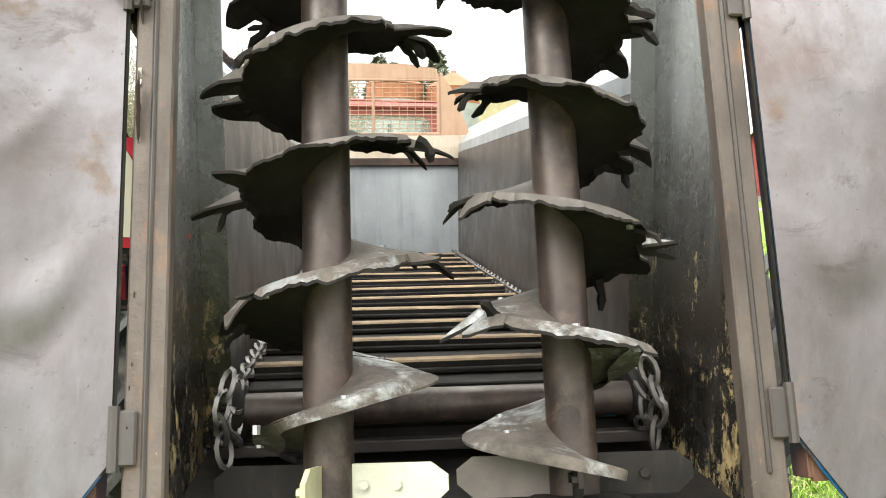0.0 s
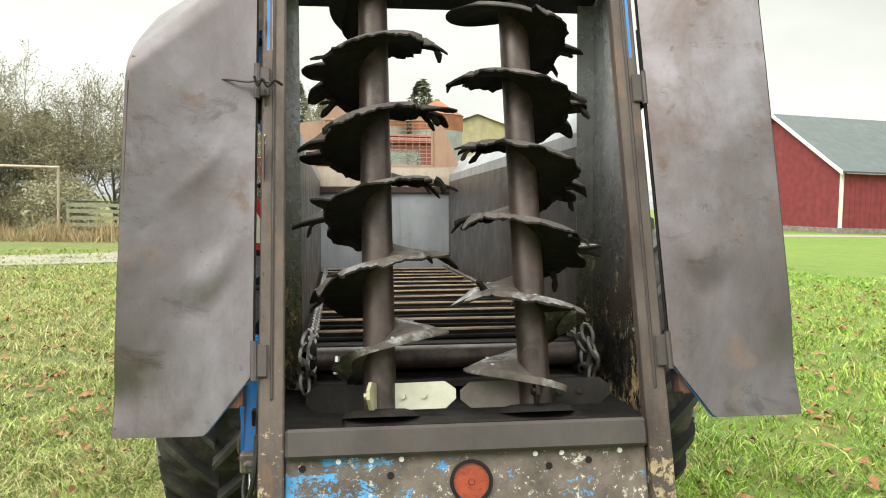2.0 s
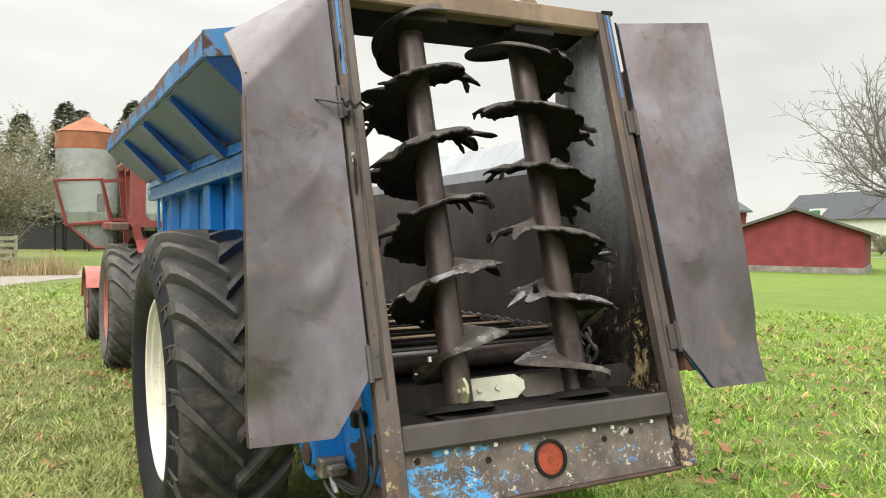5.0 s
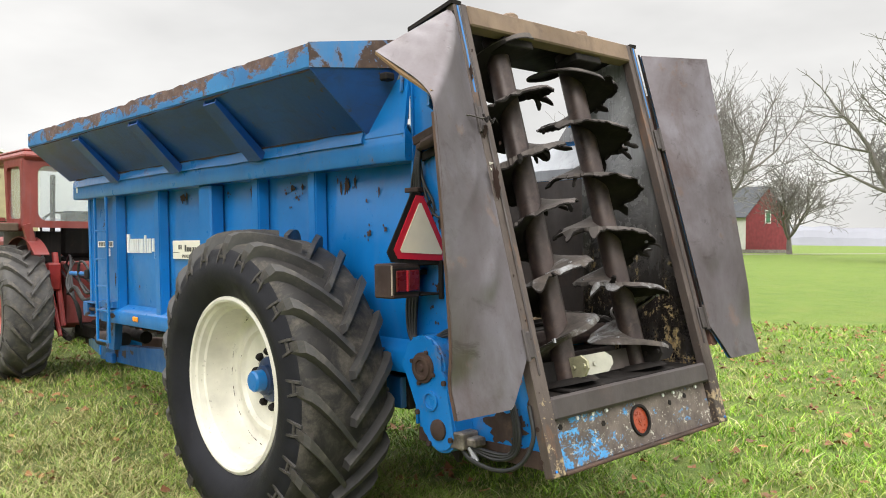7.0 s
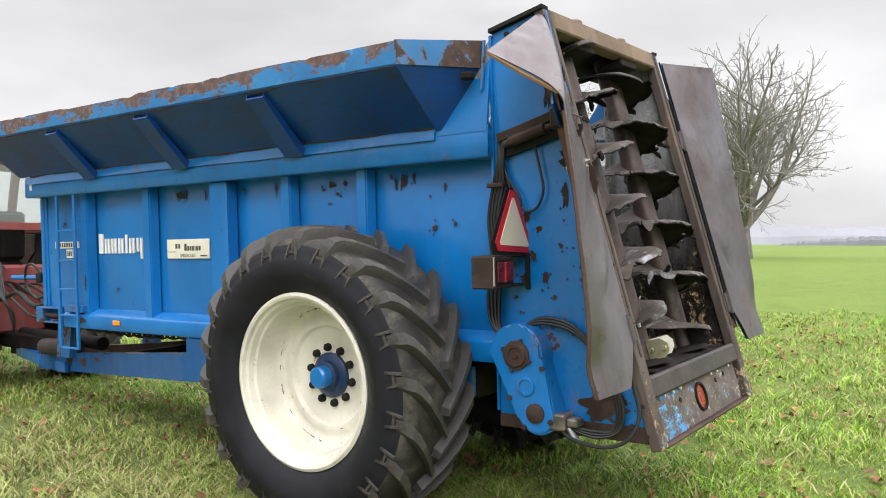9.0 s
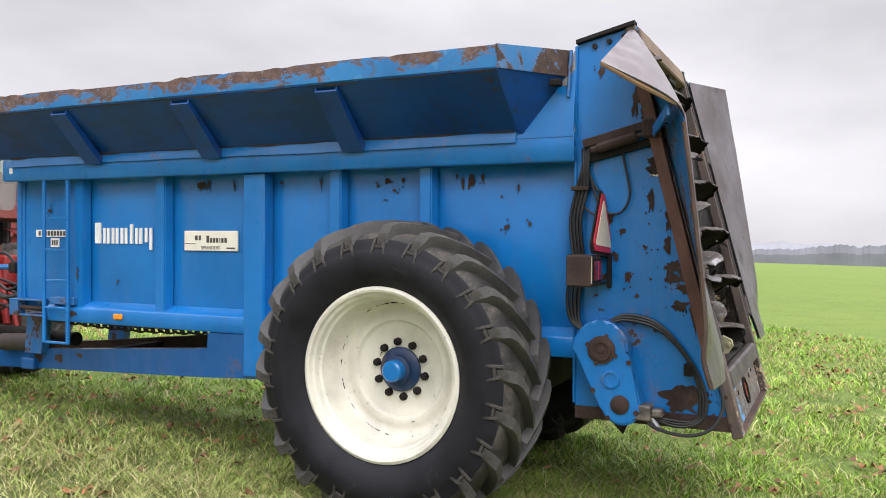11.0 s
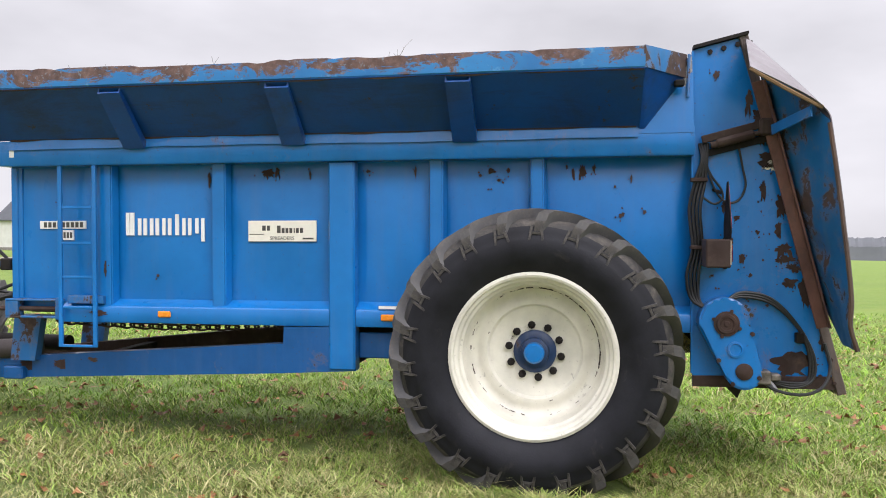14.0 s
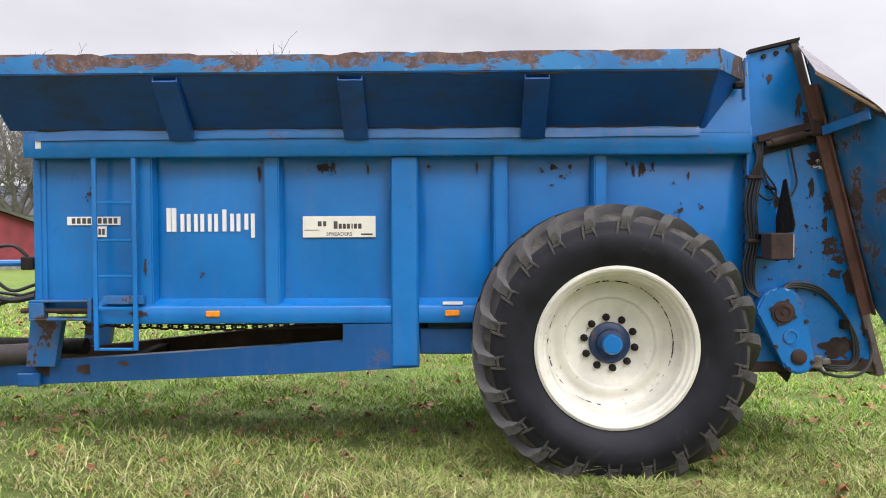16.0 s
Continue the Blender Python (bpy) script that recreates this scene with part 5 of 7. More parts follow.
part("cover", lathe(bmesh.new(), [(.05, 0), (.05, -.010), (.03, -.022), (0, -.024)], (-.862, .455, .635), "x", 20), M_RUST, gear)
for a in range(4):
    q = radians(90 * a + 20)
    part("bolt", bolt_row([(-.864, .556 + .080 * math.cos(q), .918 + .080 * math.sin(q))], (-1, 0, 0), .011, .012), M_RUST, gear)
for by, bz in ((.41, .86), (.60, .70), (.37, .60), (.52, .56)):
    part("bolt", bolt_row([(-.862, by, bz)], (-1, 0, 0), .014, .012), M_RUST, gear)
lamp = part("tail_lamp", boxes((-1.042, -.87, .562, .700, 1.258, 1.422), bevel=.008), M_RUST, spreader, "brown tail lamp box with red lens")
part("lens_frame", boxes((-1.034, -.872, .557, .5635, 1.278, 1.402), bevel=.002), M_BLACK, lamp, "black lamp recess")
part("lens", boxes((-1.024, -.963, .550, .558, 1.290, 1.390), bevel=.004), M_LENS, lamp, "dark red lamp lens")
part("lens", boxes((-.948, -.880, .550, .558, 1.290, 1.390), bevel=.004), M_LENS, lamp, "dark red lamp lens")
part("lens_bar", boxes((-.961, -.950, .549, .558, 1.290, 1.390), bevel=.002), M_SIGNRED, lamp, "bright red strip between the lenses")
part("worn_edge", boxes((-1.0445, -1.0385, .5605, .5665, 1.275, 1.415), bevel=0), M_SILL, lamp, "paint worn off the box edges")
part("lamp_bracket", boxes((-.87, -.735, .56, .70, 1.262, 1.272), (-.87, -.735, .56, .70, 1.408, 1.418), (-.755, -.735, .535, .56, 1.24, 1.43)), M_BLACK, lamp)


def chopped(c, size, chop, y, th):
    tri = [Vector((c[0] + size * a, y, c[1] + size * b)) for a, b in ((0, 1), (-.86, -.6), (.92, -.72))]
    pts = []
    for i in range(3):
        p, q, r = tri[i], tri[i - 1], tri[(i + 1) % 3]
        pts += [p.lerp(q, chop), p.lerp(r, chop)]
    for p in pts:
        p.y += (-.872 - p.x) * .04
    return solid(pts, (0, th, 0))


sign = part("warning_triangle", chopped((-.872, 1.575), .210, .12, .55, .004), M_SIGNRED, spreader, "red-edged slow vehicle triangle with cream centre")
part("sign_face", chopped((-.872, 1.567), .152, .05, .546, .003), M_SIGNCREAM, sign)
part("sign_back", chopped((-.892, 1.572), .232, .12, .555, .006), M_BLACK, sign)
part("sign_stay", tubes([(-.80, .58, 1.70), (-.74, .62, 1.72)], .010, 6), M_BLACK, sign)


def hose(name, ctrl, r, mat, label=""):
    part(name, tube(bmesh.new(), curve_pts(ctrl, 8), r, 8), mat, spreader, label)


for k in range(4):
    o = .019 * k
    hose("hose", [(-.745 - .4 * o, .70 - o * .8, 2.00), (-.775, .690 - .5 * o, 1.90), (-.77, .725 - o, 1.78), (-.765 - .3 * o, .762 - 1.1 * o, 1.60), (-.77, .742 - o, 1.37), (-.77, .775 - 1.2 * o, 1.20), (-.78, .750 - .8 * o, 1.06), (-.80, .66, 1.00), (-.80, .60, .99)], .0095, M_HOSE, "black hydraulic hose")
for k in range(3):
    o = .014 * k
    hose("hose", [(-.80, .56, 1.045), (-.77, .45, 1.10 - o), (-.765, .28, 1.06 - o), (-.765, .13, .90 - o * .5), (-.765, .04 + o, .72), (-.77, .05 + o, .58), (-.79, .17, .535 + o), (-.82, .33, .585)], .009, M_HOSE if k else M_GREYHOSE, "hydraulic hose arching over the side plate")
hose("hose", [(-.82, .36, .60), (-.84, .28, .53), (-.82, .12, .50), (-.80, .0, .545), (-.77, -.05, .66), (-.76, -.02, .80)], .010, M_GREYHOSE, "grey looped hose")
hose("cable", [(-.76, .69, 1.92), (-.765, .63, 1.80), (-.765, .575, 1.72), (-.765, .57, 1.66), (-.765, .62, 1.635), (-.765, .69, 1.68)], .007, M_HOSE)
hose("cable", [(-.76, .68, 1.95), (-.765, .62, 1.74), (-.765, .55, 1.645), (-.765, .475, 1.655), (-.765, .435, 1.74), (-.765, .45, 1.84), (-.77, .475, 1.965)], .007, M_HOSE)
for bz in (1.78, 1.37):
    part("hose_clamp", boxes((-.795, -.735, .655, .755, bz - .012, bz + .012)), M_RUST, spreader)
part("hose_clamp", boxes((-.79, -.735, .10, .145, .80, .86)), M_BLACK, spreader)
valve = part("hydraulic_valve", boxes((-.86, -.75, .30, .40, .56, .64), (-.84, -.76, .24, .30, .58, .62), bevel=.008), M_ALU, spreader, "pale alloy hydraulic valve block")
part("fitting", tubes([(-.83, .40, .60), (-.83, .44, .68)], .018, 8), M_BRIGHT, valve)
part("fitting", tubes([(-.81, .30, .57), (-.81, .26, .51)], .016, 8), M_BRIGHT, valve)
part("warning_sticker", rust_scab(-.7365, .26, 1.865, .17, .075, 91, .02), M_LABEL, spreader, "torn yellowed warning sticker", 20)
junction = part("junction_box", boxes((-.69, -.62, 5.432, 5.51, 1.20, 1.285), bevel=.008), M_BLACK, spreader, "small black hydraulic junction box")
part("pipe", tubes([(-.655, 5.51, 1.245), (-.64, 6.0, 1.24)], .022, 8), M_BLUE_WORN, spreader, "blue steel pipe")
hose("hose", [(-.66, 5.47, 1.285), (-.68, 5.56, 1.36), (-.67, 5.70, 1.33), (-.66, 5.72, 1.18), (-.64, 5.60, 1.06), (-.62, 5.44, 1.10)], .012, M_HOSE, "looped black hydraulic hose")
hose("hose", [(-.64, 5.44, 1.02), (-.66, 5.62, 1.00), (-.62, 5.95, 1.10), (-.55, 6.3, 1.05)], .020, M_HOSE, "thick black hydraulic hose")
both("skid", lambda s: solid([(s * .70, .44, .52), (s * .70, .54, .52), (s * .70, .47, .45)], (s * .03, 0, 0)), M_BLACK, "", 20)
for py, pz in ((.10, .60), (.02, .56), (.04, .70)):
    part("bolt", bolt_row([(-.742, py - .1, pz)], (-1, 0, 0), .012, .012), M_RUST, spreader)


# wheels
def tyre_carcass(R, width, rim_r, lug_h):
    """The smooth body of a tractor tyre on the x axis at the origin."""
    w = width / 2
    base = R - lug_h
    prof = [(rim_r, w * .72), (rim_r + .03, w * .84), (rim_r + (base - rim_r) * .35, w * 1.0), (rim_r + (base - rim_r) * .60, w * 1.005), (base - .118, w * .975), (base - .084, w * .945), (base - .052, w * .90), (base - .026, w * .82), (base - .010, w * .66), (base - .003, w * .4), (base, 0)]
    full = prof + [(r, -h) for r, h in reversed(prof[:-1])]
    full += [(rim_r - .01, -w * .6), (rim_r - .01, w * .6)]
    bm = lathe(bmesh.new(), full, (0, 0, 0), "x", 72, True)
    for fc in bm.faces:
        c = fc.calc_center_median()
        fc.material_index = 1 if math.hypot(c.y, c.z) > base - .040 else 0
    return bm


def tyre_lug(R, width, lug_h, side, sign):
    """One slanted tread lug that tapers over the shoulder into two legs and a bridge."""
    bm = bmesh.new()
    w = width / 2
    base = R - lug_h

    def sweep(secs):
        vs = [[bm.verts.new((x, r * math.cos(a), r * math.sin(a))) for x, r, a in sc] for sc in secs]
        for A, B in zip(vs, vs[1:]):
            for j in range(4):
                bm.faces.new((A[j], A[(j + 1) % 4], B[(j + 1) % 4], B[j]))
        bm.faces.new(vs[0])
        bm.faces.new(vs[-1])

    secs = []
    for u, rb, rt, hw0, hw1 in ((-.04, base - .012, R, .027, .018), (.30, base - .018, R, .031, .020), (.58, base - .03, R - .003, .035, .023), (.76, base - .05, R - .011, .040, .027), (.86, base - .075, R - .030, .043, .031), (.905, base - .10, base - .020, .042, .033), (.935, base - .12, base - .048, .034, .028)):
        a = -sign * (.40 * u ** .9 if u > 0 else 0) * (.85 / R)
        secs.append([(side * w * u, rb, a - hw0 / R), (side * w * u, rb, a + hw0 / R), (side * w * (u + .008), rt, a + hw1 / R), (side * w * (u + .008), rt, a - hw1 / R)])
    sweep(secs)
    a1 = -sign * .395 * (.85 / R)
    for da in (-1, 1):
        rows = []
        for x, r, off in ((.982, base - .132, .048), (.956, base - .090, .038), (.905, base - .046, .027)):
            g = a1 + da * off / R
            rows.append([(side * (w * x - .014), r, g - .012 / R), (side * (w * x - .014), r, g + .012 / R), (side * (w * x + .008), r, g + .0075 / R), (side * (w * x + .008), r, g - .0075 / R)])
        sweep(rows)
    sweep([[(side * (w * .954 - .014), base - .092 + dr, a1 + da * .036 / R) for dr in (-.010, .010)] + [(side * (w * .954 + .006), base - .092 + dr, a1 + da * .036 / R) for dr in (.007, -.007)] for da in (-1, 1)])
    return bm


def wheel(parent, centre, side, R, width, rim_r, lugs, lug_h, rim_mat, hub_mat, nuts, dish, sign=1, rubber=None):
    """side: -1 faces left. The rim disc is the part, tyre, hub and nuts sit on it."""
    cx, cy, cz = centre
    w = width / 2
    o = side
    prof = [(rim_r + .012, .66 * w), (rim_r + .012, .80 * w), (rim_r - .005, .83 * w), (rim_r - .018, .81 * w), (rim_r - .024, .74 * w), (rim_r - .040, .71 * w), (rim_r - .048, .60 * w), (rim_r - .062, .57 * w), (rim_r - .072, .30 * w), (rim_r - .078, dish + .03), (rim_r - .088, dish + .018), (rim_r - .115, dish + .004), (rim_r * .70, dish + .004), (rim_r * .665, dish + .016), (rim_r * .60, dish + .016), (rim_r * .57, dish - .006), (rim_r * .44, dish - .02), (.05, dish - .02)]
    bm = lathe(bmesh.new(), [(r, o * h) for r, h in prof], (0, 0, 0), "x", 64, caps=False)
    bmesh.ops.translate(bm, vec=centre, verts=bm.verts)
    rim = part("wheel", bm, rim_mat, parent, "", 40)
    mats = rubber or [M_TYRE, M_TREADFLOOR, M_TREAD]
    tyre = part("tyre", tyre_carcass(R, width, rim_r, lug_h), mats[:2], parent, "muddy black tractor tyre with deep chevron lugs", 60)
    tyre.matrix_local = Matrix.Translation(centre)
    for edge in (-1, 1):
        bm = tyre_lug(R, width, lug_h, edge, sign)
        for fc in bm.faces:
            fc.material_index = 1 if abs(fc.calc_center_median().x) > .464 * width else 0
        shape = bm_mesh("lug", bm, [mats[-1], mats[1]], 30)
        for k in range(lugs):
            lug = new("lug", shape)
            lug.parent = tyre
            lug.matrix_local = Matrix.Rotation(2 * math.pi * (k + (.5 if edge > 0 else 0)) / lugs, 4, "X")
    d0 = dish - .02
    hub = [(.132, d0), (.132, d0 + .018), (.115, d0 + .03), (.088, d0 + .034), (.086, d0 + .06), (.062, d0 + .066), (.060, d0 + .115), (.05, d0 + .125), (0, d0 + .127)]
    bm = lathe(bmesh.new(), [(r * rim_r / .49, o * h) for r, h in hub], centre, "x", 28)
    part("hub", bm, hub_mat, rim, "", 40)
    cap = [(.0640, d0 + .0615), (.0635, d0 + .068), (.062, d0 + .117), (.051, d0 + .128), (0, d0 + .130)]
    part("hub_cap", lathe(bmesh.new(), [(r * rim_r / .49, o * h) for r, h in cap], centre, "x", 28), M_BLUE if hub_mat is M_HUB else hub_mat, rim, "", 40)
    for k in range(nuts):
        a = 2 * math.pi * (k + .3) / nuts
        y, z = .163 * math.cos(a) * rim_r / .49, .163 * math.sin(a) * rim_r / .49
        bm = tubes([(cx + o * d0, cy + y, cz + z), (cx + o * (d0 + .022), cy + y, cz + z), (cx + o * (d0 + .034), cy + y, cz + z)], [.024, .022, .011], 8)
        part("wheel_nut", bm, M_BLACK, rim)
    return rim


def rim_chip(centre, o, r0, r1, x0, a0, a1):
    """A chipped arc where the cream paint is off the rim."""
    n = 14
    rr = random.Random(int(a0 * 100))
    ins = [(centre[0] + o * x0, centre[1] + (r0 + .003 * rr.random()) * math.cos(a0 + (a1 - a0) * k / n), centre[2] + (r0 + .003 * rr.random()) * math.sin(a0 + (a1 - a0) * k / n)) for k in range(n + 1)]
    out = [(centre[0] + o * x0, centre[1] + (r1 - .005 * rr.random()) * math.cos(a0 + (a1 - a0) * k / n), centre[2] + (r1 - .005 * rr.random()) * math.sin(a0 + (a1 - a0) * k / n)) for k in range(n + 1)]
    bm = bmesh.new()
    a = [bm.verts.new(p) for p in ins]
    b = [bm.verts.new(p) for p in out]
    fs = [bm.faces.new((a[k], a[k + 1], b[k + 1], b[k])) for k in range(n)]
    bmesh.ops.solidify(bm, geom=fs, thickness=.002)
    return bm


for s in (-1, 1):
    rim = wheel(spreader, (s * 1.045, 1.68, .754), s, .850, .58, .474, 22, .052, M_CREAM, M_HUB, 10, -.008)
    rr = random.Random(31)
    for k in range(72):
        a0 = rr.uniform(.9, 3.3) if k < 44 else rr.uniform(0, 6.28)
        ln = rr.choice((.03, .05, .06, .10, .16))
        r0 = rr.uniform(.3765, .3795)
        part("paint_chip", rim_chip((s * 1.045, 1.68, .754), s, r0, r0 + rr.uniform(.004, .011), .0115, a0, a0 + ln), M_RUST, rim)
    for r0, x0, a0, ln in ((.44, .165, 3.55, .05), (.30, .0095, 4.35, .07), (.29, .0095, .35, .05), (.42, .135, 2.2, .04), (.43, .150, 5.2, .04)):
        part("paint_chip", rim_chip((s * 1.045, 1.68, .754), s, r0, r0 + .008, x0, a0, a0 + ln), M_RUST, rim)


# ---- tractor ----
tractor = thing("tractor", "old faded red tractor with open cab door", "tractor", m=Matrix.Translation((-.06, 7.10, -.045)) @ Matrix.Scale(.95, 4) @ Matrix.Translation((0, -6.72, 0)))
for s in (-1, 1):
    wheel(tractor, (s * .80, 7.02, .765), s, .775, .52, .445, 19, .045, M_REDLIGHT, M_RED, 8, .02, 1, [M_OLDTYRE, M_OLDTYRE])
    wheel(tractor, (s * .91, 9.95, .545), s, .54, .27, .30, 16, .03, M_REDLIGHT, M_RED, 6, .02, 1, [M_OLDTYRE, M_OLDTYRE])
part("rear_axle", tubes([(-.8, 7.02, .765), (.8, 7.02, .765)], .12, 14), M_RED, tractor)
part("gearbox", boxes((-.28, .28, 6.95, 9.0, .55, 1.15), bevel=.03), M_RED, tractor)
part("bonnet", boxes((-.33, .33, 8.6, 10.3, 1.0, 1.62), bevel=.06), M_RED, tractor)
part("front_axle", boxes((-.88, .88, 9.88, 10.02, .48, .61), bevel=.01), M_BLACK, tractor)
part("exhaust", tubes([(.26, 9.0, 1.6), (.26, 9.0, 2.5)], .035, 10), M_BLACK, tractor)
for s in (-1, 1):
    bm = bmesh.new()
    rows = []
    for k in range(13):
        a = radians(35 + 95 * k / 12)
        rows.append([(s * .58, 7.02 + .90 * math.cos(a), .78 + .86 * math.sin(a)), (s * .74, 7.02 + .90 * math.cos(a), .78 + .86 * math.sin(a))])
    part("mudguard", patch(rows, .012), M_RED, tractor, "red rear mudguard")
    rows = []
    for k in range(11):
        a = radians(10 + 140 * k / 10)
        rows.append([(s * .76, 9.95 + .62 * math.cos(a), .545 + .60 * math.sin(a)), (s * 1.08, 9.95 + .62 * math.cos(a), .545 + .60 * math.sin(a))])
    part("front_mudguard", patch(rows, .01), M_REDLIGHT, tractor, "pale red front mudguard")
    part("cab_sill", boxes((min(s * .60, s * 1.02), max(s * .60, s * 1.02), 6.95, 7.9, 1.70, 1.80), bevel=.02), M_RED, tractor)
    part("mudguard_plate", boxes((min(s * .60, s * .64), max(s * .60, s * .64), 6.85, 8.0, .85, 1.70), bevel=.01), M_FRAME, tractor)


def bar(a, b, r=.03):
    return tube(bmesh.new(), [a, b], r * 1.55, 4)


def rounded(u0, u1, v0, v1, r, n=5):
    """A rounded rectangle in (u, v), counter-clockwise from its lower right corner."""
    pts = []
    for cu, cv, a0 in ((u1 - r, v0 + r, -90), (u1 - r, v1 - r, 0), (u0 + r, v1 - r, 90), (u0 + r, v0 + r, 180)):
        pts += [(cu + r * math.cos(radians(a0 + 90 * k / n)), cv + r * math.sin(radians(a0 + 90 * k / n))) for k in range(n + 1)]
    return pts


def window_panel(place, outer, inner, r_out, r_in, off):
    """A sheet with a rounded opening; place(u, v) lays it into space, off is its thickness vector."""
    bm = bmesh.new()
    off = Vector(off)
    rings = [[bm.verts.new(Vector(place(u, v)) + d) for u, v in rounded(*q, r)] for d in (Vector((0, 0, 0)), off) for q, r in ((outer, r_out), (inner, r_in))]
    n = len(rings[0])
    for A, B in ((rings[0], rings[1]), (rings[1], rings[3]), (rings[3], rings[2]), (rings[2], rings[0])):
        for k in range(n):
            bm.faces.new((A[k], A[(k + 1) % n], B[(k + 1) % n], B[k]))
    return bm


cab = part("cab", boxes((-.80, .80, 6.70, 8.35, 2.50, 2.60), bevel=.04), M_CABRED, tractor, "faded red framed tractor cab with rounded windows")
part("cab_roof", boxes((-.76, .76, 6.78, 8.28, 2.601, 2.635), bevel=.015), M_CABRED, cab)
part("rear_frame", window_panel(lambda u, v: (u, 6.72 + .04 * (v - 1.75), v), (-.79, .79, 1.74, 2.52), (-.62, .62, 1.82, 2.45), .03, .10, (0, .05, 0)), M_CABRED, cab, "", 30)
part("cab_pane", boxes((-.64, .64, 6.755, 6.76, 1.80, 2.47), bevel=0), M_GLASS, cab, "rear cab window")
for s in (-1, 1):
    part("side_frame", window_panel(lambda u, v: (s * (.745 + .05 * (v - 1.75)), u, v), (6.74, 7.46, 1.74, 2.52), (6.86, 7.37, 1.84, 2.44), .02, .07, (-s * .05, 0, 0)), M_CABRED, cab, "", 30)
    part("cab_pane", boxes((min(s * .725, s * .73), max(s * .725, s * .73), 6.84, 7.39, 1.82, 2.46), bevel=0), M_GLASS, cab, "dusty cab side glass")
    part("pillar", bar((s * .62, 8.30, 1.2), (s * .74, 8.26, 2.52), .036), M_CABRED, cab)
    part("lower_pillar", bar((s * .74, 6.74, 1.78), (s * .50, 6.80, .95), .040), M_CABRED, cab)
    part("mudguard_lining", boxes((min(s * .30, s * .60), max(s * .30, s * .60), 6.92, 6.98, .85, 1.70), bevel=.01), M_BLACK, cab)
    part("tool_box", boxes((min(s * .78, s * 1.00), max(s * .78, s * 1.00), 6.86, 6.98, 1.69, 1.79), bevel=.015), M_OCHREDARK, cab, "rusty lamp box on the mudguard")
part("seat", boxes((-.25, .25, 7.1, 7.55, 1.25, 1.40), (-.25, .25, 7.05, 7.15, 1.40, 1.95), bevel=.04), M_BLACK, tractor, "black seat")
part("steering_wheel", lathe(bmesh.new(), [(.20, -.012), (.215, 0), (.20, .012), (.185, 0)], (0, 8.0, 1.75), "y", 24, True), M_BLACK, tractor)
door = part("cab_door", tube(bmesh.new(), [(-.91, 7.72, 1.815), (-1.035, 7.72, 2.36), (-1.575, 7.83, 2.325), (-1.435, 7.83, 1.76), (-.91, 7.72, 1.815)], .030, 5), M_RED, tractor, "open cab door with glass pane")
part("door_pane", solid([(-.93, 7.73, 1.83), (-1.045, 7.73, 2.34), (-1.55, 7.835, 2.30), (-1.42, 7.835, 1.78)], (0, .006, 0)), M_GLASS, door, "dusty glass pane", 20)
part("lower_frame", tube(bmesh.new(), [(-1.40, 7.83, 1.75), (-1.10, 7.77, 1.47), (-.86, 7.72, 1.47)], .024, 5), M_RED, door)
part("lower_pane", solid([(-.88, 7.73, 1.79), (-1.36, 7.83, 1.745), (-1.09, 7.78, 1.49), (-.88, 7.73, 1.49)], (0, .005, 0)), M_GLASS, door, "", 20)
part("hinge_arm", bar((-.94, 7.72, 1.84), (-.70, 7.70, 1.84), .02), M_RED, door)
part("hinge_arm", bar((-1.02, 7.72, 2.33), (-.76, 7.70, 2.36), .02), M_RED, door)
part("mirror", boxes((-1.02, -.92, 8.45, 8.48, 1.95, 2.2), bevel=.01), M_BLACK, tractor, "black side mirror")
for s in (-1, 1):
    part("lift_arm", tube(bmesh.new(), [(s * .36, 7.1, .62), (s * .40, 6.35, .50)], .035, 6), M_BLACK, tractor)
    part("lift_rod", tubes([(s * .42, 6.78, 1.45), (s * .40, 6.55, .62)], .036, 8), M_REDROD, tractor, "bright red lift rod")
    part("lift_bracket", boxes((min(s * .40, s * .56), max(s * .40, s * .56), 6.60, 6.72, 1.02, 1.34), bevel=.02), M_REDROD, tractor, "bright red bracket")
    part("stay", tubes([(s * .50, 6.68, 1.05), (s * .46, 6.45, .52)], .026, 8), M_REDROD, tractor)
part("tow_hitch", boxes((-.12, .12, 5.95, 7.0, .45, .62), bevel=.02), M_BLACK, tractor)
part("rear_housing", boxes((-.32, .32, 6.76, 6.98, .6, 1.35), bevel=.03), M_RED, tractor, "red rear axle housing")
part("linkage_arm", tube(bmesh.new(), [(-.30, 6.78, 1.30), (-.36, 6.45, 1.22), (-.42, 6.30, 1.0)], .03, 6), M_BLACK, tractor)
part("top_link", tubes([(0, 6.78, 1.12), (-.05, 6.00, .96), (-.08, 5.62, .88)], .028, 8), M_RUST, tractor, "rusty top link")
for k in range(4):
    part("hose", tube(bmesh.new(), curve_pts([(-.30 + .05 * k, 6.75, 1.32), (-.36, 6.45 - .03 * k, 1.42 - .03 * k), (-.42 - .02 * k, 6.2, 1.1), (-.38, 6.1, .75 + .04 * k), (-.30, 6.25, .62)], 8), .012, 7), M_HOSE, tractor, "black hydraulic hose")
for k in range(5):
    x = -.36 + .10 * k
    part("hose", tube(bmesh.new(), curve_pts([(x, 6.74, 1.25 - .04 * k), (x - .04, 6.35, 1.15), (x * .9, 5.8, .85 + .05 * k), (x * 1.1, 5.3, 1.0), (x * 1.2, 5.04, 1.08)], 8), .013, 7), M_HOSE, tractor, "black hydraulic hose")
part("work_lamp", boxes((-.52, -.45, 6.62, 6.70, 1.06, 1.18), bevel=.02), M_WHITE, tractor)

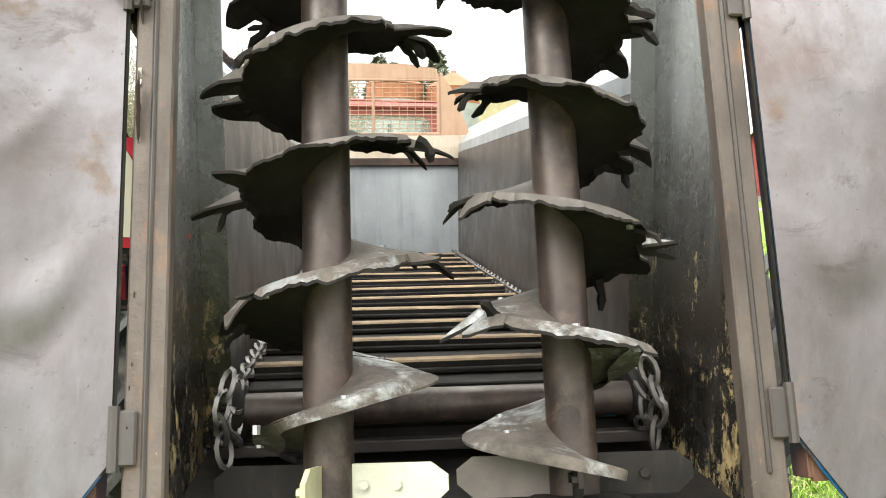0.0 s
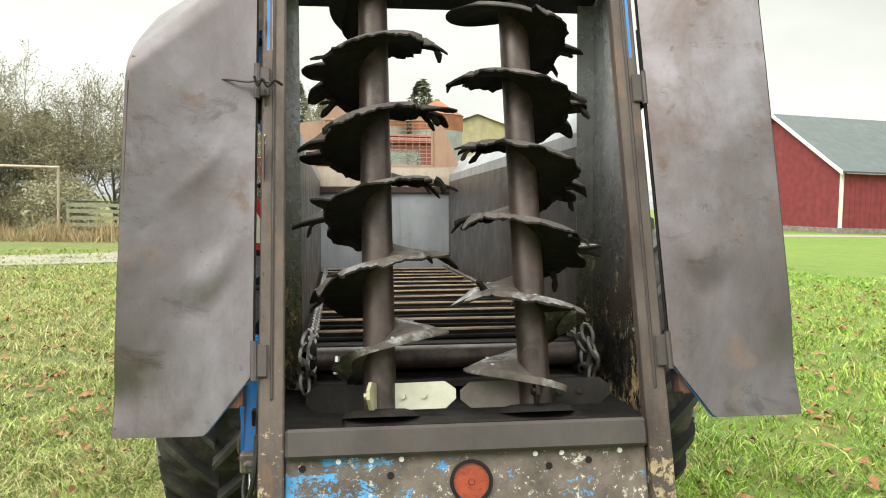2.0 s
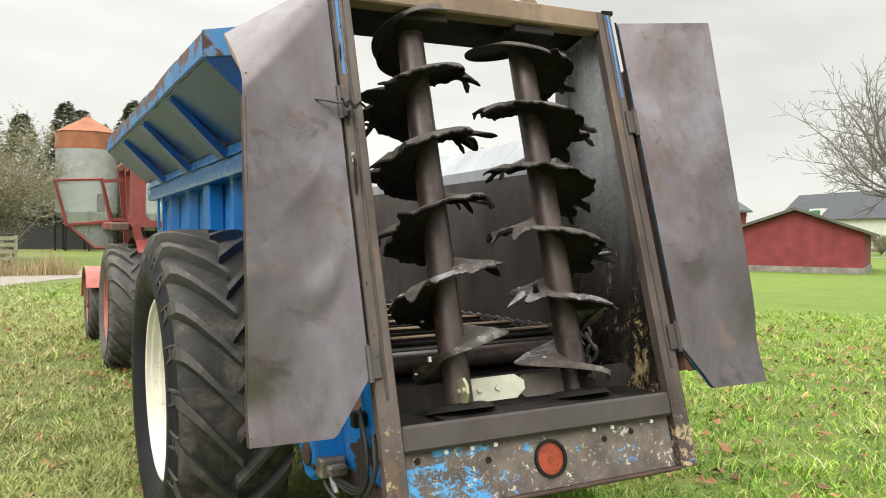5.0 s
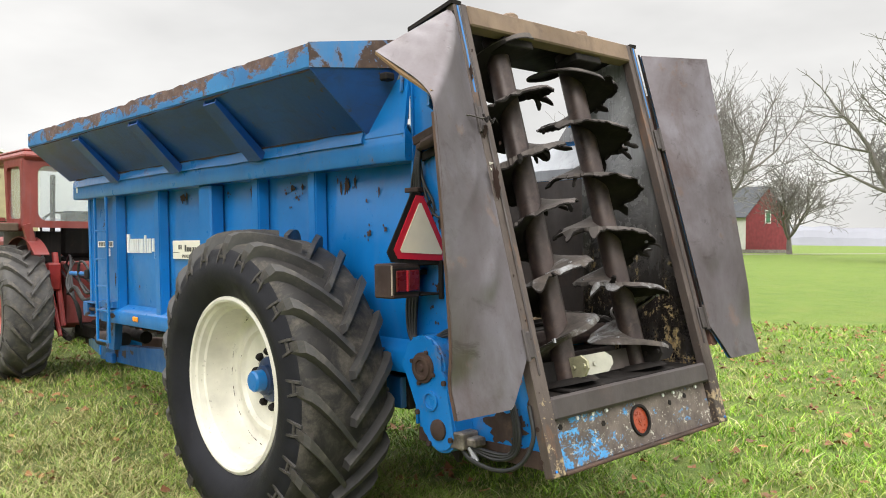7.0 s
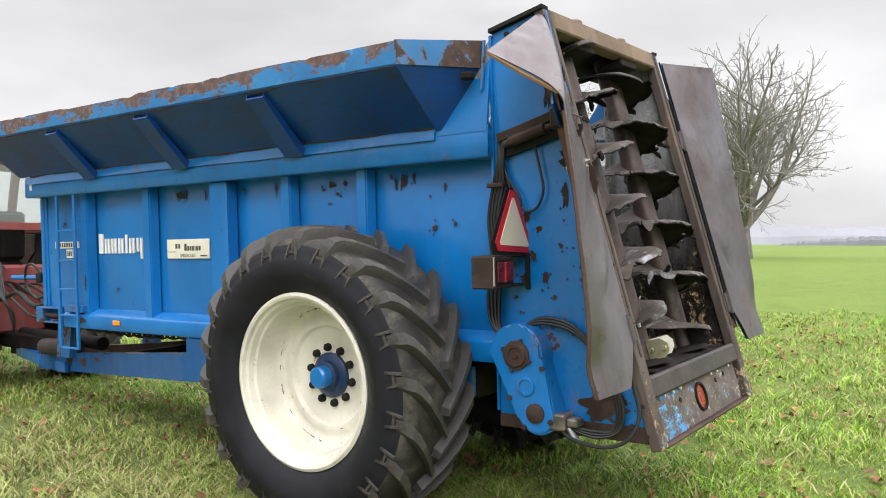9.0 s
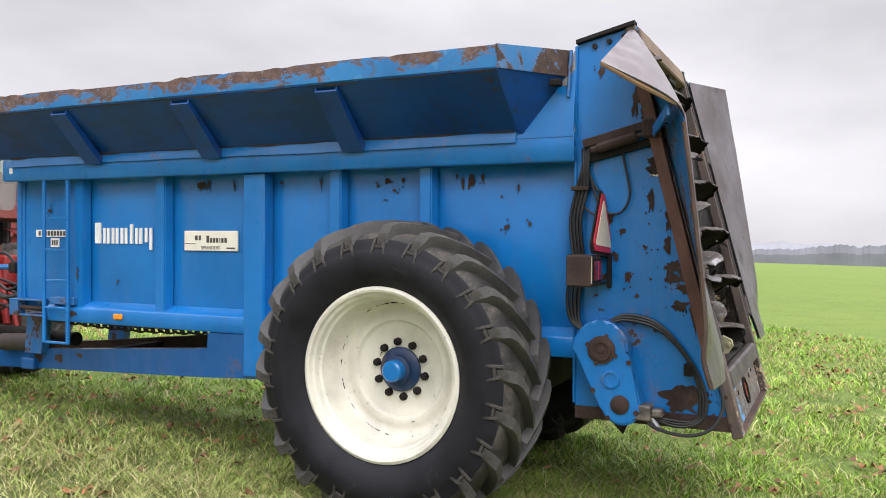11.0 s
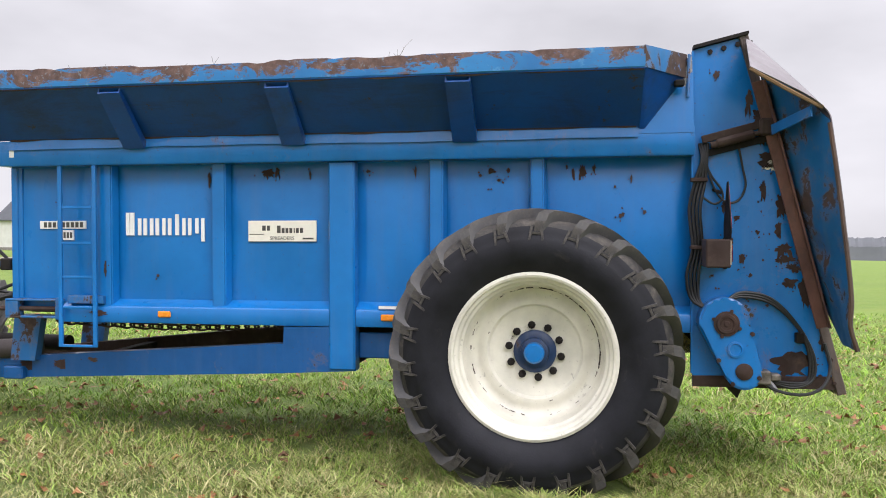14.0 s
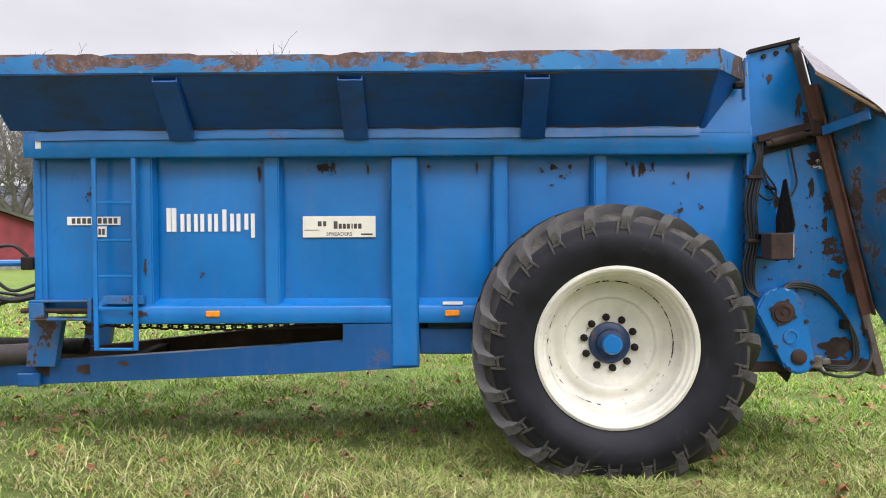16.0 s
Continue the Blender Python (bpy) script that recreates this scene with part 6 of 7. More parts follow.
# ---- ground ----
def ground_height(x, y):
    """The meadow sags a little where the machine stands."""
    return -.100 * np.exp(-((x + 2.5) ** 2 + (y - 2.0) ** 2) / 49.0)


def worn_patch(m, geo, sep):
    """Where the meadow is trodden dry, left of the machine; fades out unevenly."""
    x, y = m.span(sep.outputs["X"], 1.2, -2.2), m.span(sep.outputs["Y"], -2.4, 2.4)
    return m.math("MULTIPLY", m.math("MULTIPLY", x, y), m.ramp(m.noise(0.45, 5, 0.65, geo, .6), [(0.36, 0.55), (0.58, 1.0)]))


def grass_ground():
    m = Mat("meadow", 0.9)
    geo = m.n.new("ShaderNodeNewGeometry").outputs["Position"]
    sep = m.n.new("ShaderNodeSeparateXYZ")
    m.l.new(geo, sep.inputs[0])
    worn = worn_patch(m, geo, sep)
    fresh = m.ramp(m.noise(1.1, 6, 0.7, geo), [(0.3, (0.055, 0.095, 0.010)), (0.5, (0.110, 0.160, 0.018)), (0.72, (0.19, 0.180, 0.045))])
    straw = m.ramp(m.noise(1.6, 7, 0.72, geo), [(0.3, (0.060, 0.068, 0.022)), (0.5, (0.130, 0.120, 0.052)), (0.72, (0.22, 0.180, 0.095))])
    near = m.mix(m.math("MULTIPLY", worn, 0.7), fresh, straw)
    fine = m.ramp(m.noise(26, 4, 0.7, geo), [(0.3, 0.55), (0.7, 1.25)])
    near = m.mix(1.0, near, fine, "MULTIPLY")
    litter = m.ramp(m.noise(3.3, 5, 0.7, geo, 0.6), [(0.60, 0.0), (0.70, 1.0)])
    near = m.mix(m.math("MULTIPLY", litter, 0.5), near, (0.16, 0.095, 0.04))
    field = m.ramp(m.noise(0.09, 5, 0.6, geo), [(0.3, (0.115, 0.215, 0.014)), (0.7, (0.185, 0.285, 0.026))])
    field = m.mix(1.0, field, m.ramp(m.noise(6, 4, 0.7, geo), [(0.3, 0.8), (0.7, 1.15)]), "MULTIPLY")
    ex = m.math("ADD", m.math("MULTIPLY", m.math("SUBTRACT", sep.outputs["X"], 9.0), 0.25), m.math("MULTIPLY", m.noise(0.5, 3, 0.6, geo), 0.3))
    mid = m.ramp(m.noise(0.7, 6, 0.7, geo, .4), [(0.3, (0.14, 0.235, 0.022)), (0.5, (0.20, 0.30, 0.034)), (0.7, (0.32, 0.29, 0.085))])
    mid = m.mix(1.0, mid, m.ramp(m.noise(9, 5, 0.75, geo), [(0.3, 0.7), (0.7, 1.2)]), "MULTIPLY")
    far = m.n.new("ShaderNodeVectorMath")
    far.operation = "LENGTH"
    m.l.new(geo, far.inputs[0])
    out = m.math("MULTIPLY", m.math("SUBTRACT", far.outputs["Value"], 9.0), 0.1)
    dry_band = m.math("MULTIPLY", m.math("SUBTRACT", m.math("SUBTRACT", m.math("MULTIPLY", sep.outputs["Y"], 0.02), 0.46), m.math("MULTIPLY", sep.outputs["X"], 0.02)), 12.0)
    mid = m.mix(m.math("MULTIPLY", dry_band, 0.8), mid, m.ramp(m.noise(2.5, 6, 0.75, geo), [(0.3, (0.24, 0.18, 0.09)), (0.7, (0.46, 0.36, 0.2))]))
    m.color(m.mix(ex, m.mix(out, near, mid), field))
    m.bump(m.noise(30, 5, 0.7, geo), 0.7, 0.05)
    return m.m


bm = bmesh.new()
radii = [0, 1, 2, 3, 4, 5, 6, 7, 8, 10, 13, 17, 22, 30, 42, 60, 90, 150, 300, 700, 1800]
rings = [[bm.verts.new((0, 3, float(ground_height(0, 3))))]]
for r in radii[1:]:
    ring = []
    for k in range(64):
        x, y = r * math.cos(2 * math.pi * k / 64), 3 + r * math.sin(2 * math.pi * k / 64)
        ring.append(bm.verts.new((x, y, float(ground_height(x, y)) + (.010 * noise.noise((x * .5, y * .5, 0)) if 3 < r < 40 else 0))))
    rings.append(ring)
for k in range(64):
    bm.faces.new((rings[0][0], rings[1][k], rings[1][(k + 1) % 64]))
for a, b in zip(rings[1:], rings[2:]):
    for k in range(64):
        bm.faces.new((a[k], b[k], b[(k + 1) % 64], a[(k + 1) % 64]))
ground = new("ground", bm_mesh("ground", bm, grass_ground(), 60))
tagged(ground, "green meadow with brown leaf litter", "ground", kind="structure")


def blade_mat(name, c0, c1, c2):
    m = Mat(name, 0.65)
    m.color(m.ramp(m.per_island(), [(0.0, c0), (0.55, c1), (0.85, c1), (1.0, c2)]))
    m.b.inputs["Subsurface Weight"].default_value = 0.0
    return m.m


def live_grass():
    """Blades tinted one by one, and by wide patches of the meadow."""
    m = Mat("grass_blade", 0.6)
    geo = m.n.new("ShaderNodeNewGeometry").outputs["Position"]
    one = m.ramp(m.per_island(), [(0.0, (0.055, 0.15, 0.010)), (0.5, (0.185, 0.385, 0.012)), (0.85, (0.29, 0.49, 0.030)), (1.0, (0.48, 0.50, 0.16))])
    dry = m.ramp(m.noise(0.8, 7, 0.75, geo, .5), [(0.40, 0.0), (0.62, 1.0)])
    sep = m.n.new("ShaderNodeSeparateXYZ")
    m.l.new(geo, sep.inputs[0])
    worn = worn_patch(m, geo, sep)
    tuft = m.ramp(m.noise(3.1, 6, 0.75, geo, .4), [(0.26, 0.25), (0.47, 1.0)])
    pale = m.ramp(m.per_island(), [(0.0, (0.13, 0.112, 0.046)), (0.5, (0.35, 0.295, 0.150)), (1.0, (0.60, 0.51, 0.31))])
    one = m.mix(m.math("MULTIPLY", worn, 0.24), one, m.ramp(m.per_island(), [(0.0, (0.105, 0.112, 0.040)), (0.5, (0.235, 0.207, 0.088)), (1.0, (0.38, 0.34, 0.165))]))
    one = m.mix(m.math("MULTIPLY", m.math("MULTIPLY", worn, tuft), 0.36), one, pale)
    col = m.mix(m.math("MULTIPLY", dry, 0.36), one, (0.34, 0.31, 0.11))
    m.color(m.mix(1.0, col, m.ramp(m.noise(2.3, 6, 0.7, geo, .6), [(0.34, 0.62), (0.5, 1.0), (0.66, 1.22)]), "MULTIPLY"))
    return m.m


M_STRAW = blade_mat("straw_blade", (0.20, 0.175, 0.065), (0.42, 0.385, 0.165), (0.60, 0.56, 0.30))
M_BLADE = live_grass()


def tri_cloud(name, verts, faces, material):
    me = bpy.data.meshes.new(name)
    me.from_pydata(verts.tolist(), [], faces.tolist())
    me.materials.append(material)
    return new(name, me)


def grass_field(count, seed, reach, tallness, width, base, fresh=1.0):
    rg = np.random.default_rng(seed)
    d = base + (reach - base) * rg.random(count * 3) ** 1.2
    a = rg.random(count * 3) * 2 * np.pi
    x, y = -1 + d * np.cos(a), 1.5 + d * np.sin(a)
    cl = np.sin(x * 2.1 + 1.3 * np.sin(y * 1.7)) * np.sin(y * 2.6 + 1.1 * np.sin(x * 2.2)) + .9 * np.sin(x * 7.1 + y * 3.3 + np.sin(y * 4)) * np.sin(y * 6.7 - x * 2.9) + .6 * np.sin(x * 17 + 2 * np.sin(y * 9)) * np.sin(y * 19 + 2 * np.sin(x * 11))
    keep = (rg.random(count * 3) < .55 + .26 * cl) & (x < 13 + 1.5 * np.sin(y))
    keep &= rg.random(count * 3) < fresh + (1 - fresh) * np.clip((.6 - x) * .5, 0, 1) * np.clip((y + 2.6) * .4, 0, 1)
    x, y, cl, d = x[keep][:count], y[keep][:count], cl[keep][:count], d[keep][:count]
    n = len(x)
    h = (.022 + .065 * rg.random(n) ** 1.7) * (1 + .35 * cl) * tallness
    tall = rg.random(n) < .03
    h[tall] *= 1.8
    th = rg.random(n) * 2 * np.pi
    w = (.002 + .0028 * rg.random(n) + .00042 * d) * width
    lean = h * (.5 + 1.9 * rg.random(n))
    lx, ly = np.cos(th), np.sin(th)
    ta = rg.random(n) * 2 * np.pi
    px, py = np.cos(ta) * w, np.sin(ta) * w
    g = ground_height(x, y)
    z0 = g - .012
    h = h + g
    v = np.empty((n, 5, 3))
    v[:, 0] = np.stack([x - px, y - py, z0], 1)
    v[:, 1] = np.stack([x + px, y + py, z0], 1)
    v[:, 2] = np.stack([x + px * .8 + lx * lean * .35, y + py * .8 + ly * lean * .35, g + (h - g) * .6], 1)
    v[:, 3] = np.stack([x - px * .8 + lx * lean * .35, y - py * .8 + ly * lean * .35, g + (h - g) * .6], 1)
    v[:, 4] = np.stack([x + lx * lean, y + ly * lean, h], 1)
    b = np.arange(n) * 5
    f = np.concatenate([np.stack([b, b + 1, b + 2], 1), np.stack([b, b + 2, b + 3], 1), np.stack([b + 3, b + 2, b + 4], 1)])
    return v.reshape(-1, 3), f


gv, gf = grass_field(320000, 3, 22, .92, 1.0, .4)
tagged(tri_cloud("grass", gv, gf, M_BLADE), "short tufted meadow grass, part straw coloured", "grass", kind="stuff")
gv, gf = grass_field(165000, 9, 16, .85, .9, .4, .30)
tagged(tri_cloud("dead_grass", gv, gf, M_STRAW), "pale dead grass stalks lying in the meadow", "grass", kind="stuff")


def leaf_litter(count, seed):
    rg = np.random.default_rng(seed)
    kx, ky = rg.uniform(-9, 12, 420), rg.uniform(-5, 14, 420)
    pick = rg.integers(0, 420, count)
    x, y = kx[pick] + rg.normal(size=count) * .085, ky[pick] + rg.normal(size=count) * .075
    lone = rg.random(count) < .68
    x[lone], y[lone] = rg.uniform(-9, 12, lone.sum()), rg.uniform(-5, 14, lone.sum())
    n = len(x)
    s = rg.uniform(.024, .058, n)
    th = rg.random(n) * 2 * np.pi
    z = rg.uniform(.015, .045, n) + ground_height(x, y)
    cs, sn = np.cos(th), np.sin(th)
    pts = [(1, 0, .0), (.35, .45, .25), (-.5, .55, .1), (-1, 0, .0), (-.45, -.5, .3), (.3, -.42, .05)]
    v = np.empty((n, 6, 3))
    for i, (a, b, c) in enumerate(pts):
        v[:, i] = np.stack([x + s * (a * cs - b * sn), y + s * (a * sn + b * cs), z + s * c * rg.uniform(-.8, 3.2, n)], 1)
    b = np.arange(n) * 6
    f = np.concatenate([np.stack([b + i, b + j, b + k], 1) for i, j, k in ((0, 1, 5), (1, 2, 5), (2, 4, 5), (2, 3, 4))])
    return v.reshape(-1, 3), f


M_LEAF = blade_mat("dead_leaf", (0.10, 0.046, 0.020), (0.27, 0.115, 0.042), (0.44, 0.20, 0.075))
lv, lf = leaf_litter(5400, 8)
tagged(tri_cloud("fallen_leaves", lv, lf, M_LEAF), "brown and orange fallen leaves in the grass", "leaves", kind="stuff")

# gravel track
M_TRACK = plain("gravel", (0.24, 0.22, 0.185), 0.9, 0, 0.25, 3.0, 0.4)
line = curve_pts([(-60, 8), (-25, 13), (-7.5, 18.5), (0, 29), (16, 41), (36, 48), (70, 50), (110, 46), (160, 40)], 10)
rows = []
for i, p in enumerate(line):
    d = (line[min(i + 1, len(line) - 1)] - line[max(0, i - 1)]).normalized()
    nrm = Vector((-d.y, d.x, 0))
    rows.append([Vector((p.x, p.y, .02)) + nrm * o for o in (-1.6, -.5, .5, 1.6)])
track = new("track", bm_mesh("track", patch(rows, .03), M_TRACK, 40))
tagged(track, "pale gravel farm track across the meadow", "track", kind="structure")

# ---- buildings ----
M_BARN = plain("red_boards", (0.205, 0.034, 0.040), 0.8, 0, 0.25, 2.0, 0.2)
M_ROOFGREEN = plain("green_grey_roof", (0.066, 0.084, 0.084), 0.6, 0.1, 0.15, 1.0)
M_ROOFDARK = plain("dark_slate_roof", (0.055, 0.06, 0.07), 0.7, 0, 0.2, 1.0)
M_ROOFMOSS = plain("mossy_roof", (0.10, 0.10, 0.075), 0.85, 0, 0.3, 1.5)
M_TRIM = plain("white_trim", (0.72, 0.72, 0.70), 0.6, 0, 0.06)
M_RENDERWALL = plain("white_render", (0.62, 0.61, 0.58), 0.8, 0, 0.08, 1.0)
M_OCHREWALL = plain("ochre_boards", (0.38, 0.33, 0.2), 0.8, 0, 0.15, 1.5)
M_STONE = plain("foundation_stone", (0.22, 0.20, 0.18), 0.9, 0, 0.35, 3.0)
M_DARKPANE = plain("dark_pane", (0.03, 0.035, 0.04), 0.2)
M_GREENBOARD = plain("green_boards", (0.06, 0.17, 0.09), 0.7)


def gabled(name, label, category, m, length, width, eave, ridge, wall_mat, roof_mat, trims=True, boards=0, windows=(), gable_windows=(), stone=.4):
    """A house along local +x, its gable at x = 0, local y across, origin at one corner."""
    t = thing(name, label, category, m=m)
    w = width
    part("foundation", boxes((-.06, length + .06, -.06, w + .06, 0, stone), bevel=0), M_STONE, t)
    for x0 in (0, length - .2):
        part("gable_wall", solid([(x0, 0, stone), (x0, w, stone), (x0, w, eave), (x0, w / 2, ridge), (x0, 0, eave)], (.2, 0, 0)), wall_mat, t, "", 20)
    part("long_wall", boxes((.2, length - .2, 0, .2, stone, eave), bevel=0), wall_mat, t)
    part("long_wall", boxes((.2, length - .2, w - .2, w, stone, eave), bevel=0), wall_mat, t)
    sl = (ridge - eave) / (w / 2)
    o = .45
    for sgn in (0, 1):
        ya, yb = (-o, w / 2) if sgn == 0 else (w + o, w / 2)
        part("roof", solid([(-.35, ya, eave - o * sl + .03), (length + .35, ya, eave - o * sl + .03), (length + .35, yb, ridge + .05), (-.35, yb, ridge + .05)], (0, 0, .14)), roof_mat, t, "", 20)
        if trims:
            part("barge_board", solid([(-.42, ya, eave - o * sl - .14), (-.42, yb, ridge - .12), (-.42, yb, ridge + .2), (-.42, ya, eave - o * sl + .18)], (.06, 0, 0)), M_TRIM, t, "white barge board", 20)
    if trims:
        for x0, y0 in ((-.03, -.03), (length - .17, -.03), (-.03, w - .17), (length - .17, w - .17)):
            part("corner_board", boxes((x0, x0 + .2, y0, y0 + .2, stone, eave), bevel=0), M_TRIM, t, "white corner board")
        part("eave_board", boxes((0, length, -o - .02, -o + .05, eave - o * sl - .02, eave - o * sl + .06), bevel=0), M_STONE, t)
    for k in range(boards):
        x0 = .3 + (length - .6) * k / boards
        part("board_strip", boxes((x0, x0 + .07, -.022, .0, stone, eave - .1), bevel=0), wall_mat, t)
    for x0, z0, ww, hh in windows:
        wd = part("window", boxes((x0, x0 + ww, -.05, .02, z0, z0 + hh), bevel=0), M_TRIM, t, "white framed window")
        part("pane", boxes((x0 + .08, x0 + ww - .08, -.06, -.04, z0 + .08, z0 + hh - .08), bevel=0), M_DARKPANE, wd)
    for y0, z0, ww, hh in gable_windows:
        wd = part("window", boxes((-.05, .02, y0, y0 + ww, z0, z0 + hh), bevel=0), M_TRIM, t, "window with green shutter boards")
        part("pane", boxes((-.06, -.04, y0 + .1, y0 + ww - .1, z0 + .1, z0 + hh - .1), bevel=0), M_GREENBOARD, wd)
    return t


def heading(h):
    """Degrees of turn for a local +x that points along a compass heading (0 is +y, 90 is +x)."""
    return 90 - h


gabled("barn", "long red boarded barn with grey-green metal roof", "barn", pose(36.4, 53.5, 0, 0, 0, heading(80)), 30, 15, 4.7, 9.3, M_BARN, M_ROOFGREEN, boards=60)
house = gabled("farmhouse", "white farmhouse with dark roof and red gable", "house", pose(117, 51.7, 0, 0, 0, heading(14)), 48, 9, 5.4, 9.6, M_RENDERWALL, M_ROOFDARK, False, 0, (), (), .5)
part("gable_cladding", solid([(-.06, .0, .5), (-.06, 9, .5), (-.06, 9, 5.4), (-.06, 4.5, 9.55), (-.06, 0, 5.4)], (.05, 0, 0)), M_BARN, house, "red boarded gable", 20)
gw = part("window", boxes((-.14, -.06, 3.9, 5.1, 4.3, 6.3), bevel=0), M_TRIM, house, "green gable shutter")
part("shutter", boxes((-.18, -.13, 4.1, 4.9, 4.45, 6.15), bevel=0), M_GREENBOARD, gw)
for k in range(7):
    wd = part("window", boxes((3 + 4.2 * k, 4.3 + 4.2 * k, 8.98, 9.06, 1.4, 2.7), bevel=0), M_TRIM, house)
    part("pane", boxes((3.1 + 4.2 * k, 4.2 + 4.2 * k, 9.05, 9.08, 1.5, 2.6), bevel=0), M_DARKPANE, wd)
dm = part("dormer", boxes((37, 40, 7.2, 8.7, 5.2, 7.0), bevel=0), M_TRIM, house, "dormer with green boards")
part("dormer_front", boxes((37.3, 39.7, 8.68, 8.75, 5.3, 6.7), bevel=0), M_GREENBOARD, dm)
gabled("red_shed", "small red boarded shed with mossy roof", "shed", pose(33.5, 22.3, 0, 0, 0, heading(57)), 9, 6, 1.95, 3.0, M_BARN, M_ROOFMOSS, False, 0, (), (), .3)
gabled("shed", "olive-beige boarded barn with pale roof edge", "barn", pose(24.2, 88.8, 0, 0, 0, heading(10)), 20, 18, 8.7, 11.9, M_OCHREWALL, M_ROOFMOSS, True, 0, (), (), .2)

# grain silos
M_CORR = plain("galvanised_corrugated", (0.34, 0.35, 0.35), 0.5, 0.4, 0.15, 1.5)
M_RUSTROOF = plain("rusty_silo_roof", (0.30, 0.115, 0.06), 0.8, 0.05, 0.25, 1.2)


def silo(x, y, r, h):
    t = thing("grain_silo", "galvanised grain silo with rusty cone roof and hopper", "silo", "grain silos", pose(x, y, 0))
    prof = []
    k = 0
    z = 2.9
    while z < h:
        prof += [(r, z), (r + .05, z + .10)]
        z += .20
    part("drum", lathe(bmesh.new(), prof, (0, 0, 0), "z", 40), M_CORR, t, "corrugated steel drum", 60)
    part("rust_ring", lathe(bmesh.new(), [(r + .06, h - 1.3), (r + .075, h - 1.0), (r + .06, h - .5), (r + .07, h)], (0, 0, 0), "z", 40), M_RUSTROOF, t, "", 60)
    part("roof", lathe(bmesh.new(), [(r + .15, h), (r * .5, h + .75), (.25, h + 1.25), (.2, h + 1.4), (0, h + 1.42)], (0, 0, 0), "z", 24), M_RUSTROOF, t, "rusty cone roof", 20)
    part("hopper", lathe(bmesh.new(), [(.3, .9), (r * .98, 2.9)], (0, 0, 0), "z", 32), M_CORR, t, "", 60)
    for k in range(8):
        a = 2 * math.pi * k / 8
        part("leg", tubes([(r * math.cos(a), r * math.sin(a), 0), (r * math.cos(a), r * math.sin(a), 3.0)], .07, 6), M_BLACK, t)
    return t


silo(3.0, 67, 2.25, 9.1)
silo(7.8, 66.6, 2.15, 8.9)
M_SHEDDARK = plain("dark_cladding", (0.05, 0.05, 0.05), 0.8)
dark = thing("machine_shed", "low dark shed behind the silos", "shed", m=pose(-16, 72, 0))
part("wall", boxes((0, 34, 0, 6, 0, 2.6), bevel=0), M_SHEDDARK, dark)
part("roof", boxes((-.4, 34.4, -.4, 6.4, 2.602, 2.8), bevel=0), M_ROOFMOSS, dark)

# fence by the track
M_FENCE = plain("weathered_fence_wood", (0.25, 0.25, 0.17), 0.9)
fence = thing("fence", "pale weathered board fence with a dark top rail beside the track", "fence")
for k in range(9, 14):
    x, y = -28 + 2.0 * k, 24.5 + .35 * k
    part("post", boxes((x, x + .10, y, y + .10, 0, 1.36), bevel=0), M_FENCE, fence)
    if k < 13:
        for z in (.56, .80, 1.04, 1.26):
            part("board", solid([(x, y - .03, z - .065), (x + 2.0, y + .32, z - .065), (x + 2.0, y + .32, z + .065), (x, y - .03, z + .065)], (0, .03, 0)), M_FENCE, fence)
        part("top_rail", tubes([(x, y + .02, 1.40), (x + 1, y + .20, 1.385), (x + 2.0, y + .37, 1.40)], .028, 6), M_SHEDDARK, fence)
pipes = thing("pipe_frame", "rusty buff steel pipe frame standing at the fence end", "frame")
part("upright", tubes([(-10.25, 27.6, 0), (-10.25, 27.6, 2.52)], .05, 8), M_SILL, pipes)
part("upright", tubes([(-17.6, 26.4, 0), (-17.6, 26.4, 2.52)], .05, 8), M_SILL, pipes)
part("crossbar", tubes([(-17.65, 26.4, 2.56), (-10.2, 27.6, 2.56)], .05, 8), M_SILL, pipes)
# dry reeds between the track and the fence
def reed_belt(count, seed):
    rn = np.random.default_rng(seed)
    k = rn.random(count) * 15
    x, y = -30 + 2.0 * k, 23.4 + .35 * k + rn.normal(size=count) * .35
    h = rn.uniform(.35, .95, count) * (.6 + .5 * np.sin(x * 1.7) ** 2)
    a, w = rn.random(count) * 6.283, rn.uniform(.008, .02, count)
    lx, ly = rn.normal(size=count) * .18, rn.normal(size=count) * .18
    v = np.empty((count, 3, 3))
    v[:, 0] = np.stack([x - np.cos(a) * w, y - np.sin(a) * w, np.zeros(count)], 1)
    v[:, 1] = np.stack([x + np.cos(a) * w, y + np.sin(a) * w, np.zeros(count)], 1)
    v[:, 2] = np.stack([x + lx, y + ly, h], 1)
    return v.reshape(-1, 3), np.arange(count * 3).reshape(-1, 3)


M_REED = blade_mat("dry_reed", (0.22, 0.16, 0.085), (0.38, 0.29, 0.16), (0.52, 0.42, 0.26))
rv, rf = reed_belt(9000, 12)
tagged(tri_cloud("reeds", rv, rf, M_REED), "tall dry brown reeds along the fence", "reeds", kind="stuff")

# ---- trees ----
M_BARK = plain("grey_bark", (0.17, 0.155, 0.14), 0.9, 0, 0.3, 2.0, 0.4)
M_TWIG = plain("twig_bark", (0.21, 0.195, 0.18), 0.9, 0, 0.2, 2.0)


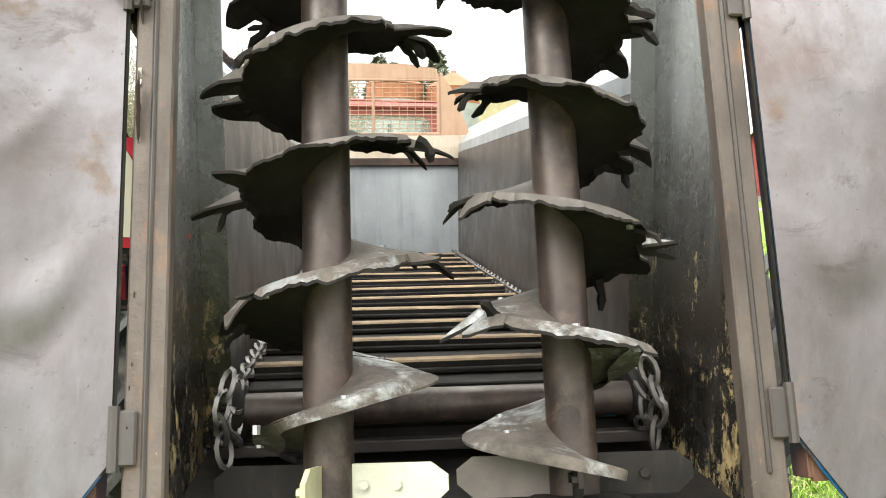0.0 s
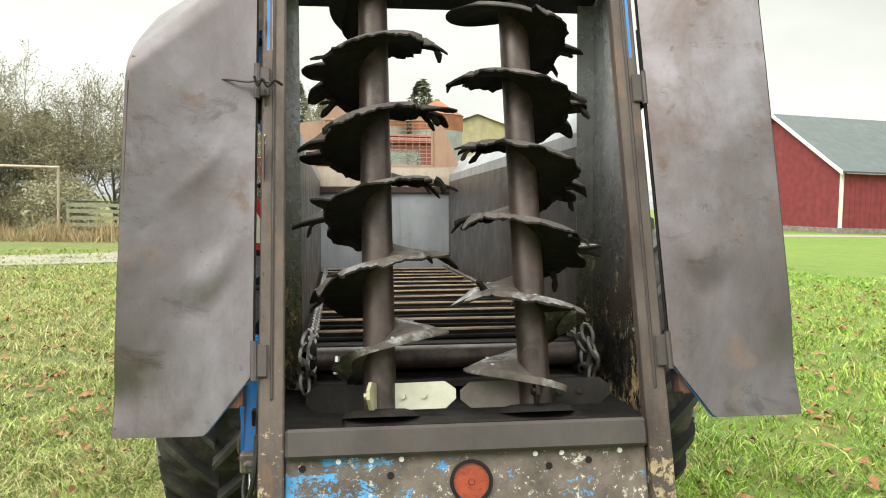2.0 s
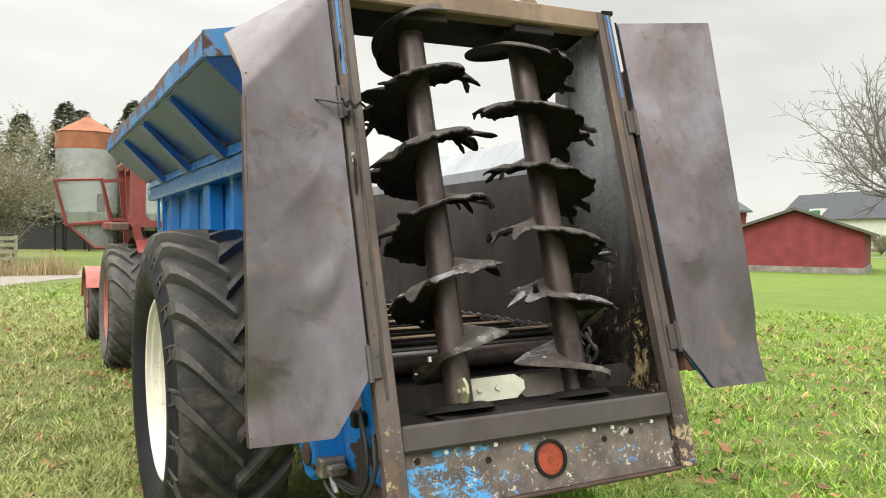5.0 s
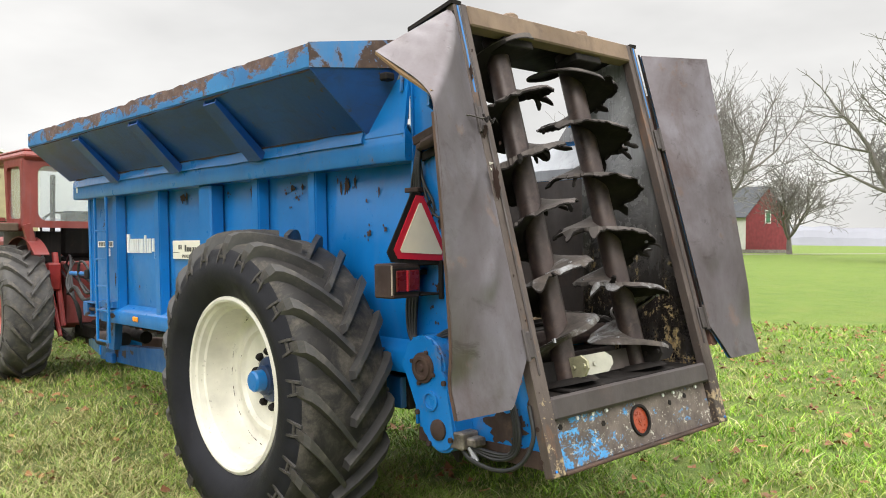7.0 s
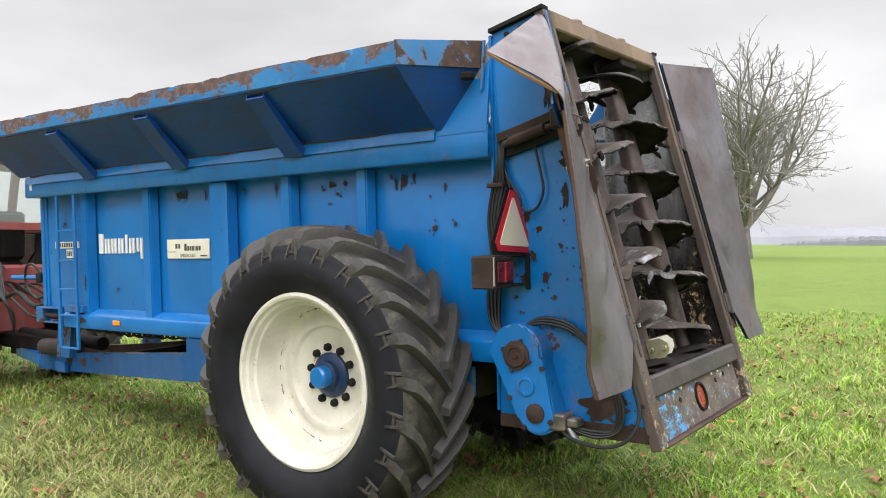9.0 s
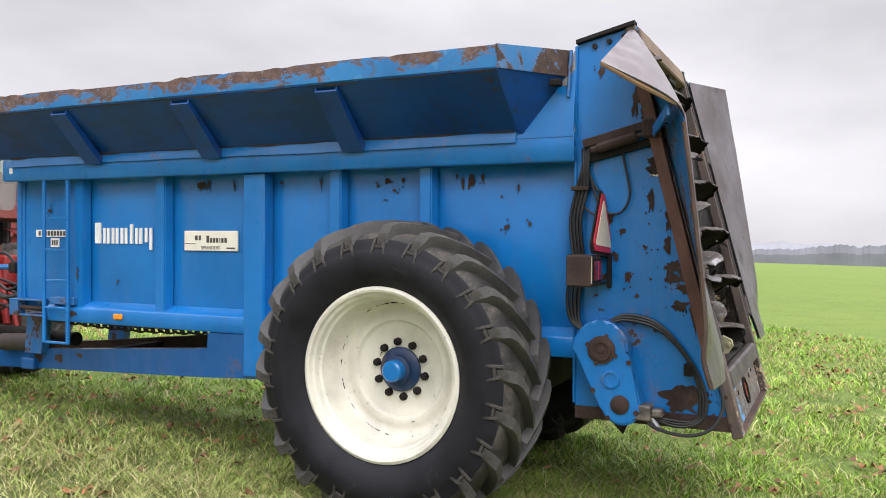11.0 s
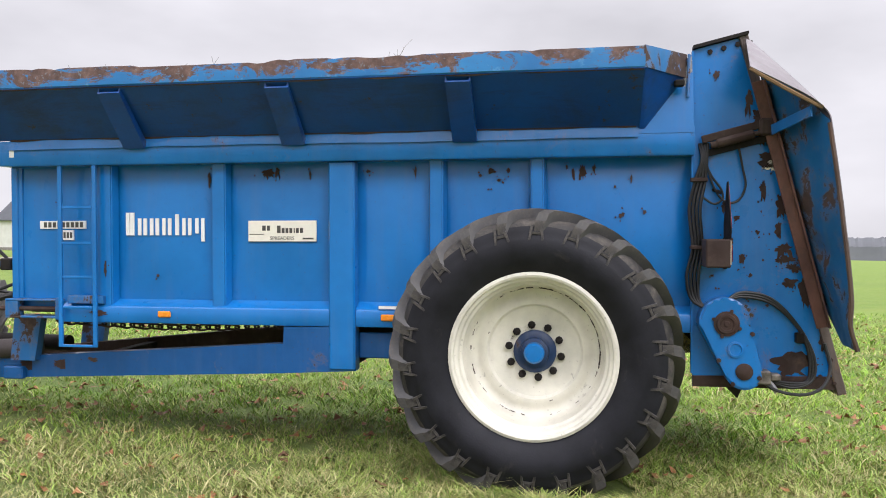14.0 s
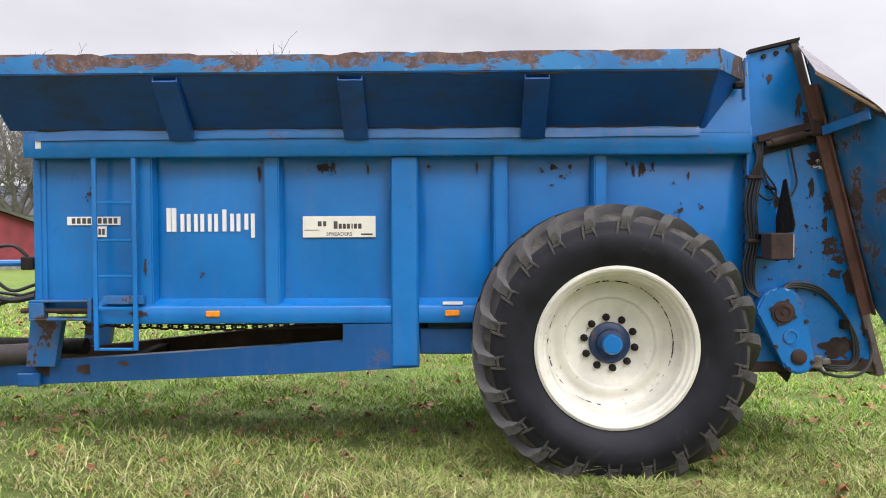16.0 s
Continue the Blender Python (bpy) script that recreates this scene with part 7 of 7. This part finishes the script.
def grow(rg, height, spread, depth=6, trunk_frac=.2, trunk_r=None):
    """Branches as lists of (points, radii), split into limbs and twigs."""
    limbs, twigs = [], []
    kids_at = (7, 4, 4, 3, 3, 2, 2, 0)
    ratio = (1.9, .62, .62, .66, .66, .7, .7, .7)

    def shoot(p, d, ln, r, lev):
        pts, rad = [Vector(p)], [r]
        n = 5 if lev in (1, 2) else 4 if lev == 0 else 3
        for k in range(n):
            wob = Vector((rg.uniform(-1, 1), rg.uniform(-1, 1), rg.uniform(-.7, .7))) * (.05 if lev == 0 else .17)
            d = (d + wob + Vector((0, 0, .10 if lev in (1, 2) else .03))).normalized()
            pts.append(pts[-1] + d * ln / n)
            rad.append(r * (1 - (.30 if lev == 0 else .55) * (k + 1) / n))
        (limbs if lev < 3 else twigs).append((pts, rad))
        if lev >= depth:
            return
        kids = kids_at[lev]
        turn = rg.uniform(0, 6.28)
        for i in range(kids):
            at = 1.0 if i == 0 else rg.uniform(.72, 1.0) if lev == 0 else rg.uniform(.3, .98)
            idx = min(n - 1, int(at * n))
            q = pts[idx].lerp(pts[idx + 1], at * n - idx)
            turn += 2.4 + rg.uniform(-.4, .4)
            u = d.orthogonal().normalized()
            side = u * math.cos(turn) + d.cross(u) * math.sin(turn)
            ang = radians(rg.uniform(8, 20) if i == 0 else rg.uniform(32, 68) * min(spread, 1.2) if lev == 0 else rg.uniform(28, 60))
            nd = (d * math.cos(ang) + side * math.sin(ang)).normalized()
            long = ratio[lev] * rg.uniform(.75, 1.12) * (1.1 if i == 0 else 1.0)
            shoot(q, nd, ln * long, r * (.70 if i == 0 else .56) * rg.uniform(.8, 1.05), lev + 1)

    shoot((0, 0, -.1), Vector((rg.uniform(-.05, .05), rg.uniform(-.05, .05), 1)), height * trunk_frac, trunk_r or height * .026, 0)
    return limbs, twigs


def tube_soup(branches, n, min_r=0.0):
    V, F = [], []
    for pts, rad in branches:
        base = len(V)
        d0 = (pts[1] - pts[0]).normalized()
        u = d0.orthogonal().normalized()
        for i, p in enumerate(pts):
            d = (pts[min(i + 1, len(pts) - 1)] - pts[max(i - 1, 0)]).normalized()
            u = (u - d * u.dot(d)).normalized()
            w = d.cross(u)
            r = max(rad[i], min_r)
            for k in range(n):
                a = 2 * math.pi * k / n
                V.append(p + (u * math.cos(a) + w * math.sin(a)) * r)
        for i in range(len(pts) - 1):
            for k in range(n):
                a, b = base + i * n + k, base + i * n + (k + 1) % n
                F.append((a, b, b + n, a + n))
    return V, F


def soup_part(name, branches, n, mat, parent, min_r=0.0):
    V, F = tube_soup(branches, n, min_r)
    me = bpy.data.meshes.new(name)
    me.from_pydata(V, [], F)
    me.shade_smooth()
    me.materials.append(mat)
    ob = new(name, me)
    ob.parent = parent
    return ob


def bare_tree(m, height, spread, seed, label, depth=6, min_r=.02, group="", trunk_r=None):
    rg = random.Random(seed)
    limbs, twigs = grow(rg, height, spread, depth, trunk_r=trunk_r)
    top = max(p.z for b in limbs + twigs for p in b[0])
    f = height / top
    for b in limbs + twigs:
        b[0][:] = [p * f for p in b[0]]
    t = thing("bare_tree", label, "tree", group, m)
    soup_part("trunk", limbs, 7, M_BARK, t, min_r)
    tw = soup_part("crown", twigs, 3, M_TWIG, t, min_r)
    tagged(tw, "leafless crown of fine twigs")
    return t


bare_tree(pose(73, 20.2, 0, 0, 0, 40), 21.6, .9, 8, "large leafless tree standing alone in the field", 7, .021, trunk_r=.78)
bare_tree(pose(82.7, 50.7, 0, 0, 0, 10), 24.3, .95, 12, "tall leafless tree beside the farmhouse", 7, .024, "trees by the farmhouse")
bare_tree(pose(85.7, 46.7, 0, 0, 0, 80), 22.4, .9, 19, "tall leafless tree beside the farmhouse", 7, .024, "trees by the farmhouse")
bare_tree(pose(104, 45.6, 0, 0, 0, 80), 15, 1.0, 23, "leafless tree by the red gable", 6, .03, "trees by the farmhouse")

# leafless brush and small trees behind the track
M_BRUSH = plain("olive_brown_twigs", (0.215, 0.190, 0.135), 0.9, 0, 0.3, 1.0)
M_BRUSHPALE = plain("pale_buff_twigs", (0.30, 0.255, 0.165), 0.9, 0, 0.25, 1.0)


def brush_tree(m, height, spread, seed, label, mat, group, haze, leaf):
    """A small tree whose fine twigs and haze-paled leaf specks read as a soft mass."""
    rgt = random.Random(seed)
    limbs, twigs = grow(rgt, height, spread, 5, .22, height * .013)
    f = height / max(p.z for b in limbs + twigs for p in b[0])
    for b in limbs + twigs:
        b[0][:] = [p * f for p in b[0]]
    t = thing("bare_tree", label, "tree", group, m)
    soup_part("trunk", limbs, 6, M_BARK, t, .015)
    tagged(soup_part("branchwork", twigs, 3, mat, t, .009), "fine olive-brown twigs")
    pts = np.array([tuple(p) for b in twigs for p in b[0][1:]])
    rn = np.random.default_rng(seed)
    base = np.repeat(pts, haze, axis=0) + rn.normal(size=(len(pts) * haze, 3)) * .16
    V = np.repeat(base, 3, axis=0) + rn.normal(size=(len(base) * 3, 3)) * leaf
    ob = tri_cloud("crown", V, np.arange(len(V)).reshape(-1, 3), M_HAZE)
    ob.parent = t
    return t


# olive-buff lightened for the air between: haze put into the crown colour
M_HAZE = blade_mat("haze_paled_leaf", (0.155, 0.145, 0.080), (0.235, 0.22, 0.130), (0.33, 0.30, 0.195))
brush = [brush_tree(pose(-20, 33, 0), 7.2, .8, 31, "olive-brown winter tree behind the track", M_BRUSH, "trees along the track", 4, .032),
         brush_tree(pose(-15.5, 35, 0), 8.3, .7, 37, "tall olive-brown winter tree behind the track", M_BRUSH, "trees along the track", 4, .032),
         brush_tree(pose(-11.5, 31, 0), 3.4, 1.1, 43, "pale buff bush beside the track", M_BRUSHPALE, "trees along the track", 3, .03)]
rg = random.Random(41)
for k in range(27):
    x = -30 + k * 1.1 + rg.uniform(-.8, .8)
    copy_thing(brush[(0, 1, 1, 0, 2)[k % 5]], pose(x, 31.5 + rg.uniform(0, 9) + max(0, x + 8) * .8, rg.uniform(-1.0, .0), 0, 0, rg.uniform(0, 360)))

M_NEEDLE = blade_mat("conifer_needles", (0.12, 0.135, 0.085), (0.19, 0.205, 0.14), (0.27, 0.28, 0.21))
M_OLIVE = blade_mat("olive_shrub_leaf", (0.19, 0.18, 0.10), (0.28, 0.26, 0.16), (0.36, 0.32, 0.21))


def conifer(m, h, r, seed, group="conifers behind the farm"):
    rgc = np.random.default_rng(seed)
    t = thing("conifer", "dark green spruce tree behind the farm", "tree", group, m)
    part("trunk", tubes([(0, 0, 0), (0, 0, h * .5), (0, 0, h * .9)], [h * .016, h * .011, .02], 7), M_BARK, t)
    V, F = [], []
    n = int(h * 420)
    f = rgc.random(n) ** 1.15
    a = rgc.random(n) * 2 * np.pi
    lump = 1 + .28 * np.sin(a * 3 + f * 9 + seed) + .22 * np.sin(a * 5 - f * 23) + .15 * np.sin(f * 60)
    rad = (r * (1 - f) ** .72 * lump + .22) * (.35 + .65 * rgc.random(n) ** .5)
    z0 = h * (.10 + .90 * f) - .25 * rad
    for i in range(n):
        b = len(V)
        cx, cy = math.cos(a[i]), math.sin(a[i])
        sz = .20 + .22 * rgc.random()
        jx, jy, jz = rgc.normal(size=3) * .12
        V += [(cx * rad[i] - cy * sz * .5, cy * rad[i] + cx * sz * .5, z0[i]), (cx * rad[i] + cy * sz * .5 + jx, cy * rad[i] - cx * sz * .5 + jy, z0[i] - .08 + jz), (cx * (rad[i] + sz), cy * (rad[i] + sz), z0[i] + jz - .12)]
        F.append((b, b + 1, b + 2))
    ob = tri_cloud("crown", np.array(V), np.array(F), M_NEEDLE)
    ob.parent = t
    return t


c1 = conifer(pose(2, 78, 0), 13, 3.3, 1)
c2 = conifer(pose(-1.5, 76, 0), 11.5, 3.0, 2)
rg = random.Random(77)
for x, y, s_ in [(5.2, 80, 0), (7.2, 74, 0), (3.6, 82, 0), (5.9, 84, 0), (-4.5, 79, 0), (-7.2, 77, 0), (-10, 66, -3), (-13.5, 62, -4.2), (-21, 58, -4)]:
    copy_thing(c1 if rg.random() < .5 else c2, pose(x, y, s_, 0, 0, rg.uniform(0, 360)))


def shrub(m, r, h, seed, label, group="shrubs", mat=None, count=2600, leaf=.07):
    rgs = np.random.default_rng(seed)
    t = thing("shrub", label, "shrub", group, m)
    stems = []
    rr = random.Random(seed)
    for k in range(14):
        a, ln = rr.uniform(0, 6.28), rr.uniform(.5, 1) * h
        stems.append(([Vector((0, 0, 0)), Vector((math.cos(a) * r * .3, math.sin(a) * r * .3, ln * .5)), Vector((math.cos(a) * r * .7, math.sin(a) * r * .7, ln))], [.03, .02, .008]))
    soup_part("stem", stems, 4, M_TWIG, t, .01)
    p = rgs.normal(size=(count, 3)) * np.array([r * .42, r * .42, h * .24]) + np.array([0, 0, h * .55])
    p += .25 * r * np.sin(p[:, [1, 2, 0]] * 5)
    p[:, 2] = np.abs(p[:, 2])
    p = p[np.abs(p[:, 2] - h * .55) < h * .42]
    p = p[np.hypot(p[:, 0], p[:, 1]) < r * .95]
    count = len(p)
    V = np.repeat(p, 3, axis=0) + rgs.normal(size=(count * 3, 3)) * leaf
    ob = tri_cloud("crown", V, np.arange(count * 3).reshape(-1, 3), mat or M_OLIVE)
    ob.parent = t
    return t


sh = shrub(pose(-19, 28.5, 0), 1.6, 2.4, 5, "olive-brown winter shrub beside the track", "shrubs along the track", None, 6000, .045)
for k in range(14):
    x = -26 + 1.5 * k + rg.uniform(-.6, .6)
    copy_thing(sh, pose(x, 29.5 + rg.uniform(-1, 9) + max(0, x + 8) * .9, rg.uniform(-.5, .0), 0, 0, rg.uniform(0, 360)))
for x, y in ((92, 55), (90, 60), (94, 50), (91, 64)):
    copy_thing(sh, pose(x, y, 0, 0, 0, rg.uniform(0, 360)))

# far woods along the horizon, distance haze put into their colour
M_FARWOOD = plain("haze_paled_wood", (0.25, 0.255, 0.285), 0.95, 0, 0.12, 0.02, 0.0)
V, F = [], []
rgf = np.random.default_rng(6)
for ring_r, hh in ((560, 10), (640, 15)):
    prev = None
    N = 700
    for i in range(N + 1):
        a = 2 * math.pi * i / N
        n1 = noise.noise((math.cos(a) * 9, math.sin(a) * 9, ring_r)) + .5 * noise.noise((math.cos(a) * 40, math.sin(a) * 40, ring_r))
        top = hh * (.92 + .20 * n1) + rgf.uniform(-.5, .5)
        x, y = ring_r * math.cos(a), ring_r * math.sin(a)
        V += [(x * .985, y * .985, -1), (x * .995, y * .995, top * .55), (x * 1.01, y * 1.01, top), (x * 1.05, y * 1.05, -1)]
        if i:
            b = len(V) - 8
            for j in range(3):
                F.append((b + j, b + 4 + j, b + 5 + j, b + 1 + j))
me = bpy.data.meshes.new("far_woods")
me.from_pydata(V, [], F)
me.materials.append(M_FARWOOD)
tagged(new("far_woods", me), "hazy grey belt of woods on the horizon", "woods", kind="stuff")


def tree_line(a0, a1, r, top, seed):
    """A nearer belt of leafless wood, its outline uneven, from bearing a0 to a1."""
    rn = np.random.default_rng(seed)
    V, F = [], []
    n = 420
    for i in range(n + 1):
        u = i / n
        a = radians(a0 + (a1 - a0) * u)
        h = top * min(1.0, u * 4, (1 - u) * 3.2) ** .8 * (.86 + .22 * noise.noise((u * 14, seed, 0)) + .10 * noise.noise((u * 60, seed, 1))) + rn.uniform(-.5, .5)
        for k, (f, g) in enumerate(((1.0, 0), (1.004, .6), (1.012, 1), (1.03, 0))):
            V.append((r * f * math.cos(a), r * f * math.sin(a), h * g - (1 if g == 0 else 0)))
        if i:
            b = len(V) - 8
            F += [(b + j, b + 4 + j, b + 5 + j, b + 1 + j) for j in range(3)]
    return V, F


# nearer belt: wood colour with a little of the blue distance haze mixed in
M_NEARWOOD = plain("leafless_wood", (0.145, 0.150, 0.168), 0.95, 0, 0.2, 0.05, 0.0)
V, F = tree_line(-44, 14, 420, 13.0, 5)
me = bpy.data.meshes.new("wood_belt")
me.from_pydata(V, [], F)
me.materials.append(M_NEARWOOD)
tagged(new("wood_belt", me), "dark slate belt of leafless woods beyond the field", "woods", kind="stuff")
